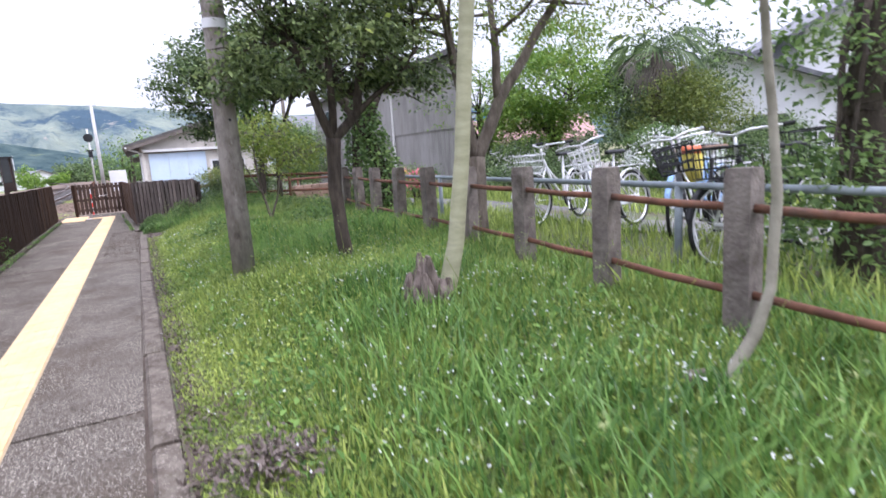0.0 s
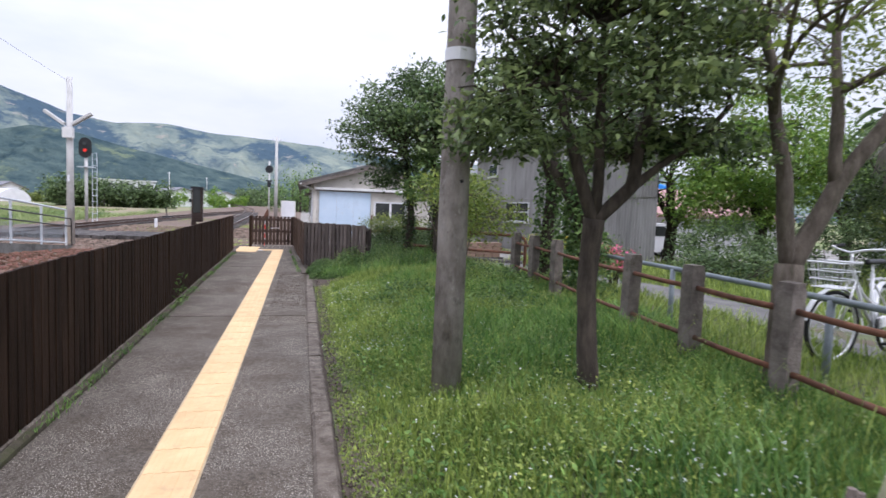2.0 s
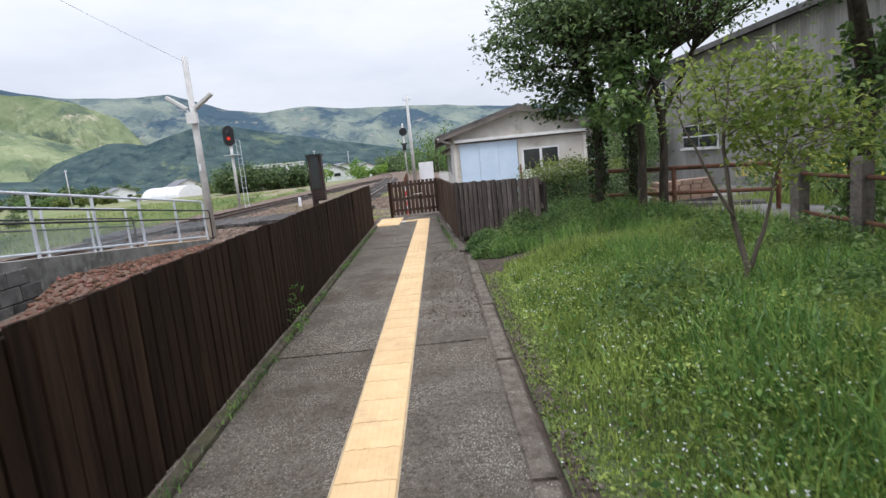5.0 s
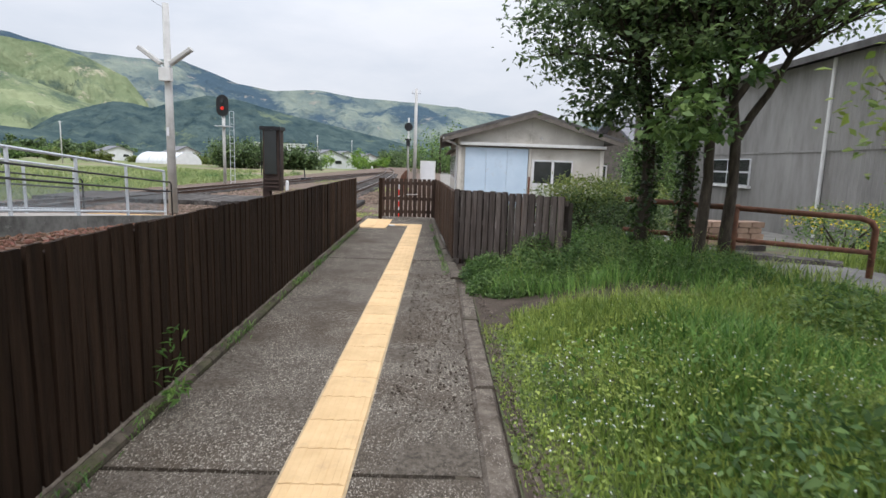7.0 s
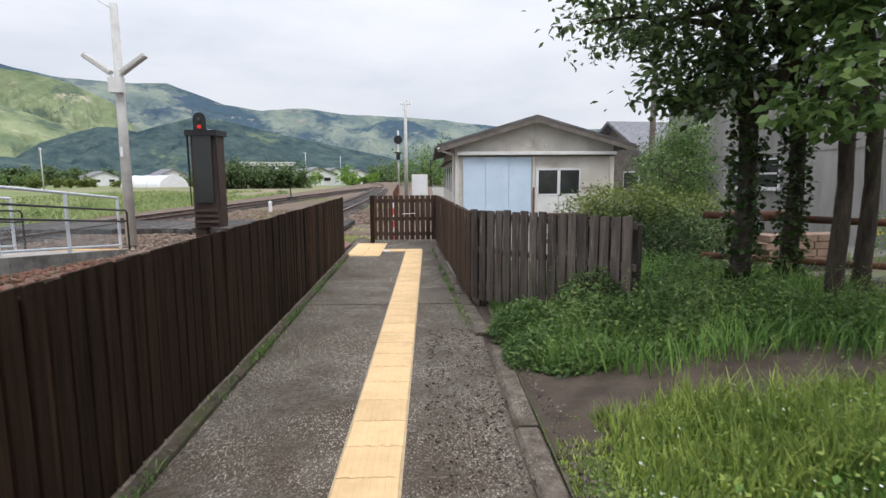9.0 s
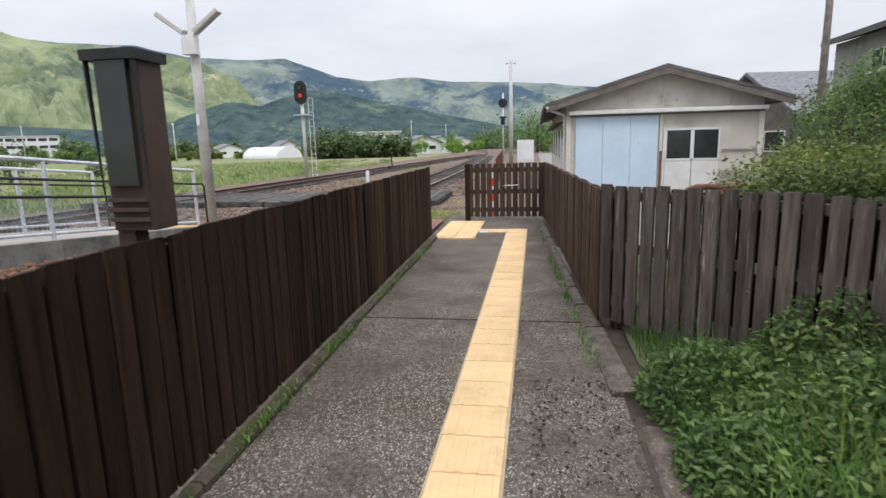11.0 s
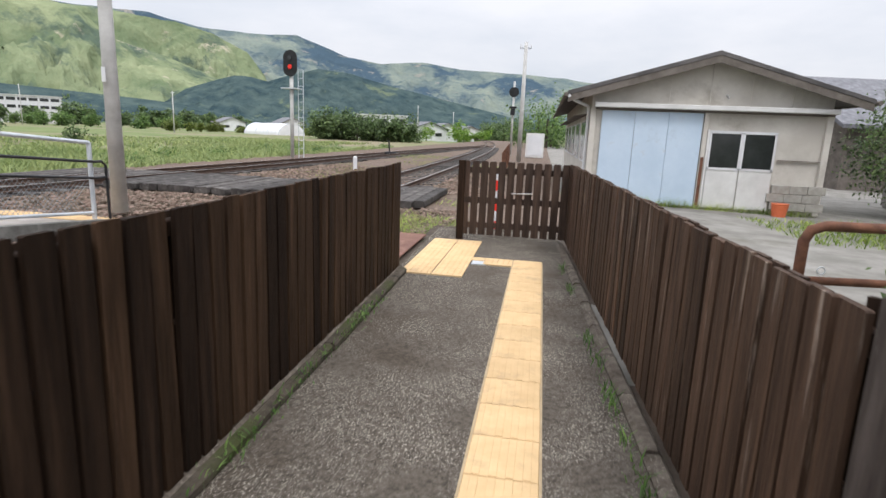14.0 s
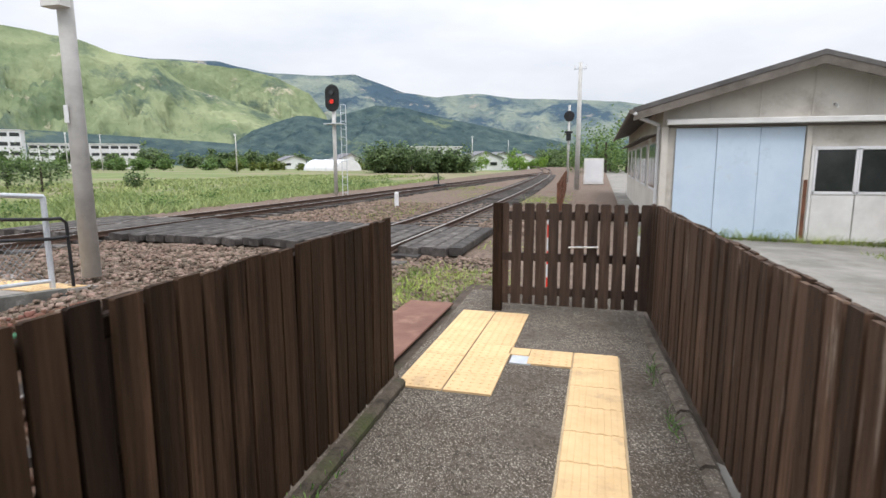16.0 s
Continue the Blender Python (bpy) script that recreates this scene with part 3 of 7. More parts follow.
# gate of slats
gate = thing("slatted_gate", pose(-0.985, 19.86, 0), "brown wooden slatted gate closed across the path", "gate")
g = Geo()
g.prism([(-0.043, 0), (0.043, 0), (0.043, 0.895), (0.035, 0.91), (-0.035, 0.91), (-0.043, 0.895)], -0.009, 0.009)
slat_mesh = g.mesh("slat", M["gateboard"])
for i in range(12):
    part("slat", slat_mesh, None, gate, at=pose(-0.60 + i * 0.1092, 0, 0.07, random.uniform(-0.4, 0.4), random.uniform(-0.4, 0.4), 2.5))
for z in (0.19, 0.5, 0.87):
    g = Geo()
    g.box((0, 0.033, z), (1.30, 0.036, 0.075), rz=2.5, ch=0.005)
    part("rail", g, M["gateboard"], gate)
g = Geo()
g.box((-0.655, 0.0, 0.49), (0.085, 0.085, 0.98), ch=0.008)
part("gate_post", g, M["board"], gate)
g = Geo()
g.tube([(-0.03, -0.01, 0.60), (-0.03, -0.045, 0.605), (0.21, -0.045, 0.615), (0.21, -0.01, 0.615)], 0.008, 6)
part("handle", g, M["chrome"], gate, "pale metal pull handle")

# ---- tracks ----
def near_x(y):
    return -4.45 - 0.0007 * max(0.0, y - 23) ** 2


def far_x(y):
    a = -10.55 + 0.055 * (y - 24)
    b = near_x(y)
    k = min(1.0, max(0.0, (y - 62) / 40))
    return min(a, b) * (1 - k) + b * k if a < b else b


def track(name, fx, y0, y1, label):
    t = thing(name, pose(0, 0, 0), label, "railway track")
    n = int((y1 - y0) / 2.5) + 1
    ys = [y0 + (y1 - y0) * i / n for i in range(n + 1)]
    for s in (-0.5335, 0.5335):
        prof = [(-0.05, -0.10), (0.05, -0.10), (0.05, -0.085), (0.012, -0.075), (0.012, -0.03), (0.032, -0.02), (0.032, 0.0), (-0.032, 0.0), (-0.032, -0.02), (-0.012, -0.03), (-0.012, -0.075), (-0.05, -0.085)]
        g = Geo()
        k = len(prof)
        vs, fs = [], []
        for i, yy in enumerate(ys):
            for px, pz in prof:
                vs.append((fx(yy) + s + px, yy, pz + 0.02))
            if i:
                for j in range(k):
                    fs.append(((i - 1) * k + j, (i - 1) * k + (j + 1) % k, i * k + (j + 1) % k, i * k + j))
        g.add(vs, fs)
        r = part("rail", g, M["rail"], t)
        g = Geo()
        vs = [(fx(yy) + s + dx, yy, 0.0225) for yy in ys for dx in (-0.022, 0.022)]
        g.add(vs, [(2 * i, 2 * i + 1, 2 * i + 3, 2 * i + 2) for i in range(len(ys) - 1)])
        part("running_surface", g, M["railtop"], r)
    g = Geo()
    g.box((0, 0, 0), (2.1, 0.2, 0.14), ch=0.01)
    sm = g.mesh("sleeper", M["sleeper"])
    yy = y0
    while yy < min(y1, 75):
        part("sleeper", sm, None, t, at=pose(fx(yy), yy, -0.15, 0, 0, random.uniform(-1, 1)))
        yy += 0.62
    return t


track("railway_track", near_x, -8, 190, "single railway track with rusty rails on dark sleepers in ballast")
track("railway_track", far_x, -8, 110, "rusty railway track curving to join the nearer line")

# timber crossing over the tracks
deck = thing("timber_crossing", pose(0, 0, 0), "foot crossing of dark weathered sleepers laid between the rails", "crossing")
def plank_run(x0, x1, y0, y1, lengthwise=True):
    x = x0
    while x < x1 - 0.05:
        w = random.uniform(0.18, 0.24)
        g = Geo()
        yy0, yy1 = y0 + random.uniform(-0.12, 0.12), y1 + random.uniform(-0.12, 0.12)
        g.box((x + w / 2, (yy0 + yy1) / 2, -0.045 + random.uniform(-0.01, 0.012)), (w - 0.02, yy1 - yy0, 0.13), rz=random.uniform(-0.5, 0.5), ch=0.015)
        part("plank", g, M["sleeper"], deck)
        x += w


plank_run(-3.85, -2.75, 23.1, 26.0)
plank_run(-4.9, -4.02, 23.1, 26.0)
plank_run(-9.7, -5.12, 23.3, 26.2)
plank_run(-10.95, -10.12, 23.3, 26.2)
plank_run(-12.4, -11.25, 23.3, 26.2)

# loose stones
def stones(name, n, x0, x1, y0, y1, z, size, material, label):
    base = np.array([(-1, -1, -.6), (1, -1, -.5), (1, 1, -.6), (-1, 1, -.5), (-.6, -.7, .5), (.7, -.5, .6), (.6, .7, .45), (-.7, .6, .6)])
    fb = np.array([(3, 2, 1, 0), (4, 5, 6, 7), (0, 1, 5, 4), (1, 2, 6, 5), (2, 3, 7, 6), (3, 0, 4, 7)])
    p = np.stack([rng.uniform(x0, x1, n), rng.uniform(y0, y1, n), z + rng.uniform(-0.01, 0.02, n)], 1) if not callable(z) else np.zeros((n, 3))
    if callable(z):
        p[:, 0], p[:, 1] = rng.uniform(x0, x1, n), rng.uniform(y0, y1, n)
        p[:, 2] = z(p[:, 0], p[:, 1]) + rng.uniform(0, 0.02, n)
    s = size * rng.uniform(0.5, 1.3, n)
    a = rng.uniform(0, 6.28, n)
    b = base[None] * s[:, None, None] * rng.uniform(0.6, 1.2, (n, 1, 3))
    c, d = np.cos(a)[:, None], np.sin(a)[:, None]
    v = np.stack([b[..., 0] * c - b[..., 1] * d, b[..., 0] * d + b[..., 1] * c, b[..., 2]], -1) + p[:, None]
    f = (np.arange(n)[:, None, None] * 8 + fb[None]).reshape(-1, 4)
    ob = new(name, np_mesh(name, v.reshape(-1, 3), f, material))
    return tagged(ob, label, "ballast", kind="stuff")


stones("ballast_stones", 9000, -9.7, -2.05, 18.0, 23.2, -0.12, 0.03, M["stone"], "loose grey-brown ballast stones beside the crossing")
stones("ballast_stones", 7000, -9.0, -1.9, 26.0, 34, -0.12, 0.035, M["stone"], "loose brown ballast stones between the tracks")
def bank_z(x, y):
    k = np.clip((-4.6 - x) / 1.35, 0, 1)
    return -0.13 + (0.42 - 0.05 * np.clip(y - 12, 0, 9)) * k * np.clip((19.5 - y) / 2.0, 0, 1) * np.clip((y - 11.6) / 1.0, 0, 1)


sheet("rubble_bank", -6.0, -2.1, 4.0, 20.2, 26, 90, lambda x, y: bank_z(x, y) + 0.015 * np.sin(9 * x + 5 * y) * np.sin(7 * y - 3 * x), M["rustground"], "rust-red rubble bank below the platform wall", "rubble")
stones("rusty_stones", 9000, -6.0, -2.1, 5.0, 19.4, bank_z, 0.035, M["ruststone"], "rust-red ballast stones below the platform wall")

# ---- island platform with ramp and railings ----
def ramp_z(y):
    return max(-0.16, min(0.76, 0.10 + (17.6 - y) * 0.09))


platform = thing("platform_ramp", pose(-0.5, 0.1, 0), "concrete platform end with ramp down to the crossing", "platform", kind="structure")
g = Geo()
ys = [-8, 10.27, 12, 14, 16, 18, 19.4, 20.5]
vs, fs = [], []
for yy in ys:
    z = ramp_z(yy)
    vs += [(-6.05, yy, -0.3), (-6.05, yy, z), (-8.6, yy, z), (-8.6, yy, -0.3)]
for i in range(len(ys) - 1):
    for j in range(3):
        fs.append((i * 4 + j, i * 4 + 4 + j, i * 4 + 5 + j, i * 4 + 1 + j))
fs += [(0, 1, 2, 3), (4 * len(ys) - 1, 4 * len(ys) - 2, 4 * len(ys) - 3, 4 * len(ys) - 4)]
g.add(vs, fs)
part("ramp_body", g, M["ramp"], platform)
g = Geo()
g.box((-6.01, 1.9, 0.2), (0.10, 20.4, 1.0))
part("platform_wall", g, M["oldconc"], platform, "stained concrete block platform wall")
g = Geo()
g.box((-6.05, 0.9, 0.755), (0.34, 18.4, 0.09), ch=0.02)
part("coping", g, M["oldconc"], platform)
block_kinds = []
for k in range(4):
    g = Geo()
    g.box((0, 0, 0), (0.05, 0.405 + 0.012 * (k - 1.5), 0.225 + 0.006 * (k % 2)), ch=0.014)
    block_kinds.append(g.mesh("block", M["wallblock"]))
for row in range(4):
    for i in range(22):
        y, z = 3.4 + i * 0.425 + 0.21 * (row % 2), -0.12 + row * 0.238
        if z + 0.12 < ramp_z(y) + 0.02 - 0.05 * (y < 10.2):
            part("block", block_kinds[random.randrange(4)], None, platform, at=pose(-5.955 + random.uniform(-0.006, 0.008), y, z, random.uniform(-1, 1), 0, random.uniform(-1, 1)))
for i in range(8):
    y0, y1 = 10.8 + i * 1.1, 11.9 + i * 1.1
    g = Geo()
    z0, z1 = ramp_z(y0), ramp_z(y1)
    g.add([(-6.0, y0, -0.3), (-6.0, y1, -0.3), (-6.0, y1, z1 + 0.02), (-6.0, y0, z0 + 0.02), (-6.12, y0, -0.3), (-6.12, y1, -0.3), (-6.12, y1, z1 + 0.02), (-6.12, y0, z0 + 0.02)], [(0, 1, 2, 3), (7, 6, 5, 4), (3, 2, 6, 7), (0, 4, 5, 1), (1, 5, 6, 2), (0, 3, 7, 4)])
    part("ramp_kerb", g, M["oldconc"], platform)
for j in range(6):
    part("warning_tile", dot_mesh, None, platform, at=pose(-6.25 - j * 0.3, 19.5, ramp_z(19.5) + 0.008, -5.6))
    part("warning_tile", dot_mesh, None, platform, at=pose(-6.25 - j * 0.3, 19.8, ramp_z(19.8) + 0.008, -5.6))


def railing(name, x, ya, yb, n, label):
    r = thing(name, pose(-0.5, 0.1, 0), label, "railing", "ramp railings")
    yy = [ya + (yb - ya) * i / n for i in range(n + 1)]
    for q in yy:
        g = Geo()
        g.tube([(x, q, ramp_z(q) - 0.03), (x, q, ramp_z(q) + 1.05)], 0.03, 8)
        part("post", g, M["galv"], r)
    for h, rad, m_, nm in ((1.05, 0.026, "galv", "top_rail"), (0.10, 0.022, "galv", "bottom_rail")):
        g = Geo()
        g.tube([(x, q, ramp_z(q) + h) for q in yy], rad, 8)
        part(nm, g, M[m_], r)
    for h in (0.80, 0.58):
        g = Geo()
        pts = [(x + 0.07, q, ramp_z(q) + h) for q in yy]
        if h > 0.7:
            e = yy[-1]
            pts += [(x + 0.07, e + 0.12, ramp_z(e) + h), (x + 0.07, e + 0.19, ramp_z(e) + h - 0.06), (x + 0.07, e + 0.2, ramp_z(e) - 0.02)]
        else:
            pts += [(x + 0.07, yy[-1] + 0.2, ramp_z(yy[-1]) + h)]
        g.tube(pts, 0.019, 8)
        part("handrail", g, M["black"], r, "black coated handrail")
    g = Geo()
    step = 0.07
    n2 = int((yb - ya + 0.5) / step)
    for i in range(n2):
        for s in (1, -1):
            q0 = ya + i * step - 0.25
            q1 = q0 + s * 0.43
            a0, a1 = (0.10, 0.53)
            if q0 < ya or q1 < ya or q0 > yb or q1 > yb:
                continue
            g.tube([(x, q0, ramp_z(q0) + a0), (x, q1, ramp_z(q1) + a1)], 0.0028, 3, False)
    part("wire_mesh", g, M["greyrail"], r, "grey wire mesh panel")
    return r


railing("ramp_railing", -6.2, 11.6, 19.6, 5, "galvanised pipe railing with black handrails along the ramp edge")
railing("ramp_railing", -8.3, 11.6, 19.6, 5, "galvanised pipe railing with black handrails along the far ramp edge")

# ---- poles ----
def lamp_post():
    t = thing("lamp_post", pose(-6.79, 20.3, -0.05), "grey steel post with two slanting lamps and a white box", "lamp post")
    g = Geo()
    g.tube([(0, 0, 0), (0, 0, 4.9)], [0.11, 0.075], 14)
    part("pole", g, M["palepole"], t, smooth=True)
    g = Geo()
    g.box((0.0, -0.12, 3.28), (0.28, 0.16, 0.30), ch=0.015)
    part("junction_box", g, M["whitepaint"], t, "white junction box")
    for s in (-1, 1):
        g = Geo()
        g.tube([(0, -0.1, 3.35), (s * 0.16, -0.1, 3.55)], 0.02, 6)
        arm = part("lamp_arm", g, M["galv"], t)
        g = Geo()
        m = Matrix.Rotation(-s * radians(35), 3, "Y")
        g.box((s * 0.36, -0.1, 3.70), (0.62, 0.16, 0.10), m=m, ch=0.02)
        part("lamp", g, M["palepole"], t)
    g = Geo()
    g.box((0.0, -0.125, 1.95), (0.06, 0.01, 0.2))
    part("plate", g, M["whitewall"], t)
    return t


lamp_post()


def signal(x, y, z, h, name="railway_signal", lens=True, label="black round-topped railway signal with a red lamp on a steel mast"):
    t = thing(name, pose(x, y, z), label, "railway signal")
    g = Geo()
    g.tube([(0, 0, 0), (0, 0, h)], 0.085, 10)
    part("mast", g, M["palepole"], t, smooth=True)
    g = Geo()
    out = []
    for i in range(10):
        a = math.pi * i / 9
        out.append((0.33 * math.cos(a), h + 0.35 + 0.33 * math.sin(a)))
    for i in range(10):
        a = math.pi + math.pi * i / 9
        out.append((0.33 * math.cos(a), h - 0.15 + 0.33 * math.sin(a)))
    g.prism(out, -0.14, -0.10)
    head = part("backing_board", g, M["black"], t)
    if lens:
        g = Geo()
        g.tube([(0, -0.15, h - 0.05), (0, -0.19, h - 0.05)], 0.10, 14)
        part("red_lens", g, M["redled"], head, "red lamp")
        g = Geo()
        g.tube([(0, -0.15, h + 0.33), (0, -0.20, h + 0.33)], 0.10, 14)
        part("dark_lens", g, M["glassdark"], head)
    g = Geo()
    g.box((0, 0, h - 1.0), (0.8, 0.5, 0.05))
    part("platform_grating", g, M["galv"], t)
    for s in (-0.12, 0.12):
        g = Geo()
        g.tube([(0.42 + s, 0.05, 0), (0.42 + s, 0.05, h - 0.2)], 0.018, 5)
        part("ladder_rail", g, M["galv"], t)
    for i in range(int(h / 0.35)):
        g = Geo()
        g.tube([(0.30, 0.05, 0.3 + i * 0.35), (0.54, 0.05, 0.3 + i * 0.35)], 0.012, 4)
        part("ladder_rung", g, M["galv"], t)
    return t


signal(-12.2, 38.05, -0.35, 4.33)


def utility_pole(x, y, z, h, r, label, arms=True, material=None):
    t = thing("utility_pole", pose(x, y, z), label, "utility pole")
    g = Geo()
    g.tube([(0, 0, 0), (0, 0, h * 0.5), (0, 0, h)], [r, r * 0.85, r * 0.7], 14)
    part("pole", g, material or M["palepole"], t, smooth=True)
    if arms:
        g = Geo()
        g.box((0, 0, h - 0.3), (0.6, 0.06, 0.06))
        part("crossarm", g, M["galv"], t)
        for s in (-0.26, 0.26):
            g = Geo()
            g.tube([(s, 0, h - 0.27), (s, 0, h - 0.12)], [0.04, 0.025], 6)
            part("insulator", g, M["whitewall"], t)
    return t


utility_pole(-1.92, 44.2, -0.1, 6.2, 0.13, "slim pale concrete pole with a short crossarm beside the track")
t = thing("railway_signal", pose(-2.84, 52.4, -0.05), "dark round signal disc seen from behind on a slim mast", "railway signal")
g = Geo()
g.tube([(0, 0, 0), (0, 0, 4.9)], 0.07, 8)
part("mast", g, M["palepole"], t, smooth=True)
g = Geo()
g.tube([(0, -0.1, 4.2), (0, 0.0, 4.2)], 0.33, 18)
part("disc", g, M["black"], t)
g = Geo()
g.box((0, -0.12, 3.2), (0.5, 0.2, 0.12))
part("step", g, M["black"], t)
g = Geo()
g.box((0, -0.12, 2.9), (0.3, 0.2, 0.45), ch=0.02)
part("relay_box", g, M["black"], t)
t = thing("marker_post", pose(-7.2, 32.3, -0.14), "short white marker post beside the track", "marker post")
g = Geo()
g.tube([(0, 0, 0), (0, 0, 0.44), (0, 0, 0.5)], [0.075, 0.075, 0.04], 8)
part("post", g, M["whitewall"], t)

t = thing("concrete_pole", pose(0.885, 4.92, 0.15), "tall weathered grey concrete utility pole standing in the grass", "utility pole")
g = Geo()
g.tube([(-0.005, 0, -0.2), (0, 0, 1.5), (0.02, 0, 4), (0.04, 0, 8)], [0.104, 0.099, 0.09, 0.078], 20)
part("pole", g, M["pole"], t, smooth=True)
g = Geo()
g.tube([(0.006, 0, 2.28), (0.007, 0, 2.36)], 0.1045, 20, False)
part("white_band", g, M["whitewall"], t, "white paper band")
g = Geo()
g.tube([(0.02, -0.095, 1.5), (0.02, -0.102, 1.5)], 0.012, 8)
part("bolt_hole", g, M["black"], t)

# brown indicator cabinet behind the fence
t = thing("indicator_cabinet", pose(-1.89, 12.0, -0.11), "brown steel indicator box with a dark hooded face", "signal box")
g = Geo()
g.box((-0.06, 0, 0.6), (0.07, 0.07, 1.2))
part("stem", g, M["brownmetal"], t)
g = Geo()
g.box((0, 0, 1.46), (0.17, 0.14, 0.60), ch=0.012)
part("case", g, M["brownmetal"], t)
g = Geo()
g.box((0, -0.083, 1.53), (0.115, 0.02, 0.42))
part("display", g, M["glassdark"], t)
g = Geo()
g.prism([(-0.10, 1.74), (0.10, 1.74), (0.10, 1.775), (-0.10, 1.775)], -0.105, 0.075)
part("hood", g, M["black"], t)
for s in (-1, 1):
    g = Geo()
    g.add([(s * 0.086, -0.08, 1.30), (s * 0.086, -0.10, 1.74), (s * 0.086, -0.08, 1.74), (s * 0.093, -0.08, 1.30), (s * 0.093, -0.10, 1.74), (s * 0.093, -0.08, 1.74)], [(0, 1, 2), (5, 4, 3), (0, 3, 4, 1), (1, 4, 5, 2), (2, 5, 3, 0)])
    part("hood_side", g, M["black"], t)
for i in range(3):
    g = Geo()
    g.box((0, -0.083, 1.2 + i * 0.035), (0.15, 0.01, 0.014))
    part("louvre", g, M["brownmetal"], t)

# ---- house ----
def gable_house(name, m, label, w, depth, eave, ridge, over, wall, roofm, foot=0.0):
    h = thing(name, m, label, "house")
    g = Geo()
    g.prism([(-w / 2, foot - 0.2), (w / 2, foot - 0.2), (w / 2, eave), (0, ridge - 0.12), (-w / 2, eave)], 0, depth)
    part("wall", g, wall, h)
    for s in (-1, 1):
        e = w / 2 + over
        slope = (ridge - eave) / (w / 2)
        g = Geo()
        zz = ridge - slope * e
        g.prism([(0, ridge + 0.08), (s * e, zz + 0.05), (s * e, zz - 0.12), (0, ridge - 0.10)] if s < 0 else [(0, ridge - 0.10), (e, zz - 0.12), (e, zz + 0.05), (0, ridge + 0.08)], -over, depth + over)
        part("roof", g, roofm, h)
    return h


shed = thing("shed", pose(3.1, 27.45, -0.22), "beige station shed with pale blue sliding doors and dark gabled roof", "building")
W = 2.68
g = Geo()
g.prism([(-W, -0.2), (W, -0.2), (W, 2.69), (0, 3.475), (-W, 2.69)], 0, 0.14)
part("gable_wall", g, M["plaster"], shed)
for s in (-1, 1):
    g = Geo()
    g.box((s * (W - 0.07), 7.57, 1.24), (0.14, 14.86, 2.88))
    part("side_wall", g, M["plaster"], shed)
g = Geo()
g.prism([(-W, -0.2), (W, -0.2), (W, 2.69), (0, 3.475), (-W, 2.69)], 15.0, 15.14)
part("gable_wall", g, M["plaster"], shed)
for s in (-1, 1):
    e, zr = W + 0.62, 3.55
    ze = zr - 0.292 * e
    out = [(0, zr), (s * e, ze), (s * e, ze - 0.07), (0, zr - 0.07)]
    g = Geo()
    g.prism(out if s < 0 else list(reversed(out)), -0.45, 15.6)
    r = part("roof_slope", g, M["roof"], shed)
    out = [(0, zr - 0.072), (s * (e - 0.02), ze - 0.072), (s * (e - 0.02), ze - 0.23), (0, zr - 0.23)]
    g = Geo()
    g.prism(out if s < 0 else list(reversed(out)), -0.44, -0.40)
    part("bargeboard", g, M["fascia"], r)
    g = Geo()
    g.tube([(s * (e + 0.03), -0.55, ze - 0.06), (s * (e + 0.03), 15.4, ze - 0.1)], 0.05, 8)
    part("gutter", g, M["fascia"], r)
    for k in range(30):
        g = Geo()
        yy = -0.4 + k * 0.54
        g.box((s * e / 2, yy, (zr + ze) / 2 + 0.012), (e * 1.04, 0.03, 0.03), m=Matrix.Rotation(s * math.atan(0.292), 3, "Y"))
        part("roof_seam", g, M["roof"], r)
g = Geo()
g.box((0.05, -0.13, 2.33), (2 * W - 0.02, 0.26, 0.11), ch=0.012)
part("door_canopy", g, M["whitepaint"], shed, "white canopy strip over the doors")
g = Geo()
g.box((0.05, -0.06, 2.25), (2 * W - 0.1, 0.12, 0.05))
part("door_track", g, M["fascia"], shed)
for i in range(3):
    g = Geo()
    g.box((-2.04 + i * 0.775, -0.045 - 0.012 * (i % 2), 1.115), (0.768, 0.04, 2.19), ch=0.006)
    d = part("sliding_door", g, M["bluepaint"], shed, "pale blue painted sliding door")
g = Geo()
g.box((-0.03, -0.03, 1.14), (0.10, 0.1, 2.2), ch=0.008)
part("door_post", g, M["plaster"], shed, "rust-streaked door post")
g = Geo()
g.box((-0.03, -0.083, 0.62), (0.07, 0.006, 1.15))
part("rust_streak", g, M["rust"], shed)
g = Geo()
g.box((0.06, -0.04, 0.92), (0.05, 0.07, 1.86))
part("frame", g, M["whitepaint"], shed)
for i in range(2):
    x0 = 0.46 + i * 0.74
    g = Geo()
    g.box((x0, -0.035, 0.47), (0.72, 0.04, 0.93), ch=0.005)
    d = part("door", g, M["whitepaint"], shed, "grey-white aluminium door with a dark upper pane")
    g = Geo()
    g.box((x0, -0.04, 1.36), (0.64, 0.02, 0.80))
    part("pane", g, M["glassdark"], d)
    for dx, dz, sx, sz in ((0, 1.80, 0.74, 0.06), (-0.345, 1.36, 0.045, 0.86), (0.345, 1.36, 0.045, 0.86), (0, 0.945, 0.72, 0.05)):
        g = Geo()
        g.box((x0 + dx, -0.05, dz), (sx, 0.04, sz))
        part("stile", g, M["whitewall"], d)
g = Geo()
g.box((2.15, -0.04, 1.2), (1.0, 0.05, 0.012))
part("batten", g, M["fascia"], shed)
for j in range(3):
    for i in range(3):
        g = Geo()
        g.box((1.80 + i * 0.39 - (j % 2) * 0.1, -0.05, 0.13 + j * 0.2), (0.38, 0.1, 0.19), ch=0.006)
        part("block", g, M["block"], shed)
g = Geo()
g.tube([(0.35, -0.02, 2.62), (0.35, -0.10, 2.62), (0.36, -0.16, 2.55)], 0.022, 7)
part("wall_lamp", g, M["chrome"], shed)
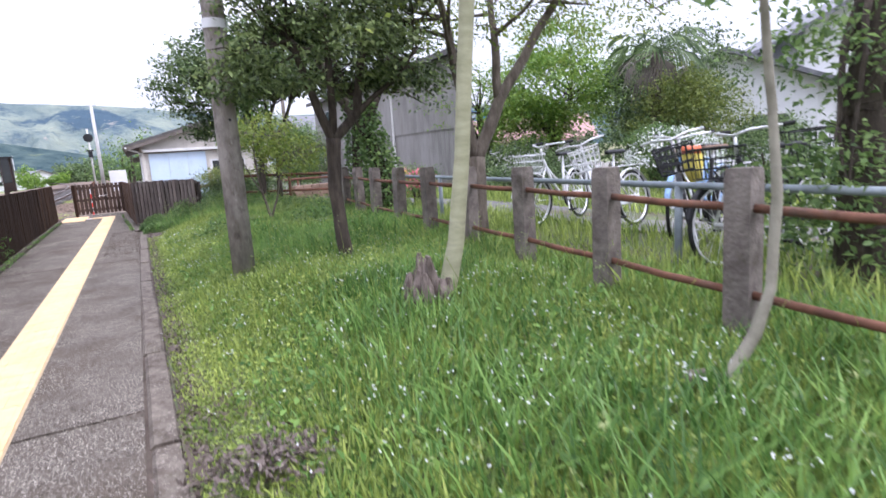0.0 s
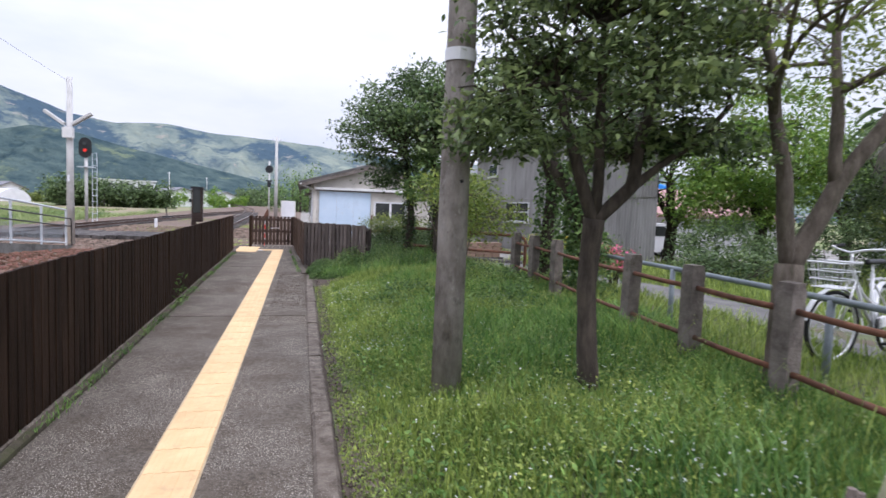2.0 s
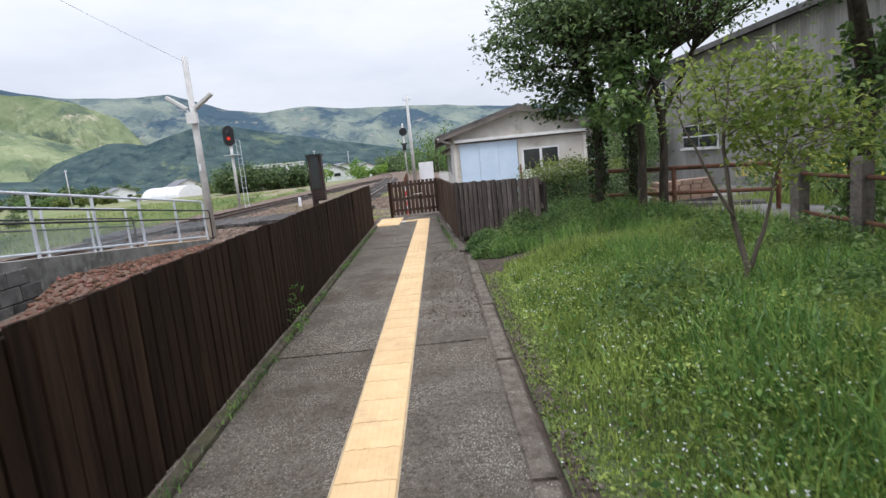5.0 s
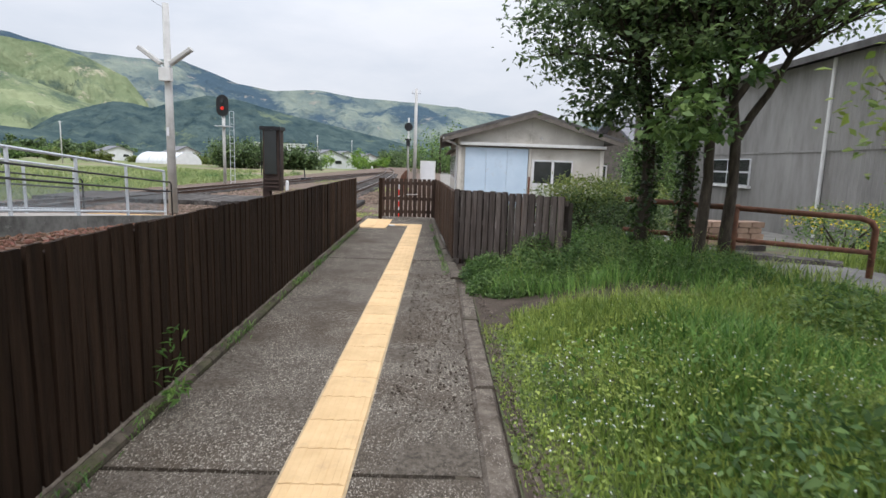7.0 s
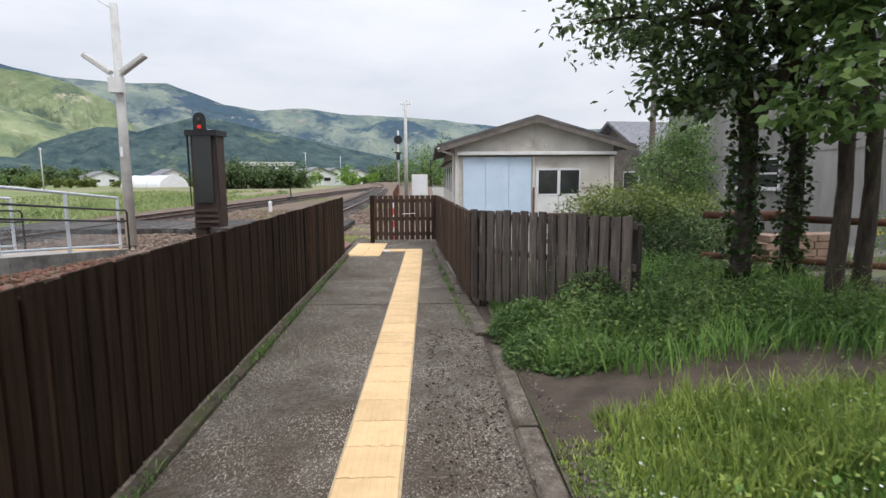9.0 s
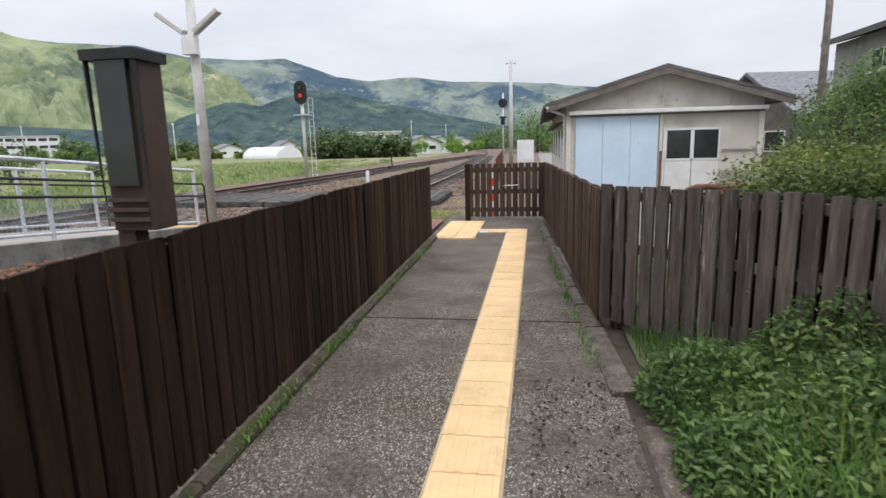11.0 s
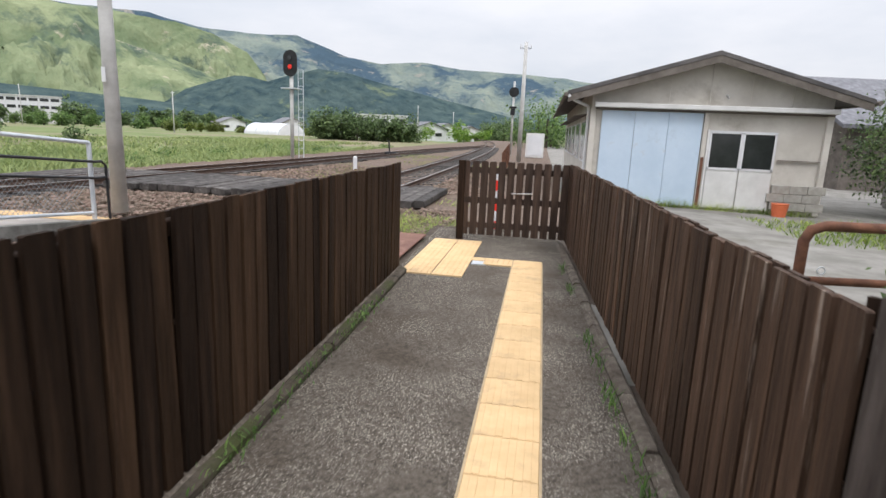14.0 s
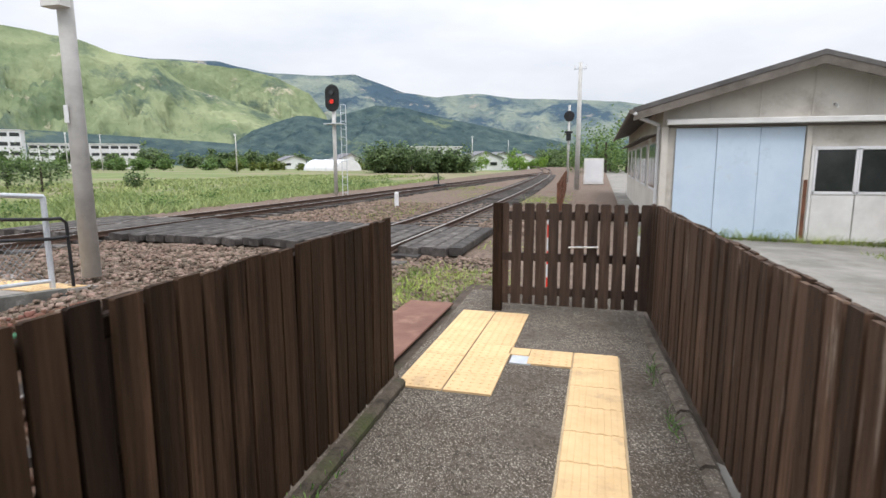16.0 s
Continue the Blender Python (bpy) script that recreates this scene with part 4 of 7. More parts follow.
for i in range(5):
    x = -1.8 + i * 0.9
    g = Geo()
    g.box((x, -0.012, 2.36 + (0.785 * (1 - abs(x) / W) + 0.27) / 2), (0.02, 0.02, 0.785 * (1 - abs(x) / W) + 0.2))
    part("gable_batten", g, M["plaster"], shed)
g = Geo()
g.tube([(-W - 0.58, -0.45, 2.5), (-W - 0.45, -0.2, 2.42), (-W - 0.06, 0.2, 2.3), (-W - 0.05, 0.25, 2.2), (-W - 0.05, 0.25, 0.0)], 0.04, 10)
part("downpipe", g, M["whitewall"], shed, "white plastic downpipe")
for s in (-1, 1):
    g = Geo()
    g.box((s * (W - 0.05), -0.03, 1.1), (0.14, 0.09, 2.3), ch=0.01)
    part("corner_post", g, M["plaster"], shed)
for i in range(5):
    yy = 1.7 + i * 2.7
    g = Geo()
    g.box((-W - 0.01, yy, 1.45), (0.05, 1.7, 1.1))
    wn = part("window", g, M["whitewall"], shed)
    for k in (-0.42, 0.42):
        g = Geo()
        g.box((-W - 0.03, yy + k, 1.45), (0.03, 0.76, 0.98))
        part("pane", g, M["glassdark"], wn)
    g = Geo()
    g.box((-W - 0.12, yy, 2.12), (0.5, 1.9, 0.03), m=Matrix.Rotation(-0.2, 3, "Y"))
    part("window_hood", g, M["fascia"], wn)

t = thing("plastic_pot", pose(4.8, 27.0, -0.29), "orange plastic plant pot standing on the yard", "pot")
g = Geo()
g.tube([(0, 0, 0), (0, 0, 0.28), (0, 0, 0.30)], [0.14, 0.18, 0.195], 16)
part("pot", g, M["orange"], t, smooth=False)

# ---- corrugated factory ----
fac = thing("corrugated_warehouse", pose(0.2, 0.4, -0.32), "two-storey grey warehouse clad in weathered corrugated sheets", "building")
FX, F0, F1, FH = 9.35, 14.7, 31.6, 4.62
def corrugated(y0, y1, z0, z1, x=FX, pitch=0.15, amp=0.018, name="wall_sheet"):
    n = int((y1 - y0) / pitch * 4)
    vs = []
    for i in range(n + 1):
        yy = y0 + (y1 - y0) * i / n
        dx = amp * math.sin(2 * math.pi * i / 4)
        vs += [(x + dx, yy, z0), (x + dx, yy, z1), (x + 0.1, yy, z0), (x + 0.1, yy, z1)]
    fs = [(4 * i, 4 * i + 4, 4 * i + 5, 4 * i + 1) for i in range(n)]
    g = Geo()
    g.add(vs, fs)
    return part(name, g, M["corr"], fac)


corrugated(F0, 20.4, -0.1, 2.34)
corrugated(F0, 20.4, 2.32, FH, x=FX - 0.04)
g = Geo()
g.box((FX + 0.6, (20.4 + F1) / 2, FH / 2), (1.2, F1 - 20.4, FH))
part("plain_wall", g, M["corr"], fac)
g = Geo()
foot = [(FX + 0.03, F0 + 0.05), (FX + 4.2, F0 + 6.6), (FX + 4.2, F1 - 0.05), (FX + 0.03, F1 - 0.05)]
g.add([(x, y, -0.1) for x, y in foot] + [(x, y, FH + (0.0 if i in (0, 3) else 1.0)) for i, (x, y) in enumerate(foot)], [(3, 2, 1, 0), (4, 5, 6, 7), (0, 1, 5, 4), (1, 2, 6, 5), (2, 3, 7, 6), (3, 0, 4, 7)])
part("core", g, M["corr"], fac)
g = Geo()
foot = [(FX - 0.4, F0 - 0.5, 0.0), (FX + 4.3, F0 + 6.8, 1.15), (FX + 4.3, F1 + 0.2, 1.15), (FX - 0.4, F1 + 0.2, 0.0)]
g.add([(x, y, FH + h - 0.05) for x, y, h in foot] + [(x, y, FH + h + 0.12) for x, y, h in foot], [(3, 2, 1, 0), (4, 5, 6, 7), (0, 1, 5, 4), (1, 2, 6, 5), (2, 3, 7, 6), (3, 0, 4, 7)])
part("roof", g, M["roof"], fac)
def sash(y, z, w, h, rows=2, cols=2):
    g = Geo()
    g.box((FX - 0.01, y, z), (0.08, w, h))
    wn = part("window", g, M["whitewall"], fac)
    for i in range(cols):
        for j in range(rows):
            g = Geo()
            g.box((FX - 0.045, y - w / 2 + (i + 0.5) * w / cols, z - h / 2 + (j + 0.5) * h / rows), (0.03, w / cols - 0.07, h / rows - 0.06))
            part("pane", g, M["glassdark"], wn)


sash(25.2, 1.72, 2.75, 0.85)
sash(28.7, 3.8, 1.2, 0.6, 1, 2)
sash(30.9, 1.72, 1.2, 0.85)
for y in (25.2, 28.7, 30.9):
    g = Geo()
    g.box((FX - 0.06, y, 3.44 if y == 28.7 else 1.25), (0.14, 1.4 if y > 26 else 2.95, 0.07), ch=0.01)
    part("window_sill", g, M["whitepaint"], fac)
for y0, y1, z in ((20.45, 26.4, 2.32), (26.45, 31.5, 2.32)):
    g = Geo()
    g.box((FX - 0.012, (y0 + y1) / 2, z), (0.03, y1 - y0, 0.05))
    part("seam_strip", g, M["corr"], fac)
g = Geo()
g.tube([(FX - 0.08, 20.4, 0.1), (FX - 0.08, 20.4, 4.6)], 0.05, 8)
part("downpipe", g, M["whitepaint"], fac)

# ---- mountains ----
def ridge(name, az0, az1, prof, r0, r1, material, label, rough=0.16, n=340, rings=40, base=-12, seed=0.0):
    """A mountain side rising from r0 to its crest at r1; prof gives the crest's elevation in degrees by azimuth, counted from +y to the left."""
    az = np.linspace(az0, az1, n)
    el = np.interp(az, [p[0] for p in prof], [p[1] for p in prof])
    v = []
    for j in range(rings + 1):
        k = j / rings
        for i in range(n):
            a = radians(az[i])
            top = r1 * math.tan(radians(el[i]))
            nz = noise.fractal(Vector((az[i] * 0.16 + seed, k * 2.2, seed)), 0.8, 2.1, 5)
            gl = abs(noise.fractal(Vector((az[i] * 0.2 + k * 1.1 + 9 + seed, k * 1.9 + seed, 3)), 0.75, 2.1, 6))
            up = k ** 1.25
            z = base + (top - base) * up * (1 + rough * 0.4 * nz) - top * gl * rough * 1.6 * (4 * up * (1 - up))
            if k > 0.999:
                z = top * (1 + 0.018 * nz)
            r = r0 + (r1 - r0) * k
            v.append((-math.sin(a) * r, math.cos(a) * r, z))
    i = (np.arange(rings)[:, None] * n + np.arange(n - 1)[None]).reshape(-1, 1)
    f = i + np.array([[0, n, n + 1, 1]])
    ob = new(name, np_mesh(name, np.array(v), f, material, True))
    return tagged(ob, label, "mountain", kind="structure")


ridge("far_mountain", -60, 100, [(-60, 2.3), (-30, 4.32), (-10, 4.53), (-3, 5.24), (-1.6, 5.54), (4.8, 5.92), (8, 5.97), (12, 6.53), (16, 6.19), (19.4, 6.64), (24, 8.32), (28, 8.02), (32.4, 8.22), (36.4, 9), (45, 9), (60, 8.1), (100, 6.1)], 1900, 3000, M["mtnhaze"], "distant mountain ridge with blue-green haze in its colour and bare slopes under cloud", seed=2.0)
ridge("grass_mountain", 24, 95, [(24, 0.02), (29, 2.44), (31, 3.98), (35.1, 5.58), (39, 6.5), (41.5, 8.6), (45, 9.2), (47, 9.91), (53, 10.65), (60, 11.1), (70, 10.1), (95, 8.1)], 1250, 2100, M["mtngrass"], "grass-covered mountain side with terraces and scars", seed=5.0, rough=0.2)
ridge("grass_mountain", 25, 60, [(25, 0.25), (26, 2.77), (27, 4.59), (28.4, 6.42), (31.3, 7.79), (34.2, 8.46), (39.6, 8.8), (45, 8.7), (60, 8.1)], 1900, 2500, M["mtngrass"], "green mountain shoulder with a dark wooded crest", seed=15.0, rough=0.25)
ridge("wooded_hill", -8, 36, [(-8, -0.07), (0, 1.04), (3.5, 1.8), (9, 2.98), (14.8, 4.17), (19, 5.14), (22, 5.48), (25, 4.55), (26.5, 3.98), (28, 4.32), (29.4, 4.35), (31, 3.88), (33.6, 2.94), (36, 1.2)], 900, 1250, M["mtnwoodhaze"], "dark wooded hill in front of the mountains", seed=8.0, rough=0.16)
ridge("wooded_hill", 28, 95, [(28, 0.42), (33, 1.53), (37, 1.9), (46, 2.41), (54, 2.86), (60, 3.1), (95, 3.1)], 560, 700, M["mtnwoodhaze"], "dark band of forest at the foot of the mountain", seed=11.0, rough=0.12)

# ---- trees ----
def leaf_cloud(blobs, leaf, per, spread, count, aspect=0.5, droop=0.3, flat=0.6):
    """Leaf centres in clumps inside the given ellipsoids: (centre, radii, share)."""
    cs = []
    tot = sum(b[2] for b in blobs)
    clumps = []
    for c, r, sh in blobs:
        k = max(3, int(count / per * sh / tot))
        d = rng.normal(size=(k, 3))
        d /= np.linalg.norm(d, axis=1)[:, None]
        rad = rng.uniform(0.45, 1.0, k) ** 0.6
        cc = np.array(c) + d * rad[:, None] * np.array(r)
        clumps.append(cc)
        q = np.repeat(cc, per, 0) + rng.normal(size=(k * per, 3)) * spread * np.array((1, 1, flat))
        cs.append(q)
    return np.concatenate(cs), np.concatenate(clumps)


def crooked(p0, p1, r0, r1, bend, n=7):
    p0, p1 = Vector(p0), Vector(p1)
    off = Vector((random.uniform(-1, 1), random.uniform(-1, 1), random.uniform(-0.3, 0.6))) * bend
    pts, rr = [], []
    for i in range(n):
        k = i / (n - 1)
        w = Vector((noise.noise(p0 * 3 + Vector((k * 3, 0, 0))), noise.noise(p0 * 3 + Vector((0, k * 3, 5))), 0)) * bend * 0.35
        pts.append(p0.lerp(p1, k) + off * math.sin(math.pi * k) + w * math.sin(math.pi * k))
        rr.append(r0 + (r1 - r0) * k)
    return pts, rr


def tree(name, base, trunks, blobs, leaf, label, barkm, leafm, count=9000, per=26, spread=0.17, limbs=26, aspect=0.5, twig=0.011, droop=0.3, limb_r=0.03, flat=0.6):
    """trunks: lists of (x, y, z, r) from the foot up; limbs run from the trunks to the leaf clumps."""
    t = thing(name, pose(*base), label, "tree")
    forks = []
    for tr in trunks:
        g = Geo()
        pts, rr = [], []
        for a, b in zip(tr, tr[1:]):
            for i in range(5):
                k = i / 5
                p = Vector(a[:3]).lerp(Vector(b[:3]), k)
                p += Vector((noise.noise(p * 2.3), noise.noise(p * 2.3 + Vector((7, 1, 3))), 0)) * 0.035
                pts.append(p)
                rr.append((a[3] + (b[3] - a[3]) * k) * (1 + 0.12 * noise.noise(p * 6)))
        pts.append(Vector(tr[-1][:3]))
        rr.append(tr[-1][3])
        g.tube(pts, rr, 12)
        part("trunk", g, barkm, t, smooth=True)
        forks += [(p, r) for p, r in zip(pts, rr) if p.z > 0.55 * tr[-1][2]]
    leaves, clumps = leaf_cloud(blobs, leaf, per, spread, count, flat=flat)
    if limbs:
        g = Geo()
        pick = clumps[rng.permutation(len(clumps))[:limbs]]
        for c in pick:
            c = Vector(c)
            p, r = min(forks, key=lambda q: (q[0] - c).length + random.uniform(0, 0.4))
            pts, rr = crooked(p, c, min(r * 0.6, limb_r), twig * 0.5, 0.12 * (c - p).length)
            g.tube(pts, rr, 6)
            for _ in range(3):
                k = random.randint(3, 5)
                q = pts[k] + Vector((random.uniform(-1, 1), random.uniform(-1, 1), random.uniform(-0.2, 0.8))) * 0.3
                g.tube([pts[k], (pts[k] + q) / 2 + Vector((0, 0, 0.03)), q], [twig * 0.8, twig * 0.6, twig * 0.3], 4)
        tagged(part("branchwork", g, barkm, t), kind="stuff")
    v, f = leaf_verts(leaves, leaf, droop, aspect)
    part("crown", np_mesh("crown", v, f, leafm), None, t)
    return t


# dense evergreen beside the pole
tree("evergreen_tree", (1.79, 4.60, 0.22), [[(0.02, 0, -0.15, 0.085), (-0.03, 0, 0.3, 0.066), (-0.06, 0.01, 0.75, 0.062), (-0.02, 0.02, 1.22, 0.07)], [(-0.02, 0.02, 1.18, 0.045), (-0.14, 0.05, 1.5, 0.04), (-0.3, 0.1, 2.1, 0.028)],
     [(-0.02, 0.02, 1.2, 0.05), (0.22, -0.02, 1.45, 0.045), (0.36, 0.0, 2.2, 0.028)], [(-0.02, 0.02, 1.2, 0.04), (0.05, 0.15, 2.5, 0.028)], [(0.2, -0.02, 1.42, 0.03), (0.55, -0.12, 1.72, 0.022), (0.8, -0.2, 2.0, 0.014)]],
     [((0.0, 0.1, 1.95), (0.98, 0.95, 0.36), 3), ((0.0, 0.15, 2.45), (0.95, 0.95, 0.35), 3), ((0.05, 0.15, 3.0), (0.85, 0.85, 0.45), 3), ((0.1, 0.2, 3.6), (0.65, 0.65, 0.5), 2), ((-0.75, 0.0, 1.72), (0.3, 0.3, 0.14), 0.4), ((0.85, 0.0, 1.8), (0.35, 0.35, 0.15), 0.5)],
     0.06, "dense dark evergreen tree with a twisted forked trunk in the grass", M["darkbark"], M["leafever"], 24000, 90, 0.125, 60, flat=0.34)
# maple behind the bamboo-like pole
tree("maple_tree", (3.19, 4.45, 0.22), [[(0, 0, -0.15, 0.13), (0.0, 0, 0.4, 0.10), (0.03, 0.02, 0.95, 0.095)], [(0.03, 0.02, 0.9, 0.06), (-0.12, 0.0, 1.6, 0.05), (-0.25, 0.1, 2.5, 0.035)], [(0.03, 0.02, 0.9, 0.075), (0.3, -0.05, 1.5, 0.06), (0.75, -0.15, 2.2, 0.045), (1.3, -0.3, 2.9, 0.03)], [(0.3, -0.05, 1.5, 0.05), (0.35, 0.1, 2.6, 0.03)]],
     [((0.0, 0.1, 2.7), (1.4, 1.3, 0.6), 3), ((1.5, -0.2, 2.7), (1.2, 1.0, 0.55), 2), ((0.4, 0.1, 3.4), (1.5, 1.3, 0.6), 2)], 0.055, "spreading maple with smooth grey trunk and sparse light leaves", M["bark"], M["leafyellow"], 9000, 22, 0.2, 60)
# pale pruned trunk beside the stump
t = thing("pruned_tree", pose(1.82, 2.66, 0.22), "pale smooth trunk cut off at the top with thin shoots", "tree")
g = Geo()
pts = [(-0.06, 0.02, -0.1), (0.0, 0, 0.12), (0.08, -0.02, 0.45), (0.15, -0.04, 1.0), (0.2, -0.06, 1.6), (0.25, -0.07, 2.1), (0.27, -0.08, 2.42)]
g.tube(pts, [0.075, 0.062, 0.055, 0.05, 0.049, 0.05, 0.05], 14)
tk = part("trunk", g, M["palebark"], t, smooth=True)
g = Geo()
for i in range(11):
    a = i * 2.4
    z0 = 1.96 + 0.03 * (i % 3)
    e = Vector((math.cos(a), math.sin(a), 0))
    L = random.uniform(0.45, 0.9)
    p0 = Vector((0.235, -0.065, z0))
    g.tube([p0, p0 + e * 0.12 + Vector((0, 0, 0.02)), p0 + e * L * 0.6 + Vector((0, 0, L * 0.35)), p0 + e * L + Vector((0, 0, L * 0.95))], [0.012, 0.010, 0.006, 0.003], 5)
tagged(part("shoot_growth", g, M["bark"], t), kind="stuff")
lv, lf = leaf_verts(np.array((0.2, -0.02, 2.6)) + rng.normal(size=(260, 3)) * np.array((0.42, 0.42, 0.25)), 0.06, 0.3, 0.6)
part("crown", np_mesh("crown", lv, lf, M["leafyellow"]), None, t)
# slim young tree at the near rail
t = tree("slim_tree", (2.05, 0.80, 0.24), [[(-0.06, 0.03, -0.06, 0.05), (0.02, 0, 0.06, 0.032), (0.12, -0.03, 0.22, 0.025), (0.19, -0.05, 0.4, 0.022), (0.22, -0.05, 0.75, 0.02), (0.2, -0.04, 1.1, 0.018), (0.12, -0.02, 1.5, 0.015), (0.06, 0, 1.8, 0.011)]],
     [((0.05, 0.1, 1.9), (0.7, 0.6, 0.25), 1)], 0.07, "slim grey sapling with a bent foot at the rail fence", M["saplingbark"], M["leafmid"], 500, 20, 0.15, 8)
# ivy-clad group
for bx, by, sc, iv in ((2.08, 12.8, 0.95, 1), (2.68, 13.1, 0.85, 1), (2.55, 12.35, 0.72, 0), (2.95, 12.6, 0.75, 0)):
    s = 1 if bx > 2.5 else -1
    tr = [[(0, 0, -0.2, 0.10 * sc), (0.0, 0, 0.5, 0.085 * sc), (0.03, 0.0, 1.1, 0.075 * sc), (0.0, 0.02, 1.55, 0.072 * sc), (-0.12, 0.05, 2.5, 0.05 * sc)], [(0.0, 0.02, 1.5, 0.06 * sc), (0.22, 0.0, 1.9, 0.055 * sc), (0.5, -0.1, 2.5, 0.04 * sc)]]
    if bx == 2.08:
        bl = [((-0.2, 0, 2.65), (1.35, 1.3, 0.7), 4), ((-0.1, 0.1, 3.25), (1.15, 1.15, 0.6), 3), ((0.2, 0, 3.8), (0.7, 0.7, 0.4), 1), ((-0.55, -0.2, 1.9), (0.35, 0.35, 0.3), 0.5)]
    else:
        bl = [((0.3, -0.1, 2.95), (1.3, 1.2, 0.42), 3), ((0.3, 0.1, 3.5), (1.2, 1.2, 0.6), 2)]
    tt = tree("ivy_clad_tree" if iv else "forked_tree", (bx, by, 0.2), tr, bl, 0.085 if bx == 2.08 else 0.075, "broad-leaved tree with ivy climbing its trunk" if iv else "dark forked tree with an open leafy crown", M["darkbark"], M["leafdark"] if bx == 2.08 else M["leafmid"], 16000 if bx == 2.08 else 2700, 40, 0.15, 40, flat=0.4)
    if iv:
        n = 1300
        a, z = rng.uniform(0, 6.28, n), rng.uniform(0.05, 2.3, n)
        r = 0.10 * sc + rng.uniform(0, 0.05, n)
        v, f = leaf_verts(np.stack([np.cos(a) * r, np.sin(a) * r, z], 1), 0.055, 0.4, 0.8)
        part("ivy", np_mesh("ivy", v, f, M["ivy"]), None, tt, "dark ivy leaves")
# young tree in the tall grass
tree("young_tree", (1.87, 8.4, 0.2), [[(0, 0, -0.1, 0.028), (-0.01, 0, 0.25, 0.023), (-0.10, 0.02, 0.6, 0.018), (-0.16, 0.02, 1.1, 0.012), (-0.12, 0.0, 1.5, 0.007)], [(0, 0, 0.2, 0.018), (0.12, 0.0, 0.5, 0.014), (0.2, 0, 0.85, 0.010), (0.3, 0, 1.2, 0.007)], [(-0.1, 0, 0.6, 0.013), (-0.3, 0.05, 1.0, 0.009), (-0.42, 0.1, 1.35, 0.006)]],
     [((0.0, 0, 1.45), (0.5, 0.5, 0.3), 3), ((0.4, 0, 1.15), (0.5, 0.5, 0.3), 2)], 0.055, "young tree with yellow-green new leaves in the tall grass", M["bark"], M["leafyellow"], 3600, 20, 0.12, 26, twig=0.006)

# ---- post and pipe fence ----
fence = thing("post_and_pipe_fence", pose(0, 0, 0), "old concrete post fence with two rusty pipe rails", "fence")
posts = [(2.42, 0.05), (2.52, 1.05), (2.67, 2.07), (2.82, 3.13), (2.92, 4.15), (2.99, 5.15), (3.06, 6.15), (3.15, 7.2), (3.32, 8.35), (3.44, 9.4), (3.53, 10.42)]
g = Geo()
out = [(-0.065, -0.3), (0.065, -0.3), (0.065, 0.74), (0.05, 0.80), (-0.05, 0.80), (-0.065, 0.74)]
g.prism(out, -0.06, 0.06)
pm = g.mesh("post", M["post"])
for px, py in posts:
    part("post", pm, None, fence, at=pose(px, py, 0.29, random.uniform(-1, 1), random.uniform(-1, 1), 6 + random.uniform(-3, 3)))
posts2 = [(2.27, -1.5)] + posts
for z in (0.51, 0.91):
    for a, b in zip(posts2, posts2[1:]):
        g = Geo()
        g.tube([(a[0], a[1], z), ((a[0] + b[0]) / 2, (a[1] + b[1]) / 2, z - 0.008), (b[0], b[1], z)], 0.021, 8)
        part("pipe_rail", g, M["rust"], fence, smooth=True)

# ---- lawn: grass, weeds, flowers ----
LANE = [(6.1, -8.0), (5.85, -0.4), (5.78, 3.6), (5.95, 7.5), (5.67, 9.7), (4.96, 11.6), (4.24, 13.1), (4.09, 15.2)]


def lane_gap(x, y):
    """The distance from the middle of the lane."""
    d = np.full(np.shape(x), 99.0)
    for (ax, ay), (bx, by) in zip(LANE, LANE[1:]):
        k = np.clip(((x - ax) * (bx - ax) + (y - ay) * (by - ay)) / ((bx - ax) ** 2 + (by - ay) ** 2), 0, 1)
        d = np.minimum(d, np.hypot(x - ax - k * (bx - ax), y - ay - k * (by - ay)))
    return d


def keep_lawn(x, y):
    """Where grass grows: not on the bare dirt strip, thin at the foot of trees and the road."""
    dirt = (np.abs(y - (11.15 + 0.75 * np.exp(-x / 0.6) + 0.04 * np.sin(x * 3) + 0.02 * x)) < 0.27 + 0.07 * np.sin(x * 5) + 0.05 * np.sin(x * 11 + 1)) & (x < 3.0) & (x > 0.0)
    road = lane_gap(x, y) < 0.68
    return ~(dirt | road)


def scatter(n, x0, x1, y0, y1, f=None):
    p = np.stack([rng.uniform(x0, x1, n), rng.uniform(y0, y1, n)], 1)
    k = keep_lawn(p[:, 0], p[:, 1])
    p = p[k]
    return p if f is None else p[f(p[:, 0], p[:, 1])]


def patchy(x, y, s=1.3):
    return 0.5 + 0.5 * np.sin(x * s * 1.7 + 1.3 * np.sin(y * s)) * np.sin(y * s * 1.3 + 1.1 * np.sin(x * s * 0.8 + 2))


def grass_patch(name, p, height, width, material, label, lean=0.5):
    v, f = blades(p, ground_z(p[:, 0], p[:, 1]) - 0.01, height, width, lean)
    ob = new(name, np_mesh(name, v, f, material))
    return tagged(ob, label, "grass", kind="stuff")


p = scatter(95000, 0.15, 2.75, -0.8, 10.95)
k = patchy(p[:, 0], p[:, 1])
edge_h = np.clip((p[:, 0] - 0.02) / 0.6, 0.45, 1)
grass_patch("grass", p, (0.055 + 0.075 * k) * edge_h, 0.009, M["grass"], "fresh green meadow grass beside the path")
p = scatter(26000, 0.5, 3.2, -1.0, 6.5)
k = patchy(p[:, 0], p[:, 1], 0.9)
grass_patch("tall_grass", p, (0.10 + 0.13 * k) * np.clip((p[:, 0] - 0.3) / 0.9, 0.4, 1), 0.010, M["grassdark"], "lush broad-bladed grass round the trees", 0.7)
p = scatter(24000, 0.8, 3.6, 5.0, 11.3)
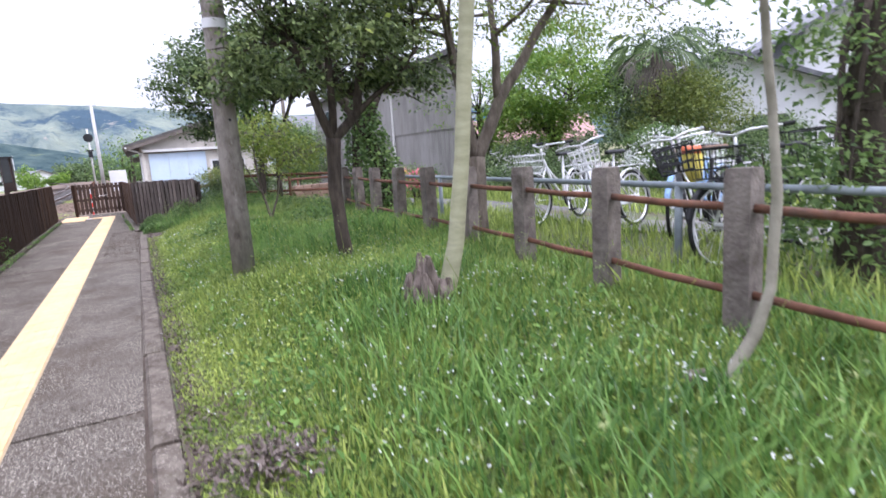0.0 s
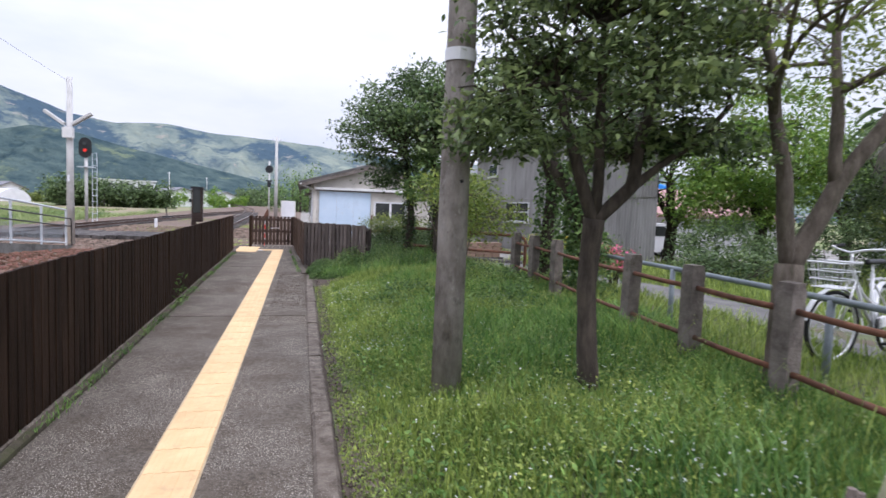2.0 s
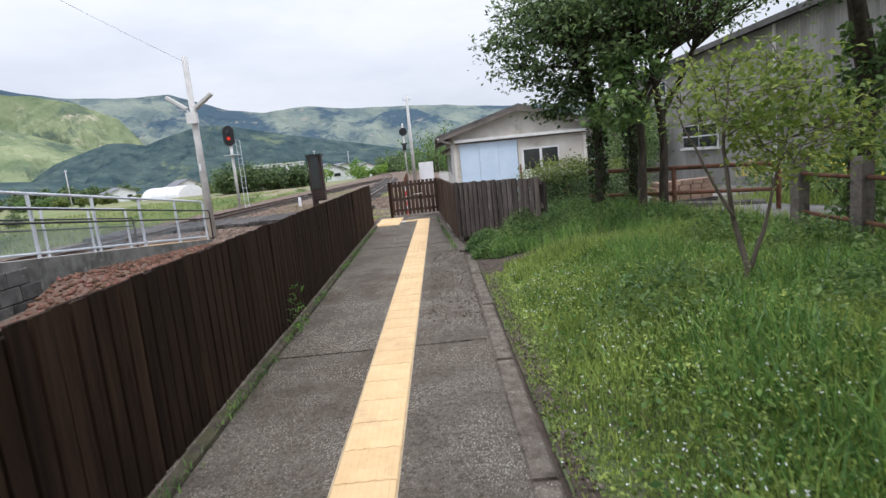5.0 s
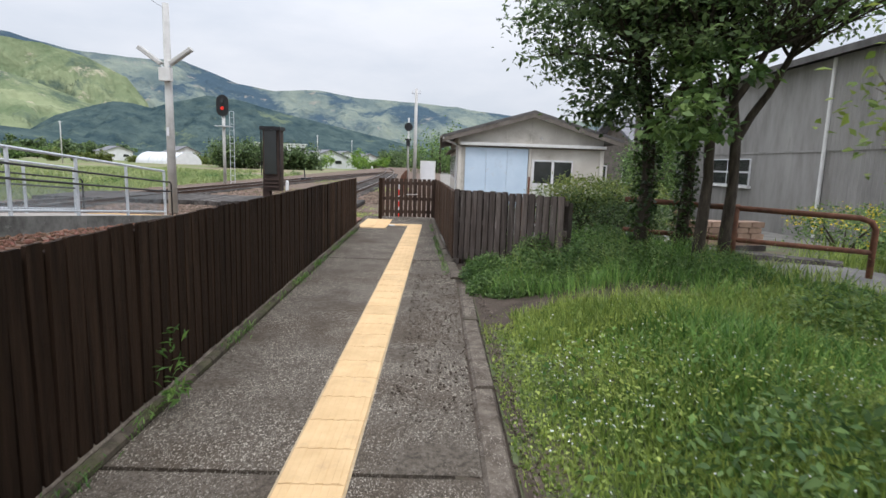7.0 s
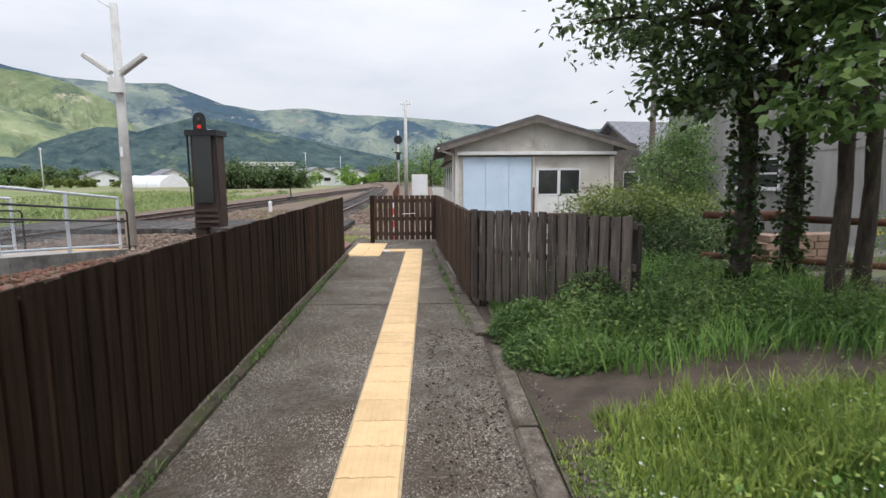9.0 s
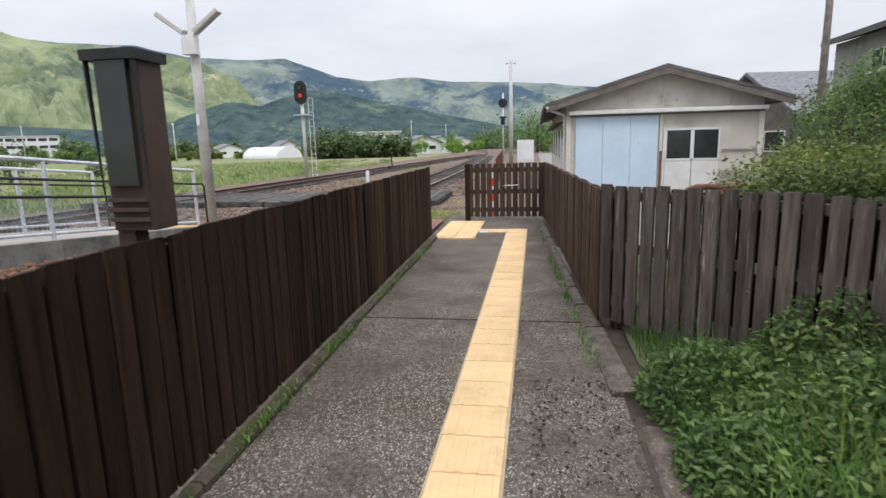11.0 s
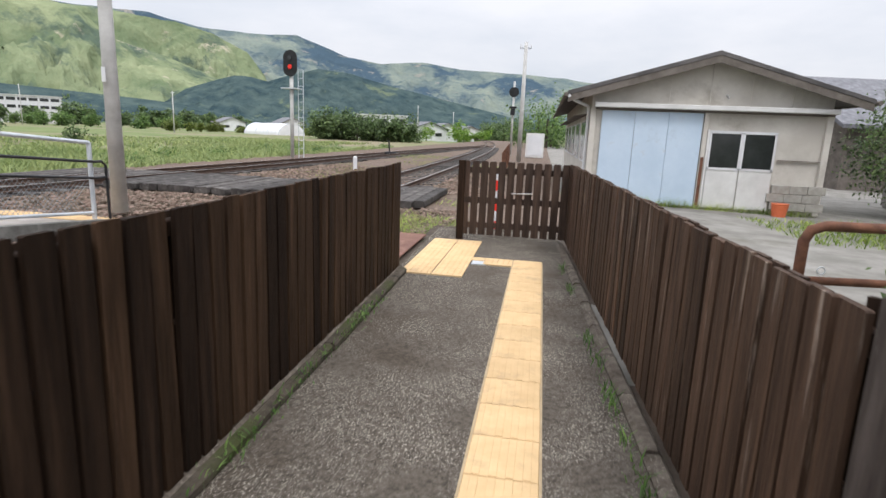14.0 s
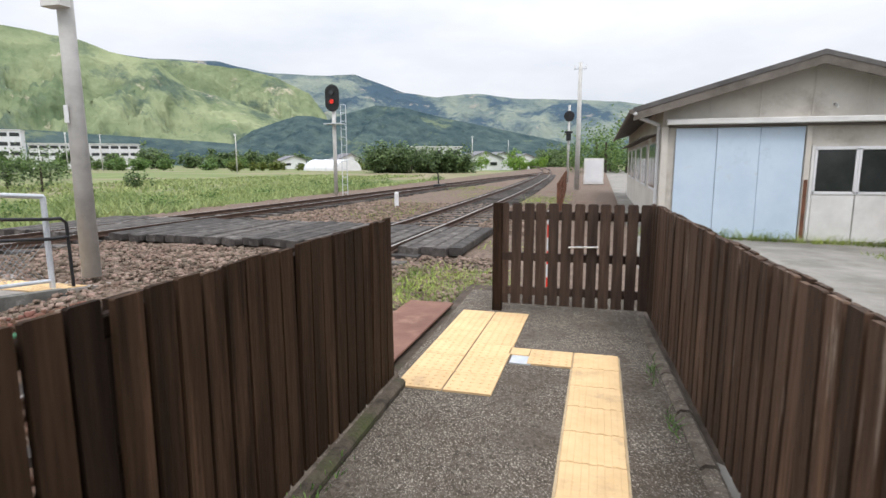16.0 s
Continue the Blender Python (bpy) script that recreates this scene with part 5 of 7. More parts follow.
grass_patch("tall_grass", p, (0.09 + 0.16 * patchy(p[:, 0], p[:, 1], 1.9)) * np.clip((p[:, 0] - 0.35) / 1.2, 0.35, 1), 0.012, M["grassdark"], "tall lush grass round the young tree", 0.6)
p = scatter(9000, 0.4, 3.0, 10.2, 11.2)
grass_patch("tall_grass", p, 0.08 + 0.10 * np.clip((p[:, 0] - 0.3) / 0.8, 0.0, 1), 0.009, M["grass"], "grass bordering the bare dirt strip", 0.5)
p = scatter(11000, 0.15, 3.3, 11.4, 14.4)
grass_patch("tall_grass", p, 0.12 + 0.20 * patchy(p[:, 0], p[:, 1], 1.7) * np.clip((p[:, 0] - 0.1) / 0.5, 0.2, 1), 0.008, M["grassdark"], "tall grass round the tree group", 0.5)
p = scatter(46000, 2.6, 9.5, -3, 14.5)
grass_patch("grass", p, 0.11 + 0.13 * patchy(p[:, 0], p[:, 1]), 0.011, M["grass"], "rough grass beyond the pipe fence")
p = scatter(12000, 6.0, 22, 2, 17)
grass_patch("grass", p, 0.18 + 0.1 * patchy(p[:, 0], p[:, 1]), 0.022, M["grass"], "rough grass in front of the houses")

# pale seed stalks standing over the grass
p = np.concatenate([scatter(500, 0.9, 3.0, 6.5, 11.2), scatter(260, 0.5, 2.9, 11.9, 13.2), scatter(260, 0.6, 2.6, -0.4, 6.5)])
v, f = blades(p, ground_z(p[:, 0], p[:, 1]), 0.36, 0.0035, 0.35)
tagged(new("seed_stalks", np_mesh("seed_stalks", v, f, M["leafyellow"])), "thin pale seed stalks standing above the grass", "grass", kind="stuff")
tip = v.reshape(-1, 6, 3)[:, 4]
v, f = leaf_verts(np.repeat(tip, 5, 0) + rng.normal(size=(len(tip) * 5, 3)) * np.array((0.006, 0.006, 0.022)), 0.022, 0.3, 0.35)
tagged(new("seed_heads", np_mesh("seed_heads", v, f, M["meadowgrass"])), "pale green grass seed heads", "grass", kind="stuff")

# low clover leaves and small white flowers
def low_leaves(name, n, x0, x1, y0, y1, size, h, material, label, aspect=0.75):
    p = scatter(n, x0, x1, y0, y1)
    z = ground_z(p[:, 0], p[:, 1]) + rng.uniform(0.0, h, len(p)) * np.clip((p[:, 0]) / 0.6, 0.2, 1)
    v, f = leaf_verts(np.concatenate([p, z[:, None]], 1), size, -0.1, aspect)
    return tagged(new(name, np_mesh(name, v, f, material)), label, "weeds", kind="stuff")


low_leaves("clover", 76000, 0.15, 2.7, -0.6, 10.9, 0.022, 0.06, M["grass"], "low clover and chickweed leaves in the lawn")
low_leaves("broad_weeds", 8000, 0.4, 2.8, -0.6, 10.8, 0.048, 0.09, M["grassdark"], "broad dock and plantain leaves in the grass", 0.5)
low_leaves("leafy_weeds", 26000, 0.6, 3.4, 3.5, 11.0, 0.03, 0.17, M["grass"], "bushy small-leaved weeds among the tall grass", 0.45)
low_leaves("clover", 9000, 0.13, 0.42, -0.6, 12.0, 0.016, 0.02, M["leafyellow"], "pale creeping weeds at the kerb")
def flowers(n, x0, x1, y0, y1, h, size, f=None):
    c = scatter(int(n / 9), x0, x1, y0, y1)
    p = np.repeat(c, 9, 0) + rng.normal(size=(len(c) * 9, 2)) * 0.11
    z = ground_z(p[:, 0], p[:, 1]) + h * rng.uniform(0.7, 1.2, len(p))
    c3 = np.repeat(np.concatenate([p, z[:, None]], 1), 3, 0)
    v, f = leaf_verts(c3, size, -0.3, 0.9)
    return tagged(new("white_flowers", np_mesh("white_flowers", v, f, M["petal"])), "tiny white wild flowers scattered in the lawn", "flowers", kind="stuff")


flowers(1500, 0.3, 2.6, 2.2, 10.8, 0.12, 0.009)
flowers(500, 0.3, 2.4, -0.5, 2.2, 0.12, 0.009)

# weed bank in front of the picket fence
def weed_bank(name, centres, leaf, n, material, label, tall=0.3):
    cs = []
    for cx, cy, rx, ry, h in centres:
        k = n // len(centres)
        a, r = rng.uniform(0, 6.28, k), np.sqrt(rng.uniform(0, 1, k))
        x, y = cx + np.cos(a) * r * rx, cy + np.sin(a) * r * ry
        z = ground_z(x, y) + h * (1 - 0.75 * r * r) * rng.uniform(0.15, 1.05, k)
        cs.append(np.stack([x, y, z], 1))
    v, f = leaf_verts(np.concatenate(cs), leaf, 0.0, 0.42)
    return tagged(new(name, np_mesh(name, v, f, material)), label, "weeds", kind="stuff")


weed_bank("mugwort", [(0.35, 12.9, 0.32, 0.45, 0.30), (0.75, 12.45, 0.45, 0.4, 0.34), (1.3, 12.3, 0.5, 0.4, 0.36), (0.3, 12.3, 0.22, 0.35, 0.2), (1.9, 12.2, 0.5, 0.4, 0.35), (2.6, 12.0, 0.6, 0.45, 0.3), (0.62, 12.0, 0.35, 0.2, 0.16), (1.2, 12.0, 0.45, 0.22, 0.2), (1.8, 12.0, 0.5, 0.22, 0.22), (2.4, 11.95, 0.5, 0.22, 0.2), (0.9, 13.0, 0.4, 0.3, 0.42), (1.6, 12.8, 0.5, 0.4, 0.45)], 0.045, 36000, M["leafmid"], "bank of leafy mugwort weeds in front of the picket fence")
weed_bank("bushy_weeds", [(1.15, 8.3, 0.5, 0.5, 0.3), (2.3, 7.6, 0.5, 0.6, 0.35), (2.9, 9.2, 0.5, 0.6, 0.4), (2.6, 10.3, 0.5, 0.4, 0.35), (3.3, 6.3, 0.3, 0.3, 0.2)], 0.06, 5000, M["leafmid"], "leafy weeds in the tall grass")
tufts = np.concatenate([np.stack([lfx(yy) + 0.10 + rng.normal(0, 0.03, 40), yy + rng.normal(0, 0.12, 40)], 1) for yy in rng.uniform(3.5, 17, 34)])
v, f = blades(tufts, np.full(len(tufts), 0.055), 0.03, 0.006, 0.9)
tagged(new("moss_tufts", np_mesh("moss_tufts", v, f, M["grassdark"])), "small tufts of grass and moss along the fence foot", "grass", kind="stuff")
for wx, wy, h in ((lfx(9.2) + 0.13, 9.25, 0.30),):
    c = np.array((wx, wy, 0.05)) + np.abs(rng.normal(size=(90, 3))) * np.array((0.02, 0.02, h * 0.55)) + rng.normal(size=(90, 3)) * np.array((0.035, 0.04, 0.0))
    v, f = leaf_verts(c, 0.06, -0.2, 0.25)
    t = thing("weed", pose(0, 0, 0), "green weed growing from the joint at the fence foot", "weed")
    part("foliage", np_mesh("foliage", v, f, M["grassdark"]), None, t)
tufts = np.concatenate([np.stack([rfx(yy) - 0.14 + rng.normal(0, 0.02, 30), yy + rng.normal(0, 0.1, 30)], 1) for yy in rng.uniform(13.2, 19, 12)])
v, f = blades(tufts, np.full(len(tufts), 0.0), 0.05, 0.006, 0.9)
tagged(new("moss_tufts", np_mesh("moss_tufts", v, f, M["grassdark"])), "small tufts of moss along the kerb joint", "grass", kind="stuff")

# bare dirt strip and the lane beyond the fence
sheet("dirt_strip", 0.14, 3.0, 10.8, 12.35, 30, 16, lambda x, y: ground_z(x, y) + 0.012, M["dirt"], "bare trodden dirt strip crossing the lawn", "dirt")
lane = Geo()
lv, lf = [], []
for i, (cx, cy) in enumerate(LANE):
    a, b = Vector(LANE[max(0, i - 1)]), Vector(LANE[min(len(LANE) - 1, i + 1)])
    d = (b - a).normalized()
    for k in range(7):
        w = (k - 3) / 3 * 0.78
        x, y = cx + d.y * w, cy - d.x * w
        lv.append((x, y, float(ground_z(x, y)) + 0.02))
    if i:
        lf += [(7 * i - 7 + k, 7 * i - 6 + k, 7 * i + 1 + k, 7 * i + k) for k in range(6)]
lane.add(lv, lf)
tagged(new("lane", lane.mesh("lane", M["lane"])), "narrow grey paved lane curving behind the fence", "lane", kind="structure")
sheet("kerb_bed", -0.14, 0.24, -4, 14.7, 4, 90, lambda x, y: -0.006 + 0.006 * np.sin(y * 7 + x * 20), M["dirt"], "packed brown dirt under the kerb stones", "dirt")
sheet("path_margin", 0.14, 0.23, -3, 11.0, 4, 120, lambda x, y: ground_z(x, y) + 0.006 + 0.012 * np.sin(y * 9) * np.sin(y * 2.3) , M["dirt"], "strip of bare dirt and litter along the kerb", "dirt")

# crumbs of soil and gravel washed over the path by the dirt strip
def soil_z(x, y):
    return 0.004 + 0 * x


stones("soil_crumbs", 900, -0.5, 0.0, 9.2, 13.2, soil_z, 0.006, M["dirt"], "crumbs of brown soil washed over the path edge")
stones("soil_crumbs", 700, 0.13, 0.3, -1.0, 11.0, ground_z, 0.008, M["dirt"], "crumbs of brown soil along the kerb")
# stump, dead leaves, grass clippings
t = thing("tree_stump", pose(1.64, 2.58, 0.27), "splintered grey tree stump rotting in the grass", "stump")
for i in range(15):
    a = i * 2.399
    r = 0.036 * math.sqrt(i)
    g = Geo()
    h = random.uniform(0.26, 0.44) * (1 - 0.35 * r / 0.1)
    x, y = math.cos(a) * r, math.sin(a) * r
    g.tube([(x, y, -0.1), (x * 1.02, y * 1.02, h * 0.6), (x * 0.98 + random.uniform(-0.015, 0.015), y, h)], [0.05, 0.042, 0.014], 6)
    part("splinter", g, M["stump"], t)
t = thing("dead_brush_heap", pose(0.44, 1.57, 0.08), "flattened heap of grey dead clippings in the lawn", "brush heap")
v, f = leaf_verts(np.array((0, 0, 0.05)) + rng.normal(size=(500, 3)) * np.array((0.13, 0.09, 0.02)), 0.05, 0.0, 0.3)
part("clippings", np_mesh("clippings", v, f, M["stump"]), None, t)
t = thing("sapling_root", pose(2.0, 0.86, 0.23), "knobbly grey root foot of the sapling", "root")
g = Geo()
g.tube([(-0.10, 0.05, 0.0), (-0.04, 0.02, 0.055), (0.03, -0.01, 0.05), (0.1, -0.04, 0.0)], [0.02, 0.045, 0.05, 0.03], 8)
part("root", g, M["bark"], t, smooth=True)

# ---- grey rail of the cycle stand ----
t = thing("cycle_stand_rail", pose(0, 0, 0.22), "galvanised pipe rail on short posts along the cycle stand", "railing")
g = Geo()
g.tube([(3.56, -1.0, 0.66), (3.74, 2.4, 0.66), (4.0, 6.2, 0.66), (4.2, 9.7, 0.66)], 0.027, 10)
part("rail", g, M["greyrail"], t, smooth=True)
for px, py in ((3.63, 0.3), (3.74, 2.4), (3.89, 4.7), (4.02, 6.8), (4.15, 8.97)):
    g = Geo()
    g.tube([(px, py, -0.1), (px, py, 0.655)], 0.03, 10)
    part("post", g, M["greyrail"], t, smooth=True)

# ---- bicycles ----
def ring(cx, cz, r, n=30):
    return [(cx + r * math.cos(2 * math.pi * i / n), 0, cz + r * math.sin(2 * math.pi * i / n)) for i in range(n)]


def bicycle(m, label, frame_m, rim_m, basket_m, saddle_m, back_basket=False, steer=0.0):
    t = thing("bicycle", m, label, "bicycle", "parked bicycles")
    R = 0.33
    front = []
    for cx in (0.0, 1.08):
        g = Geo()
        g.tube(ring(cx, R, R - 0.018), 0.018, 7, closed=True)
        w = part("tyre", g, M["rubber"], t, smooth=True)
        if cx == 0:
            front.append(w)
        g = Geo()
        g.tube(ring(cx, R, R - 0.043), 0.012, 6, closed=True)
        part("rim", g, rim_m, w, smooth=True)
        g = Geo()
        for i in range(18):
            a = 2 * math.pi * i / 18
            g.tube([(cx, 0.025 * (-1) ** i, R), (cx + (R - 0.05) * math.cos(a), 0, R + (R - 0.05) * math.sin(a))], 0.0022, 3, False)
        g.tube([(cx, -0.04, R), (cx, 0.04, R)], 0.022, 8)
        tagged(part("spokes", g, M["chrome"], w), kind="stuff")
        g = Geo()
        a0, a1 = (0.2, 2.9) if cx == 0 else (-0.1, 3.3)
        q = R + 0.02
        vs = []
        for k in range(11):
            b = a0 + (a1 - a0) * k / 10
            for rad, yy in ((q, -0.026), (q + 0.011, -0.014), (q + 0.011, 0.014), (q, 0.026), (q + 0.006, 0.012), (q + 0.006, -0.012)):
                vs.append((cx + rad * math.cos(b), yy, R + rad * math.sin(b)))
        g.add(vs, [(6 * k + j, 6 * k + (j + 1) % 6, 6 * k + 6 + (j + 1) % 6, 6 * k + 6 + j) for k in range(10) for j in range(6)])
        mg = part("mudguard", g, frame_m, t)
        if cx == 0:
            front.append(mg)
    g = Geo()
    g.tube([(0.22, 0, 0.83), (0.27, 0, 0.70)], 0.02, 8)
    g.tube([(0.26, 0, 0.72), (0.42, 0, 0.50), (0.62, 0, 0.32)], 0.018, 8)
    g.tube([(0.25, 0, 0.76), (0.45, 0, 0.60), (0.68, 0, 0.50)], 0.014, 8)
    g.tube([(0.62, 0, 0.29), (0.76, 0, 0.78)], 0.017, 8)
    for s in (-0.05, 0.05):
        g.tube([(0.62, s * 0.5, 0.29), (1.08, s, R)], 0.011, 6)
        g.tube([(0.73, s * 0.4, 0.68), (1.08, s, R)], 0.009, 6)
    part("frame", g, frame_m, t, smooth=True)
    g = Geo()
    for s in (-0.05, 0.05):
        g.tube([(0.0, s, R), (0.14, s, 0.60), (0.23, s * 0.4, 0.74)], 0.011, 6)
    front.append(part("fork", g, M["chrome"], t, smooth=True))
    g = Geo()
    g.tube([(0.21, 0, 0.82), (0.19, 0, 0.98)], 0.013, 8)
    g.tube([(0.46, -0.27, 1.04), (0.30, -0.26, 1.03), (0.18, -0.13, 1.02), (0.17, 0, 0.99), (0.18, 0.13, 1.02), (0.30, 0.26, 1.03), (0.46, 0.27, 1.04)], 0.011, 8)
    hb = part("handlebar", g, M["chrome"], t, smooth=True)
    front.append(hb)
    for s in (-1, 1):
        g = Geo()
        g.tube([(0.35, 0.264 * s, 1.033), (0.47, 0.27 * s, 1.04)], 0.017, 8)
        part("grip", g, M["rubber"], hb)
    g = Geo()
    g.tube([(0.75, 0, 0.75), (0.78, 0, 0.88)], 0.012, 8)
    part("seat_post", g, M["chrome"], t)
    g = Geo()
    n = 10
    vs, fs = [], []
    for i in range(n):
        k = i / (n - 1)
        w = 0.025 + 0.075 * (k ** 1.5)
        x = 0.63 + 0.27 * k
        vs += [(x, -w, 0.87), (x, -w * 0.6, 0.915), (x, w * 0.6, 0.915), (x, w, 0.87)]
    for i in range(n - 1):
        for j in range(4):
            fs.append((4 * i + j, 4 * i + (j + 1) % 4, 4 * i + 4 + (j + 1) % 4, 4 * i + 4 + j))
    fs += [(3, 2, 1, 0), (4 * n - 4, 4 * n - 3, 4 * n - 2, 4 * n - 1)]
    g.add(vs, fs)
    part("saddle", g, saddle_m, t, smooth=True)

    def basket(x0, z0, lx, ly, h, mm):
        g = Geo()
        for zz, e in ((0, 0.8), (0.33, 0.87), (0.66, 0.94), (1, 1)):
            hx, hy = lx / 2 * e, ly / 2 * e
            q = [(x0 - hx, -hy, z0 + h * zz), (x0 + hx, -hy, z0 + h * zz), (x0 + hx, hy, z0 + h * zz), (x0 - hx, hy, z0 + h * zz)]
            g.tube(q, 0.006 if zz < 1 else 0.009, 5, closed=True)
        for i in range(7):
            k = -1 + 2 * i / 6
            for s in (-1, 1):
                g.tube([(x0 + k * lx * 0.4, s * ly * 0.4, z0), (x0 + k * lx * 0.5, s * ly * 0.5, z0 + h)], 0.0035, 4, False)
                g.tube([(x0 + s * lx * 0.4, k * ly * 0.4, z0), (x0 + s * lx * 0.5, k * ly * 0.5, z0 + h)], 0.0035, 4, False)
            g.tube([(x0 + k * lx * 0.4, -ly * 0.4, z0), (x0 + k * lx * 0.4, ly * 0.4, z0)], 0.0035, 4, False)
        return tagged(part("basket", g, mm, t), kind="stuff")
    front.append(basket(-0.02, 0.69, 0.25, 0.31, 0.22, basket_m))
    g = Geo()
    for s in (-0.06, 0, 0.06):
        g.tube([(0.82, s, 0.72), (1.28, s, 0.72)], 0.007, 5)
    g.tube([(1.2, -0.06, 0.72), (1.08, -0.06, R)], 0.006, 5)
    g.tube([(1.2, 0.06, 0.72), (1.08, 0.06, R)], 0.006, 5)
    part("rear_rack", g, M["chrome"], t)
    if back_basket:
        basket(1.06, 0.74, 0.36, 0.34, 0.26, basket_m)
    g = Geo()
    g.tube([(0.62, -0.05, 0.29), (0.62, -0.07, 0.29)], 0.085, 16)
    part("chainring", g, M["black"], t)
    g = Geo()
    g.box((0.85, -0.06, 0.325), (0.52, 0.02, 0.10), ch=0.008)
    part("chain_guard", g, frame_m, t)
    for s, z in ((-1, 0.15), (1, 0.43)):
        g = Geo()
        g.tube([(0.62, s * 0.06, 0.29), (0.62 + 0.04 * s, s * 0.09, z)], 0.009, 5)
        c = part("crank", g, M["chrome"], t)
        g = Geo()
        g.box((0.62 + 0.04 * s, s * 0.135, z), (0.09, 0.08, 0.022))
        part("pedal", g, M["rubber"], c)
    g = Geo()
    g.tube([(1.08, 0.07, R), (1.16, 0.10, 0.01)], 0.008, 5)
    part("kickstand", g, M["chrome"], t)
    # the front wheel, fork, handlebar and front basket turn about the steering axis
    turn = Matrix.Translation((0.25, 0, 0.75)) @ Matrix.Rotation(math.radians(steer), 4, Vector((-0.30, 0, 1.0)).normalized()) @ Matrix.Translation((-0.25, 0, -0.75))
    for ob in front:
        ob.matrix_basis = turn
    return t


GZ = 0.235
for bx, by, yaw, lean_, steer, spec in ((4.5, 5.0, 24, -7, -20, (M["silver"], M["chrome"], M["chrome"], M["black"], False, "silver city bicycle with a wire front basket, parked on its stand")),
                          (4.22, 4.02, 12, -7, 38, (M["silver"], M["chrome"], M["silver"], M["black"], False, "silver city bicycle with a pale front basket and turned front wheel")),
                          (4.65, 3.36, 8, 5, 20, (M["blueframe"], M["silver"], M["black"], M["black"], False, "light blue bicycle with a dark front basket")),
                          (4.06, 2.78, 4, -5, 34, (M["black"], M["silver"], M["black"], M["saddlebrown"], False, "black bicycle with a brown saddle and dark front basket")),
                          (3.92, 2.15, -4, -4, 0, (M["black"], M["whitewall"], M["black"], M["black"], True, "black bicycle with white-rimmed wheels and dark baskets"))):
    fm, rm, bm_, sm_, bb, lab = spec
    bicycle(pose(bx, by, GZ, 0, 0, yaw) @ pose(0, 0, 0, lean_, 0, 0), lab, fm, rm, bm_, sm_, bb, steer)
t = thing("rain_cape", pose(4.26, 2.78, GZ + 0.62, 0, 0, 4), "yellow and orange rain cape stuffed behind the bicycle basket", "rain cape")
c = Geo()
c.box((0.10, -0.02, 0.12), (0.13, 0.17, 0.24), rz=12, ch=0.045)
part("yellow_fold", c, M["yellowcloth"], t, smooth=True)
c = Geo()
c.box((0.07, -0.03, 0.27), (0.09, 0.15, 0.07), rz=30, ch=0.025)
part("orange_fold", c, M["orange"], t, smooth=True)

# ---- shrubs and trees beyond the lane ----
def shrub(name, base, blobs, leaf, label, leafm, count, per=24, spread=0.12, petals=0, petal_m=None, psize=0.05, stems=7):
    t = thing(name, pose(*base), label, "shrub")
    top = max(b[0][2] for b in blobs)
    for i in range(stems):
        a = i * 2.4
        g = Geo()
        e = Vector((math.cos(a), math.sin(a), 0)) * blobs[0][1][0] * 0.5
        g.tube([(e.x * 0.1, e.y * 0.1, -0.05), (e.x * 0.5, e.y * 0.5, top * 0.5), (e.x, e.y, top)], [0.025, 0.018, 0.008], 5)
        part("stem", g, M["darkbark"], t)
    c, cl = leaf_cloud(blobs, leaf, per, spread, count)
    c = c[c[:, 2] > 0.02]
    v, f = leaf_verts(c, leaf, 0.1, 0.5)
    part("foliage", np_mesh("foliage", v, f, leafm), None, t)
    if petals:
        d = rng.normal(size=(petals // 12, 3))
        d /= np.linalg.norm(d, axis=1)[:, None]
        d[:, 2] = np.abs(d[:, 2]) * 1.0 - 0.15
        b = blobs[0]
        q = np.array(b[0]) + d * np.array(b[1]) * rng.uniform(0.95, 1.12, len(d))[:, None]
        q = np.repeat(q, 12, 0) + rng.normal(size=(len(q) * 12, 3)) * psize * 1.3
        v, f = leaf_verts(q, psize, 0.0, 0.9)
        part("blossom", np_mesh("blossom", v, f, petal_m), None, t)
    return t


shrub("flowering_shrub", (9.6, 7.3, 0.04), [((0, 0, 0.8), (0.85, 0.85, 0.62), 2), ((0.5, -0.2, 0.7), (0.6, 0.6, 0.5), 1), ((-0.2, 0.3, 1.15), (0.5, 0.5, 0.35), 1)], 0.06, "arching shrub covered in white blossom", M["leafmid"], 9000, petals=2900, petal_m=M["petal"], psize=0.045)
shrub("azalea", (5.03, 9.7, 0.15), [((0, 0, 0.5), (0.28, 0.28, 0.25), 1)], 0.05, "low azalea with bright pink flowers", M["leafmid"], 1200, petals=420, petal_m=M["pink"], psize=0.05)
shrub("hedge_bush", (2.45, 15.8, -0.08), [((0, 0, 0.55), (0.95, 0.7, 0.45), 3), ((0.75, 0.3, 0.6), (0.7, 0.7, 0.4), 2), ((-0.5, 0.5, 0.75), (0.5, 0.5, 0.35), 1)], 0.055, "dense dark clipped bush behind the picket fence", M["leafdark"], 17000)
shrub("bush", (2.2, 16.1, 0.38), [((0, 0, 0.55), (0.75, 0.6, 0.28), 3), ((0.9, 0.2, 0.5), (0.7, 0.6, 0.25), 2)], 0.06, "bush topped with fresh yellow-green shoots", M["leafolive"], 4500)
shrub("rape_flowers", (7.0, 16.3, -0.02), [((0, 0, 0.5), (0.9, 0.9, 0.4), 1), ((1.4, 0.4, 0.5), (0.9, 0.9, 0.4), 1)], 0.07, "rape plants with small yellow flowers by the warehouse", M["leafmid"], 3500, petals=700, petal_m=M["yellowpetal"], psize=0.035)
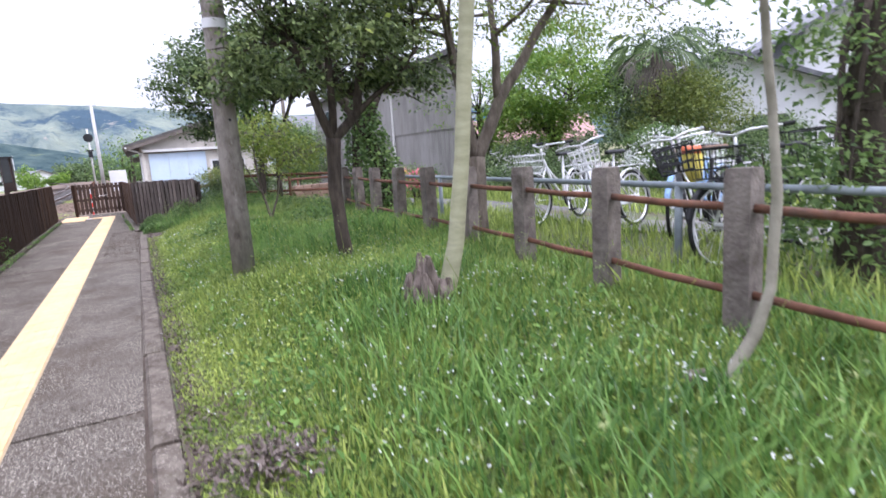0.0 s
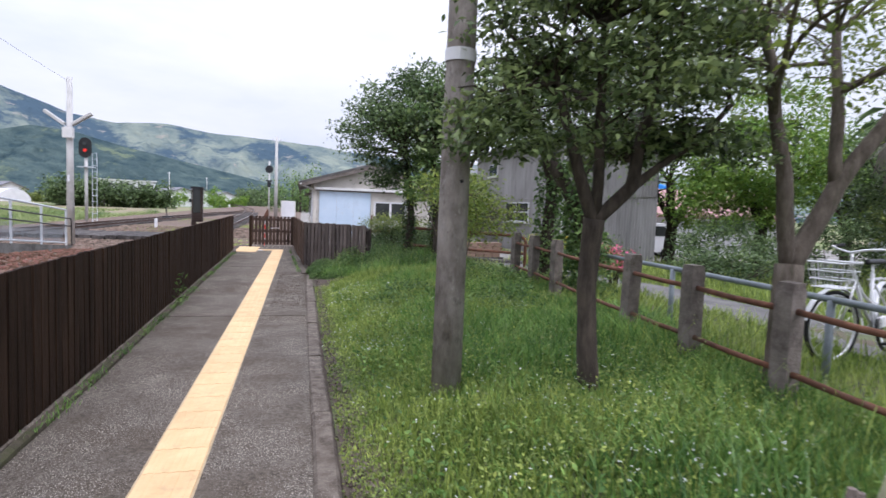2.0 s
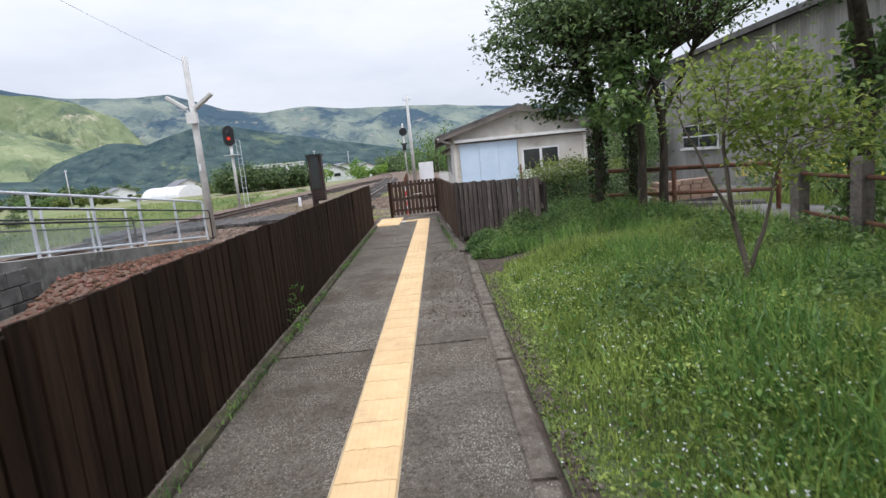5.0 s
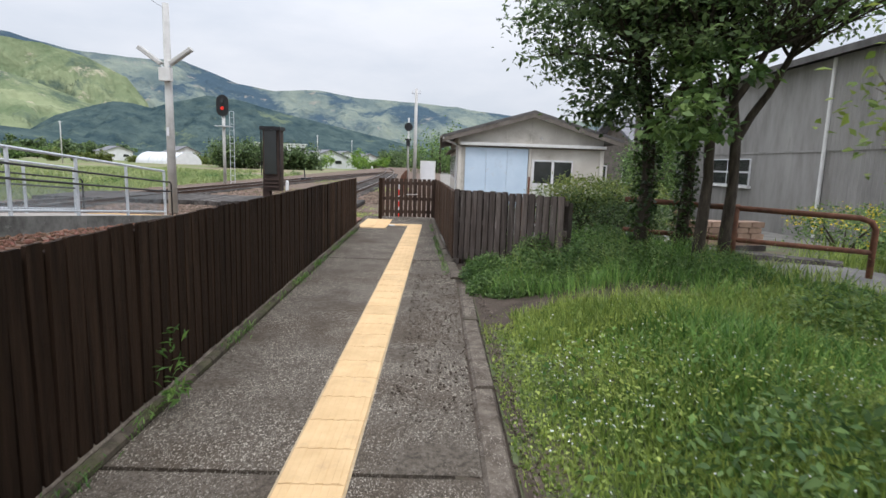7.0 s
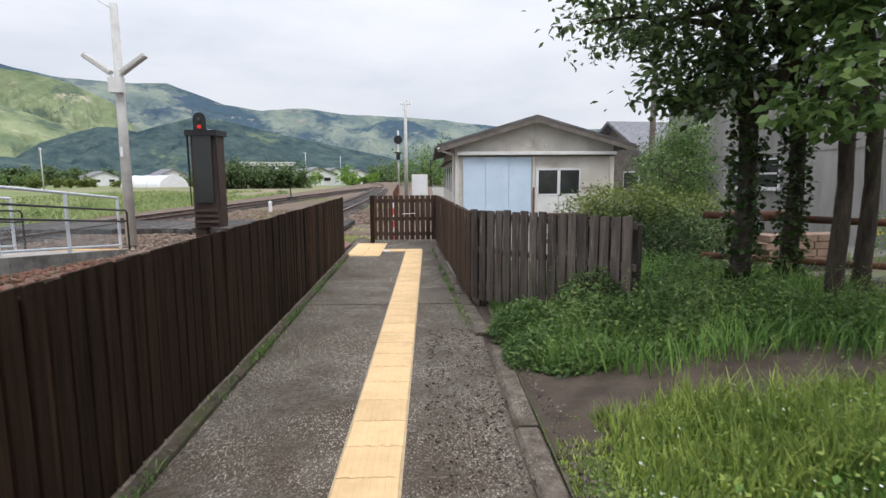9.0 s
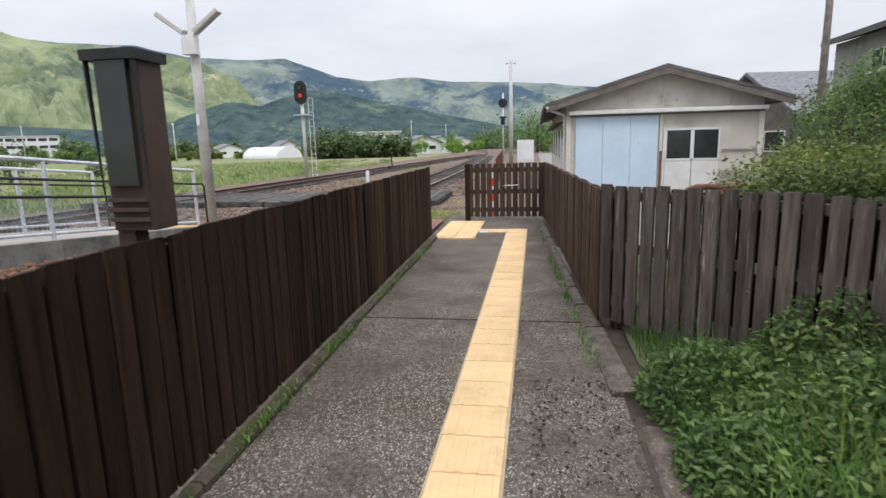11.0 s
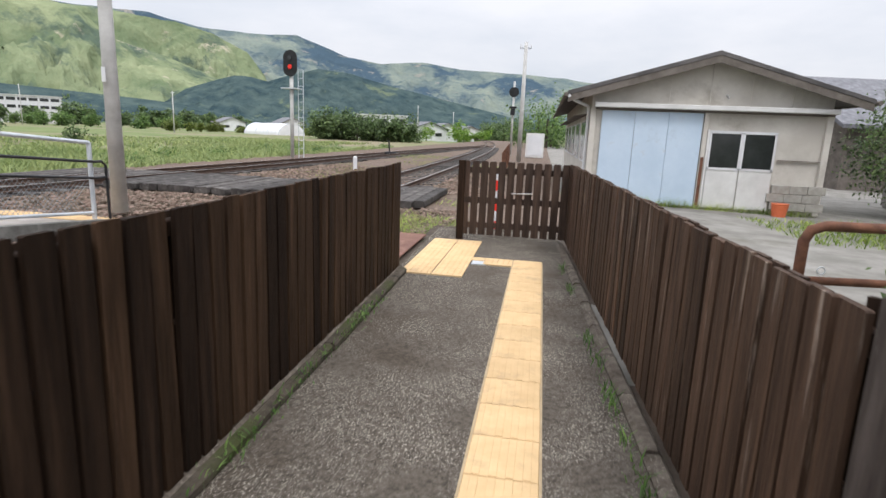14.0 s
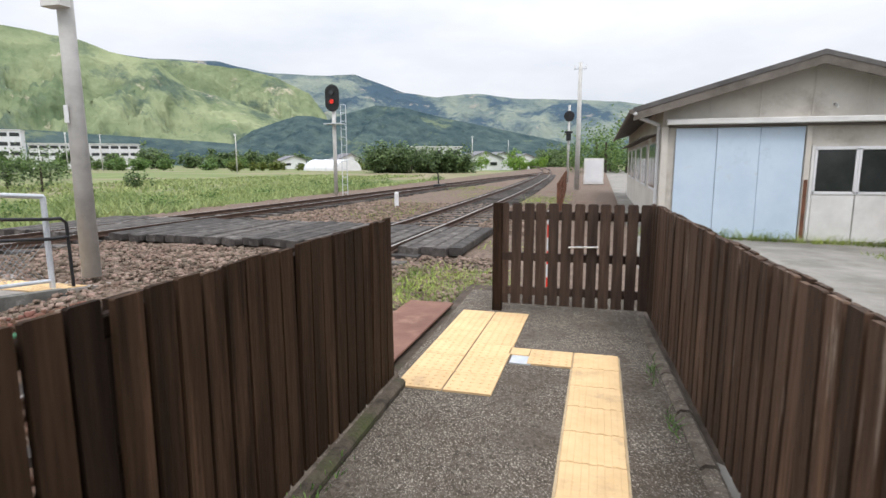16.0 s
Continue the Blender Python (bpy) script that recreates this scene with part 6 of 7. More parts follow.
shrub("rape_flowers", (5.96, 13.0, 0.1), [((0, 0, 0.45), (0.8, 0.8, 0.35), 1)], 0.07, "rape plants with small yellow flowers by the lane", M["leafmid"], 2500, petals=600, petal_m=M["yellowpetal"], psize=0.035)
shrub("dark_shrub", (8.7, 11.1, 0.07), [((0, 0, 0.45), (1.5, 1.0, 0.4), 1)], 0.08, "low dark shrub at the edge of the grass", M["leafdark"], 3500)
shrub("dark_shrub", (11.86, 6.7, -0.03), [((0, 0, 0.8), (0.9, 0.9, 0.75), 1)], 0.08, "rounded dark shrub near the house", M["leafdark"], 4500)
shrub("yellow_shrub", (13.26, 9.8, -0.08), [((0, 0, 1.5), (1.6, 1.6, 1.3), 3), ((-0.4, 0, 2.4), (0.9, 0.9, 0.7), 1)], 0.10, "tall rounded shrub with yellow-green foliage", M["leafolive"], 9000, per=30, spread=0.2)
shrub("dark_shrub", (11.5, 11.4, -0.02), [((0, 0, 0.9), (1.3, 1.1, 0.8), 2), ((-1.6, 1.4, 0.8), (1.2, 1.1, 0.7), 2)], 0.09, "dense dark shrubbery under the garden trees", M["leafdark"], 9000)
shrub("dark_shrub", (14.05, 8.1, -0.1), [((0, 0, 0.9), (1.0, 1.0, 0.9), 1)], 0.09, "rounded dark shrub beside the house", M["leafdark"], 4000)
BR = [[(0, 0, -0.2, 0.2), (0.1, 0, 1.2, 0.16), (0.0, 0.1, 2.6, 0.11)], [(0.1, 0, 1.2, 0.12), (0.7, 0.1, 2.2, 0.09), (1.1, 0.2, 3.0, 0.06)], [(0.1, 0, 1.3, 0.1), (-0.6, -0.1, 2.3, 0.07)]]
tree("garden_tree", (12.05, 14.1, -0.05), BR, [((0, 0, 3.0), (2.0, 2.0, 1.3), 3), ((-0.8, 0.3, 2.0), (1.5, 1.5, 0.9), 2), ((0.4, 0, 4.4), (1.4, 1.4, 0.9), 1)], 0.13, "leafy garden tree with bright green foliage", M["darkbark"], M["leaflight"], 17000, 34, 0.24, 30, flat=0.4)
tree("garden_tree", (14.84, 11.8, -0.12), BR, [((0, 0, 3.2), (2.0, 2.0, 1.5), 3), ((0.2, 0.3, 2.0), (1.7, 1.5, 0.9), 2)], 0.13, "dark green garden tree in front of the house", M["darkbark"], M["leafdark"], 12000, 30, 0.3, 26)
tree("garden_tree", (10.7, 16.1, -0.12), BR, [((0, 0, 2.7), (1.6, 1.6, 1.0), 3), ((0.5, 0, 3.8), (1.2, 1.2, 0.7), 1)], 0.11, "open light green tree beside the warehouse", M["darkbark"], M["leaflight"], 1700, 26, 0.2, 36)
tree("garden_tree", (19.0, 17.4, -0.38), BR, [((0, 0, 3.4), (2.2, 2.2, 1.4), 3), ((0.5, 0, 4.6), (1.6, 1.6, 0.9), 1)], 0.15, "light green tree beyond the lane", M["darkbark"], M["leaflight"], 9000, 28, 0.35, 26)
tree("roadside_tree", (4.12, 1.32, 0.2), [[(0, 0, -0.2, 0.16), (0.03, 0.02, 1.2, 0.13), (0.1, 0.0, 2.6, 0.11), (0.2, 0.0, 3.6, 0.07)]],
     [((0.0, 0.0, 0.55), (0.5, 0.45, 0.5), 3), ((0.0, 0.1, 1.7), (0.5, 0.5, 0.6), 2), ((0.3, 0.3, 2.9), (0.8, 0.8, 0.4), 1)], 0.065, "dark tree wrapped in broad climbing leaves behind the rail fence", M["darkbark"], M["leafmid"], 4600, 24, 0.14, 20)

# palm with hanging dead fronds
t = thing("palm", pose(12.8, 10.5, -0.38), "shaggy palm with drooping brown and green fronds", "palm")
g = Geo()
g.tube([(0, 0, -0.1), (0.05, 0, 2), (0, 0, 3.9)], [0.2, 0.17, 0.15], 10)
part("trunk", g, M["darkbark"], t, smooth=True)
for i in range(26):
    a = i * 2.399
    up = 0.9 - 1.6 * (i / 25)
    e = Vector((math.cos(a), math.sin(a), 0))
    g = Geo()
    L = 1.5
    mid = Vector((0, 0, 3.9)) + e * L * 0.5 + Vector((0, 0, up * 0.6))
    tip = Vector((0, 0, 3.9)) + e * L * (0.9 if up > -0.2 else 0.5) + Vector((0, 0, up - 0.5))
    side = Vector((-e.y, e.x, 0))
    for k in range(9):
        w = (k - 4) / 4
        g.add([mid, mid.lerp(tip, 0.5) + side * w * 0.3 + Vector((0, 0, 0.06 - 0.1 * abs(w))), tip + side * w * 0.5 - Vector((0, 0, 0.25 * abs(w))), mid.lerp(tip, 0.5) + side * (w * 0.3 + 0.05) + Vector((0, 0, 0.05))], [(0, 1, 2, 3)])
    g.tube([(0, 0, 3.9), mid], 0.015, 5)
    part("frond", g, M["leafdark"] if i < 16 else M["fascia"], t)

# ---- houses, van and poles on the far side ----
def house(name, m, label, w, depth, eave, ridge_, over, wall, roofm, windows=2):
    h = gable_house(name, m, label, w, depth, eave, ridge_, over, wall, roofm)
    for i in range(windows):
        x = -w / 2 + (i + 0.5) * w / windows
        g = Geo()
        g.box((x, -0.03, eave * 0.5), (w / windows * 0.45, 0.08, 1.1))
        wn = part("window", g, M["whitepaint"], h)
        g = Geo()
        g.box((x, -0.05, eave * 0.5), (w / windows * 0.4, 0.08, 0.95))
        part("pane", g, M["glassdark"], wn)
    return h


house("house", pose(21.4, 14.5, -0.42, 0, 0, -58), "white plastered house with a grey tiled gable roof", 6.2, 9, 3.6, 4.9, 0.7, M["whitewall"], M["tilegrey"])
house("house", pose(26.4, 9.5, -0.55, 0, 0, -40), "tall white house with a grey tiled roof", 9.0, 12, 5.6, 8.0, 0.8, M["whitewall"], M["tilegrey"])
house("house", pose(18.3, 33.2, -0.58, 0, 0, -125), "small house with a faded red roof", 8, 9, 2.3, 3.6, 0.6, M["whitewall"], M["tilered"])
house("house", pose(11.4, 44.1, -0.56, 0, 0, -80), "brown timber house with a grey tiled roof behind the shed", 8, 11, 3.2, 5.2, 0.7, M["fascia"], M["tilegrey"])
t = thing("blue_sheet", pose(21.1, 32.0, 2.7, 0, 20, -40), "bright blue plastic sheet over a stack behind the house", "tarpaulin")
g = Geo()
g.box((0, 0, 0.4), (1.1, 0.8, 0.8), ch=0.06)
part("sheet", g, M["bluetarp"], t)
t = thing("stacked_frame", pose(21.1, 32.0, -0.7), "timber stack under the blue sheet", "stack")
g = Geo()
g.box((0, 0, 1.7), (1.0, 0.7, 3.5))
part("stack", g, M["fascia"], t)

t = thing("van", pose(15.4, 24.7, -0.5, 0, 0, -20), "small white van parked behind the grass", "van")
g = Geo()
g.prism([(-1.65, 0.3), (1.65, 0.3), (1.68, 0.85), (1.45, 1.0), (1.05, 1.62), (-1.6, 1.65), (-1.68, 1.5)], -0.72, 0.72)
part("body", g, M["whitewall"], t)
for x0, x1 in ((-1.45, -0.75), (-0.65, 0.1), (0.2, 0.95)):
    g = Geo()
    g.prism([(x0, 1.05), (x1 + (0.15 if x1 > 0.5 else 0), 1.05), (x1, 1.5), (x0, 1.5)], -0.735, -0.72)
    part("side_window", g, M["glassdark"], t)
for x in (-1.1, 1.1):
    for yy in (-0.66, 0.66):
        g = Geo()
        g.tube([(x, yy - 0.09, 0.28), (x, yy + 0.09, 0.28)], 0.28, 16)
        w = part("tyre", g, M["rubber"], t)
        g = Geo()
        g.tube([(x, yy - 0.1, 0.28), (x, yy + 0.1, 0.28)], 0.16, 12)
        part("rim", g, M["silver"], w)
utility_pole(6.2, 25.2, -0.3, 6.1, 0.10, "slim grey-brown utility pole beside the shed", False, M["post"])
tree("yard_tree", (6.16, 23.3, -0.26), [[(0, 0, -0.1, 0.06), (0, 0, 0.8, 0.05), (0.1, 0, 2.0, 0.03)]], [((0, 0, 1.7), (0.95, 0.95, 0.85), 3), ((0.2, 0, 2.7), (0.55, 0.55, 0.5), 1), ((0, 0, 0.8), (0.8, 0.8, 0.5), 1)], 0.09, "light green young tree in the yard", M["bark"], M["leafmid"], 8000, 22, 0.2, 20)
tree("yard_tree", (8.24, 29.0, -0.36), [[(0, 0, -0.1, 0.08), (0, 0, 1.0, 0.06), (0.1, 0, 2.4, 0.03)]], [((0, 0, 1.6), (1.3, 1.3, 1.1), 3), ((0.2, 0, 2.7), (0.9, 0.9, 0.6), 1)], 0.11, "dark green tree beside the shed", M["bark"], M["leafdark"], 5000, 24, 0.22, 20)

# ---- pipe barriers ----
t = thing("pipe_barrier", pose(0, 0, 0), "rusty bent-pipe barrier at the edge of the yard", "barrier")
g = Geo()
g.tube([(1.42, 17.8, -0.2), (1.42, 17.8, 0.57), (1.46, 17.8, 0.66), (1.56, 17.8, 0.70), (6.3, 18.6, 0.66)], 0.042, 10)
part("top_pipe", g, M["rust"], t, smooth=True)
g = Geo()
g.tube([(1.42, 17.8, 0.25), (6.3, 18.6, 0.2)], 0.034, 10)
part("lower_pipe", g, M["rust"], t, smooth=True)
for px in (3.0, 4.8):
    g = Geo()
    g.tube([(px, 17.77 + (px - 1.15) * 0.161, -0.3), (px, 17.77 + (px - 1.15) * 0.161, 0.68)], 0.036, 10)
    part("post", g, M["rust"], t, smooth=True)
g = Geo()
g.tube([(1.58 + 0.03 * math.cos(a), 17.79, 0.34 + 0.03 * math.sin(a)) for a in [i * 0.628 for i in range(10)]], 0.006, 5, closed=True)
part("chain_ring", g, M["galv"], t)
t = thing("pipe_barrier", pose(0, 0, 0), "rusty pipe barrier with a curved end beside the lane", "barrier")
g = Geo()
g.tube([(2.1, 13.5, 1.0), (4.45, 12.62, 0.92), (4.56, 12.58, 0.88), (4.6, 12.56, 0.8), (4.6, 12.56, 0.05)], 0.034, 10)
part("top_pipe", g, M["rust"], t, smooth=True)
g = Geo()
g.tube([(2.1, 13.5, 0.62), (4.6, 12.56, 0.54)], 0.03, 10)
part("lower_pipe", g, M["rust"], t, smooth=True)
g = Geo()
g.tube([(3.29, 13.05, 0.0), (3.29, 13.05, 0.96)], 0.034, 10)
part("post", g, M["rust"], t, smooth=True)
t = thing("brick_stack", pose(4.56, 15.8, 0.1, 0, 0, 10), "low stack of orange bricks on a pallet", "brick stack")
for k in range(4):
    for i in range(5):
        g = Geo()
        g.box((-0.5 + i * 0.25 + 0.05 * (k % 2), 0, 0.12 + k * 0.1), (0.23, 0.3, 0.09), ch=0.008)
        part("brick", g, M["claybrick"], t)
g = Geo()
g.box((0, 0, 0.03), (1.4, 0.4, 0.09))
part("pallet", g, M["sleeper"], t)
# rusty trackside fence and striped post
t = thing("trackside_fence", pose(0, 0, -0.1), "rusty rail fence running along the track", "fence")
for i in range(12):
    k = i / 11
    x, y = -1.75 - 0.75 * k, 29 + 16 * k
    g = Geo()
    g.box((x, y, 0.45), (0.08, 0.08, 0.95))
    part("post", g, M["rust"], t)
for z in (0.5, 0.85):
    g = Geo()
    g.tube([(-1.75, 29, z), (-2.5, 45, z)], 0.03, 6)
    part("rail", g, M["rust"], t)
t = thing("marker_pole", pose(-1.3, 21.2, -0.1), "red and white striped marker pole behind the gate", "marker pole")
for i in range(6):
    g = Geo()
    g.tube([(0, 0, i * 0.15), (0, 0, i * 0.15 + 0.15)], 0.022, 8)
    part("stripe", g, M["redled"] if i % 2 == 0 else M["whitewall"], t)
t = thing("green_frame", pose(-5.05, 17.2, -0.05), "green painted steel frame lying beside the track", "steel frame")
for x in (0, 0.28):
    g = Geo()
    g.box((x, 1.2, 0.05), (0.07, 2.5, 0.09), ch=0.008)
    part("beam", g, M["green"], t)
for i in range(5):
    g = Geo()
    g.box((0.14, 0.1 + i * 0.55, 0.05), (0.24, 0.06, 0.07))
    part("rung", g, M["green"], t)
t = thing("point_lever", pose(-9.3, 45.0, -0.12), "small black point lever beside the rails", "point lever")
g = Geo()
g.box((0, 0, 0.1), (0.7, 0.3, 0.2), ch=0.03)
part("base", g, M["black"], t)
g = Geo()
g.tube([(-0.1, 0, 0.2), (-0.15, 0, 0.85)], 0.04, 8)
part("lever", g, M["black"], t)

# ---- meadow growth and distance ----
def far_grass(name, n, x0, x1, y0, y1, h, w, material, label):
    p = np.stack([rng.uniform(x0, x1, n), rng.uniform(y0, y1, n)], 1)
    v, f = blades(p, (yard_z if name == "yard_weeds" else wide_z)(p[:, 0], p[:, 1]) - 0.03, h * (0.35 + 0.9 * patchy(p[:, 0], p[:, 1], 0.35)), w, 1.1)
    return tagged(new(name, np_mesh(name, v, f, material)), label, "grass", kind="stuff")


far_grass("meadow_grass", 26000, -24, -12.9, 14, 60, 0.36, 0.045, M["meadowgrass"], "tall green meadow grass beyond the tracks")
far_grass("meadow_grass", 16000, -45, -24, 14, 90, 0.3, 0.09, M["meadowgrass"], "tall green meadow grass farther out")
far_grass("track_weeds", 5000, -9.2, -5.6, 27, 50, 0.16, 0.02, M["leafyellow"], "pale weeds between the tracks")
far_grass("track_weeds", 2600, -3.1, -1.75, 20.1, 22.2, 0.2, 0.012, M["grass"], "weeds in the ballast by the steel plate")
far_grass("track_weeds", 5200, -3.7, -1.9, 24, 45, 0.15, 0.02, M["grass"], "weeds beside the near rail")
far_grass("yard_weeds", 900, -0.1, 5.6, 27.15, 27.4, 0.22, 0.012, M["grass"], "weeds along the foot of the shed")
far_grass("yard_weeds", 2600, 3.6, 9, 22.5, 26, 0.14, 0.02, M["grass"], "weeds at the edge of the yard")


def polar(az, r):
    a = radians(az)
    return -0.8 - math.sin(a) * r, 15 + math.cos(a) * r


def woods(name, az0, az1, r0, r1, n, h, leaf, leafm, label, per=30):
    """Far trees: crowns of many clumps standing along a band, with short trunks."""
    cs = []
    t = thing(name, pose(0, 0, 0), label, "trees", kind="stuff")
    g = Geo()
    for i in range(n):
        x, y = polar(random.uniform(az0, az1), random.uniform(r0, r1))
        z0 = float(wide_z(np.array(x), np.array(y)))
        hh = h * random.uniform(0.6, 1.15)
        g.tube([(x, y, z0 - 0.3), (x, y, z0 + hh * 0.6)], [hh * 0.035, hh * 0.02], 5)
        k = 22
        d = rng.normal(size=(k, 3)) * np.array((0.27, 0.27, 0.22)) * hh + np.array((x, y, z0 + hh * 0.46))
        cs.append(np.repeat(d, per, 0) + rng.normal(size=(k * per, 3)) * hh * 0.09)
    part("trunks", g, M["darkbark"], t)
    v, f = leaf_verts(np.concatenate(cs), leaf * 0.62, 0.2, 0.7)
    part("crowns", np_mesh("crowns", v, f, leafm), None, t)
    return t


woods("tree_row", 13.2, 17.4, 104, 112, 22, 4.7, 0.8, M["leafdark"], "row of dark evergreens beyond the meadow")
woods("tree_row", 17.2, 22.3, 104, 112, 20, 5.5, 0.8, M["leafdark"], "dark rounded trees beyond the meadow")
woods("far_trees", 5.5, 12, 150, 190, 14, 4.2, 0.8, M["leaflight"], "light green trees between far houses")
woods("far_trees", -3.5, 1.2, 75, 95, 8, 6.2, 0.6, M["leafmid"], "green trees beyond the shed")
woods("far_trees", 2, 6, 190, 260, 14, 8, 1.2, M["leafdark"], "dark trees along the line in the distance")
woods("far_trees", 22, 36, 150, 180, 22, 2.8, 0.7, M["leafolive"], "low bushes along the far road")
woods("far_trees", 34, 62, 200, 250, 34, 4.2, 1.1, M["leafmid"], "mixed trees before the far buildings")
woods("far_trees", 28, 62, 300, 420, 70, 9, 2.2, M["leafdark"], "dark woods at the foot of the mountain")
woods("far_bushes", 40, 54, 40, 62, 4, 2.4, 0.3, M["leafdark"], "round bushes in the meadow")

t = thing("greenhouse", pose(*polar(25.4, 150), -1.1, 0, 0, 62), "long white plastic greenhouse with a rounded roof", "greenhouse")
g = Geo()
g.prism([(4.0 * math.cos(math.pi * i / 12), 2.9 * math.sin(math.pi * i / 12)) for i in range(13)], -2, 13)
part("cover", g, M["whitewall"], t)
for k in range(4):
    g = Geo()
    g.tube([(4.03 * math.cos(math.pi * i / 12), -1.9 + k * 4.9, 2.93 * math.sin(math.pi * i / 12)) for i in range(13)], 0.08, 5)
    part("hoop", g, M["galv"], t)


def block(name, az, r, w, d, h, storeys, label, yaw, wall=None):
    x, y = polar(az, r)
    z0 = float(wide_z(np.array(x), np.array(y)))
    z0 += 5.0 if r > 300 else 0.0
    b = thing(name, pose(x, y, z0, 0, 0, yaw), label, "building")
    g = Geo()
    g.box((0, 0, h / 2 - 3), (w, d, h + 6))
    part("wall", g, wall or M["whitewall"], b)
    for s in range(storeys):
        n = max(3, int(w / 4))
        for i in range(n):
            g = Geo()
            g.box((-w / 2 + (i + 0.5) * w / n, -d / 2 - 0.02, (s + 0.55) * h / storeys), (w / n * 0.8, 0.1, h / storeys * 0.4))
            part("window", g, M["glassdark"], b)
    g = Geo()
    g.box((0, 0, h + 0.15), (w + 0.8, d + 0.8, 0.3))
    part("roof", g, M["whitepaint"], b)
    return b


block("school_building", 47.5, 320, 44, 12, 6.5, 2, "long white two-storey building at the edge of the fields", 40)
block("hotel_building", 53.0, 340, 14, 14, 13, 3, "pale stepped building with rows of windows", 45)
block("far_building", 16.2, 175, 15, 10, 6.6, 2, "white flat building behind the dark trees", 15)
for az, r, w in ((9.5, 170, 9), (11.3, 160, 10), (12.4, 185, 9), (7.2, 200, 9), (24.8, 190, 8), (30.2, 240, 10), (57, 130, 10)):
    x, y = polar(az, r)
    house("house", pose(x, y, float(wide_z(np.array(x), np.array(y))), 0, 0, az + 20), "far white house with a grey roof", w, 9, 3.4, 5.2, 0.6, M["whitewall"], M["tilegrey"])
t = thing("relay_cabinet", pose(-1.2, 52.0, -0.1), "pale metal cabinet beside the line", "cabinet")
g = Geo()
g.box((0, 0, 0.8), (1.2, 0.7, 1.6), ch=0.03)
part("case", g, M["whitepaint"], t)
g = Geo()
g.box((0, -0.36, 0.8), (1.0, 0.02, 1.35))
part("door", g, M["whitewall"], t)
for az, r, h in ((35.5, 120, 7), (46.5, 180, 9), (49, 150, 8), (12.6, 150, 8), (9.0, 210, 9)):
    x, y = polar(az, r)
    utility_pole(x, y, -1.2, h + 1, 0.12, "far pale utility pole in the fields")


def wire(name, pts, r=0.004):
    t = thing(name, pose(0, 0, 0), "thin black overhead wire", "cable")
    g = Geo()
    a, b, sag = Vector(pts[0]), Vector(pts[1]), pts[2]
    g.tube([a.lerp(b, i / 12) - Vector((0, 0, sag * 4 * (i / 12) * (1 - i / 12))) for i in range(13)], r, 4)
    part("wire", g, M["black"], t)


wire("overhead_wire", ((-6.79, 20.3, 4.72), (-9.5, 8.0, 7.4), 0.15))

t = thing("dark_kerb_beam", pose(0, 0, 0), "dark timber edging beam beside the lane", "edging beam")
g = Geo()
g.tube([(3.2, 14.25, 0.26), (4.9, 13.4, 0.22)], 0.09, 8)
part("beam", g, M["sleeper"], t)

tt = tree("ivy_clad_tree", (3.96, 10.1, 0.15), [[(0, 0, -0.2, 0.13), (0.0, 0.02, 0.8, 0.11), (0.05, 0.0, 1.7, 0.10), (-0.1, 0.05, 2.6, 0.07)], [(0.05, 0.0, 1.6, 0.08), (0.4, -0.1, 2.2, 0.06), (0.9, -0.2, 2.9, 0.04)], [(0.05, 0.0, 1.7, 0.06), (-0.3, -0.3, 2.3, 0.05), (-0.7, -0.5, 2.8, 0.03)]],
          [((0.1, 0, 3.1), (1.5, 1.4, 0.6), 3), ((0.2, 0, 3.8), (1.3, 1.3, 0.6), 2)], 0.075, "dark tree with thick ivy on its trunk beside the lane", M["darkbark"], M["leafdark"], 5200, 34, 0.17, 44)
n = 1700
a, z = rng.uniform(0, 6.28, n), rng.uniform(0.0, 2.2, n)
r = 0.13 + rng.uniform(0, 0.17, n) * (1 - 0.25 * z)
v, f = leaf_verts(np.stack([np.cos(a) * r, np.sin(a) * r, z], 1), 0.07, 0.4, 0.8)
part("ivy", np_mesh("ivy", v, f, M["leafmid"]), None, tt, "fresh green ivy leaves")

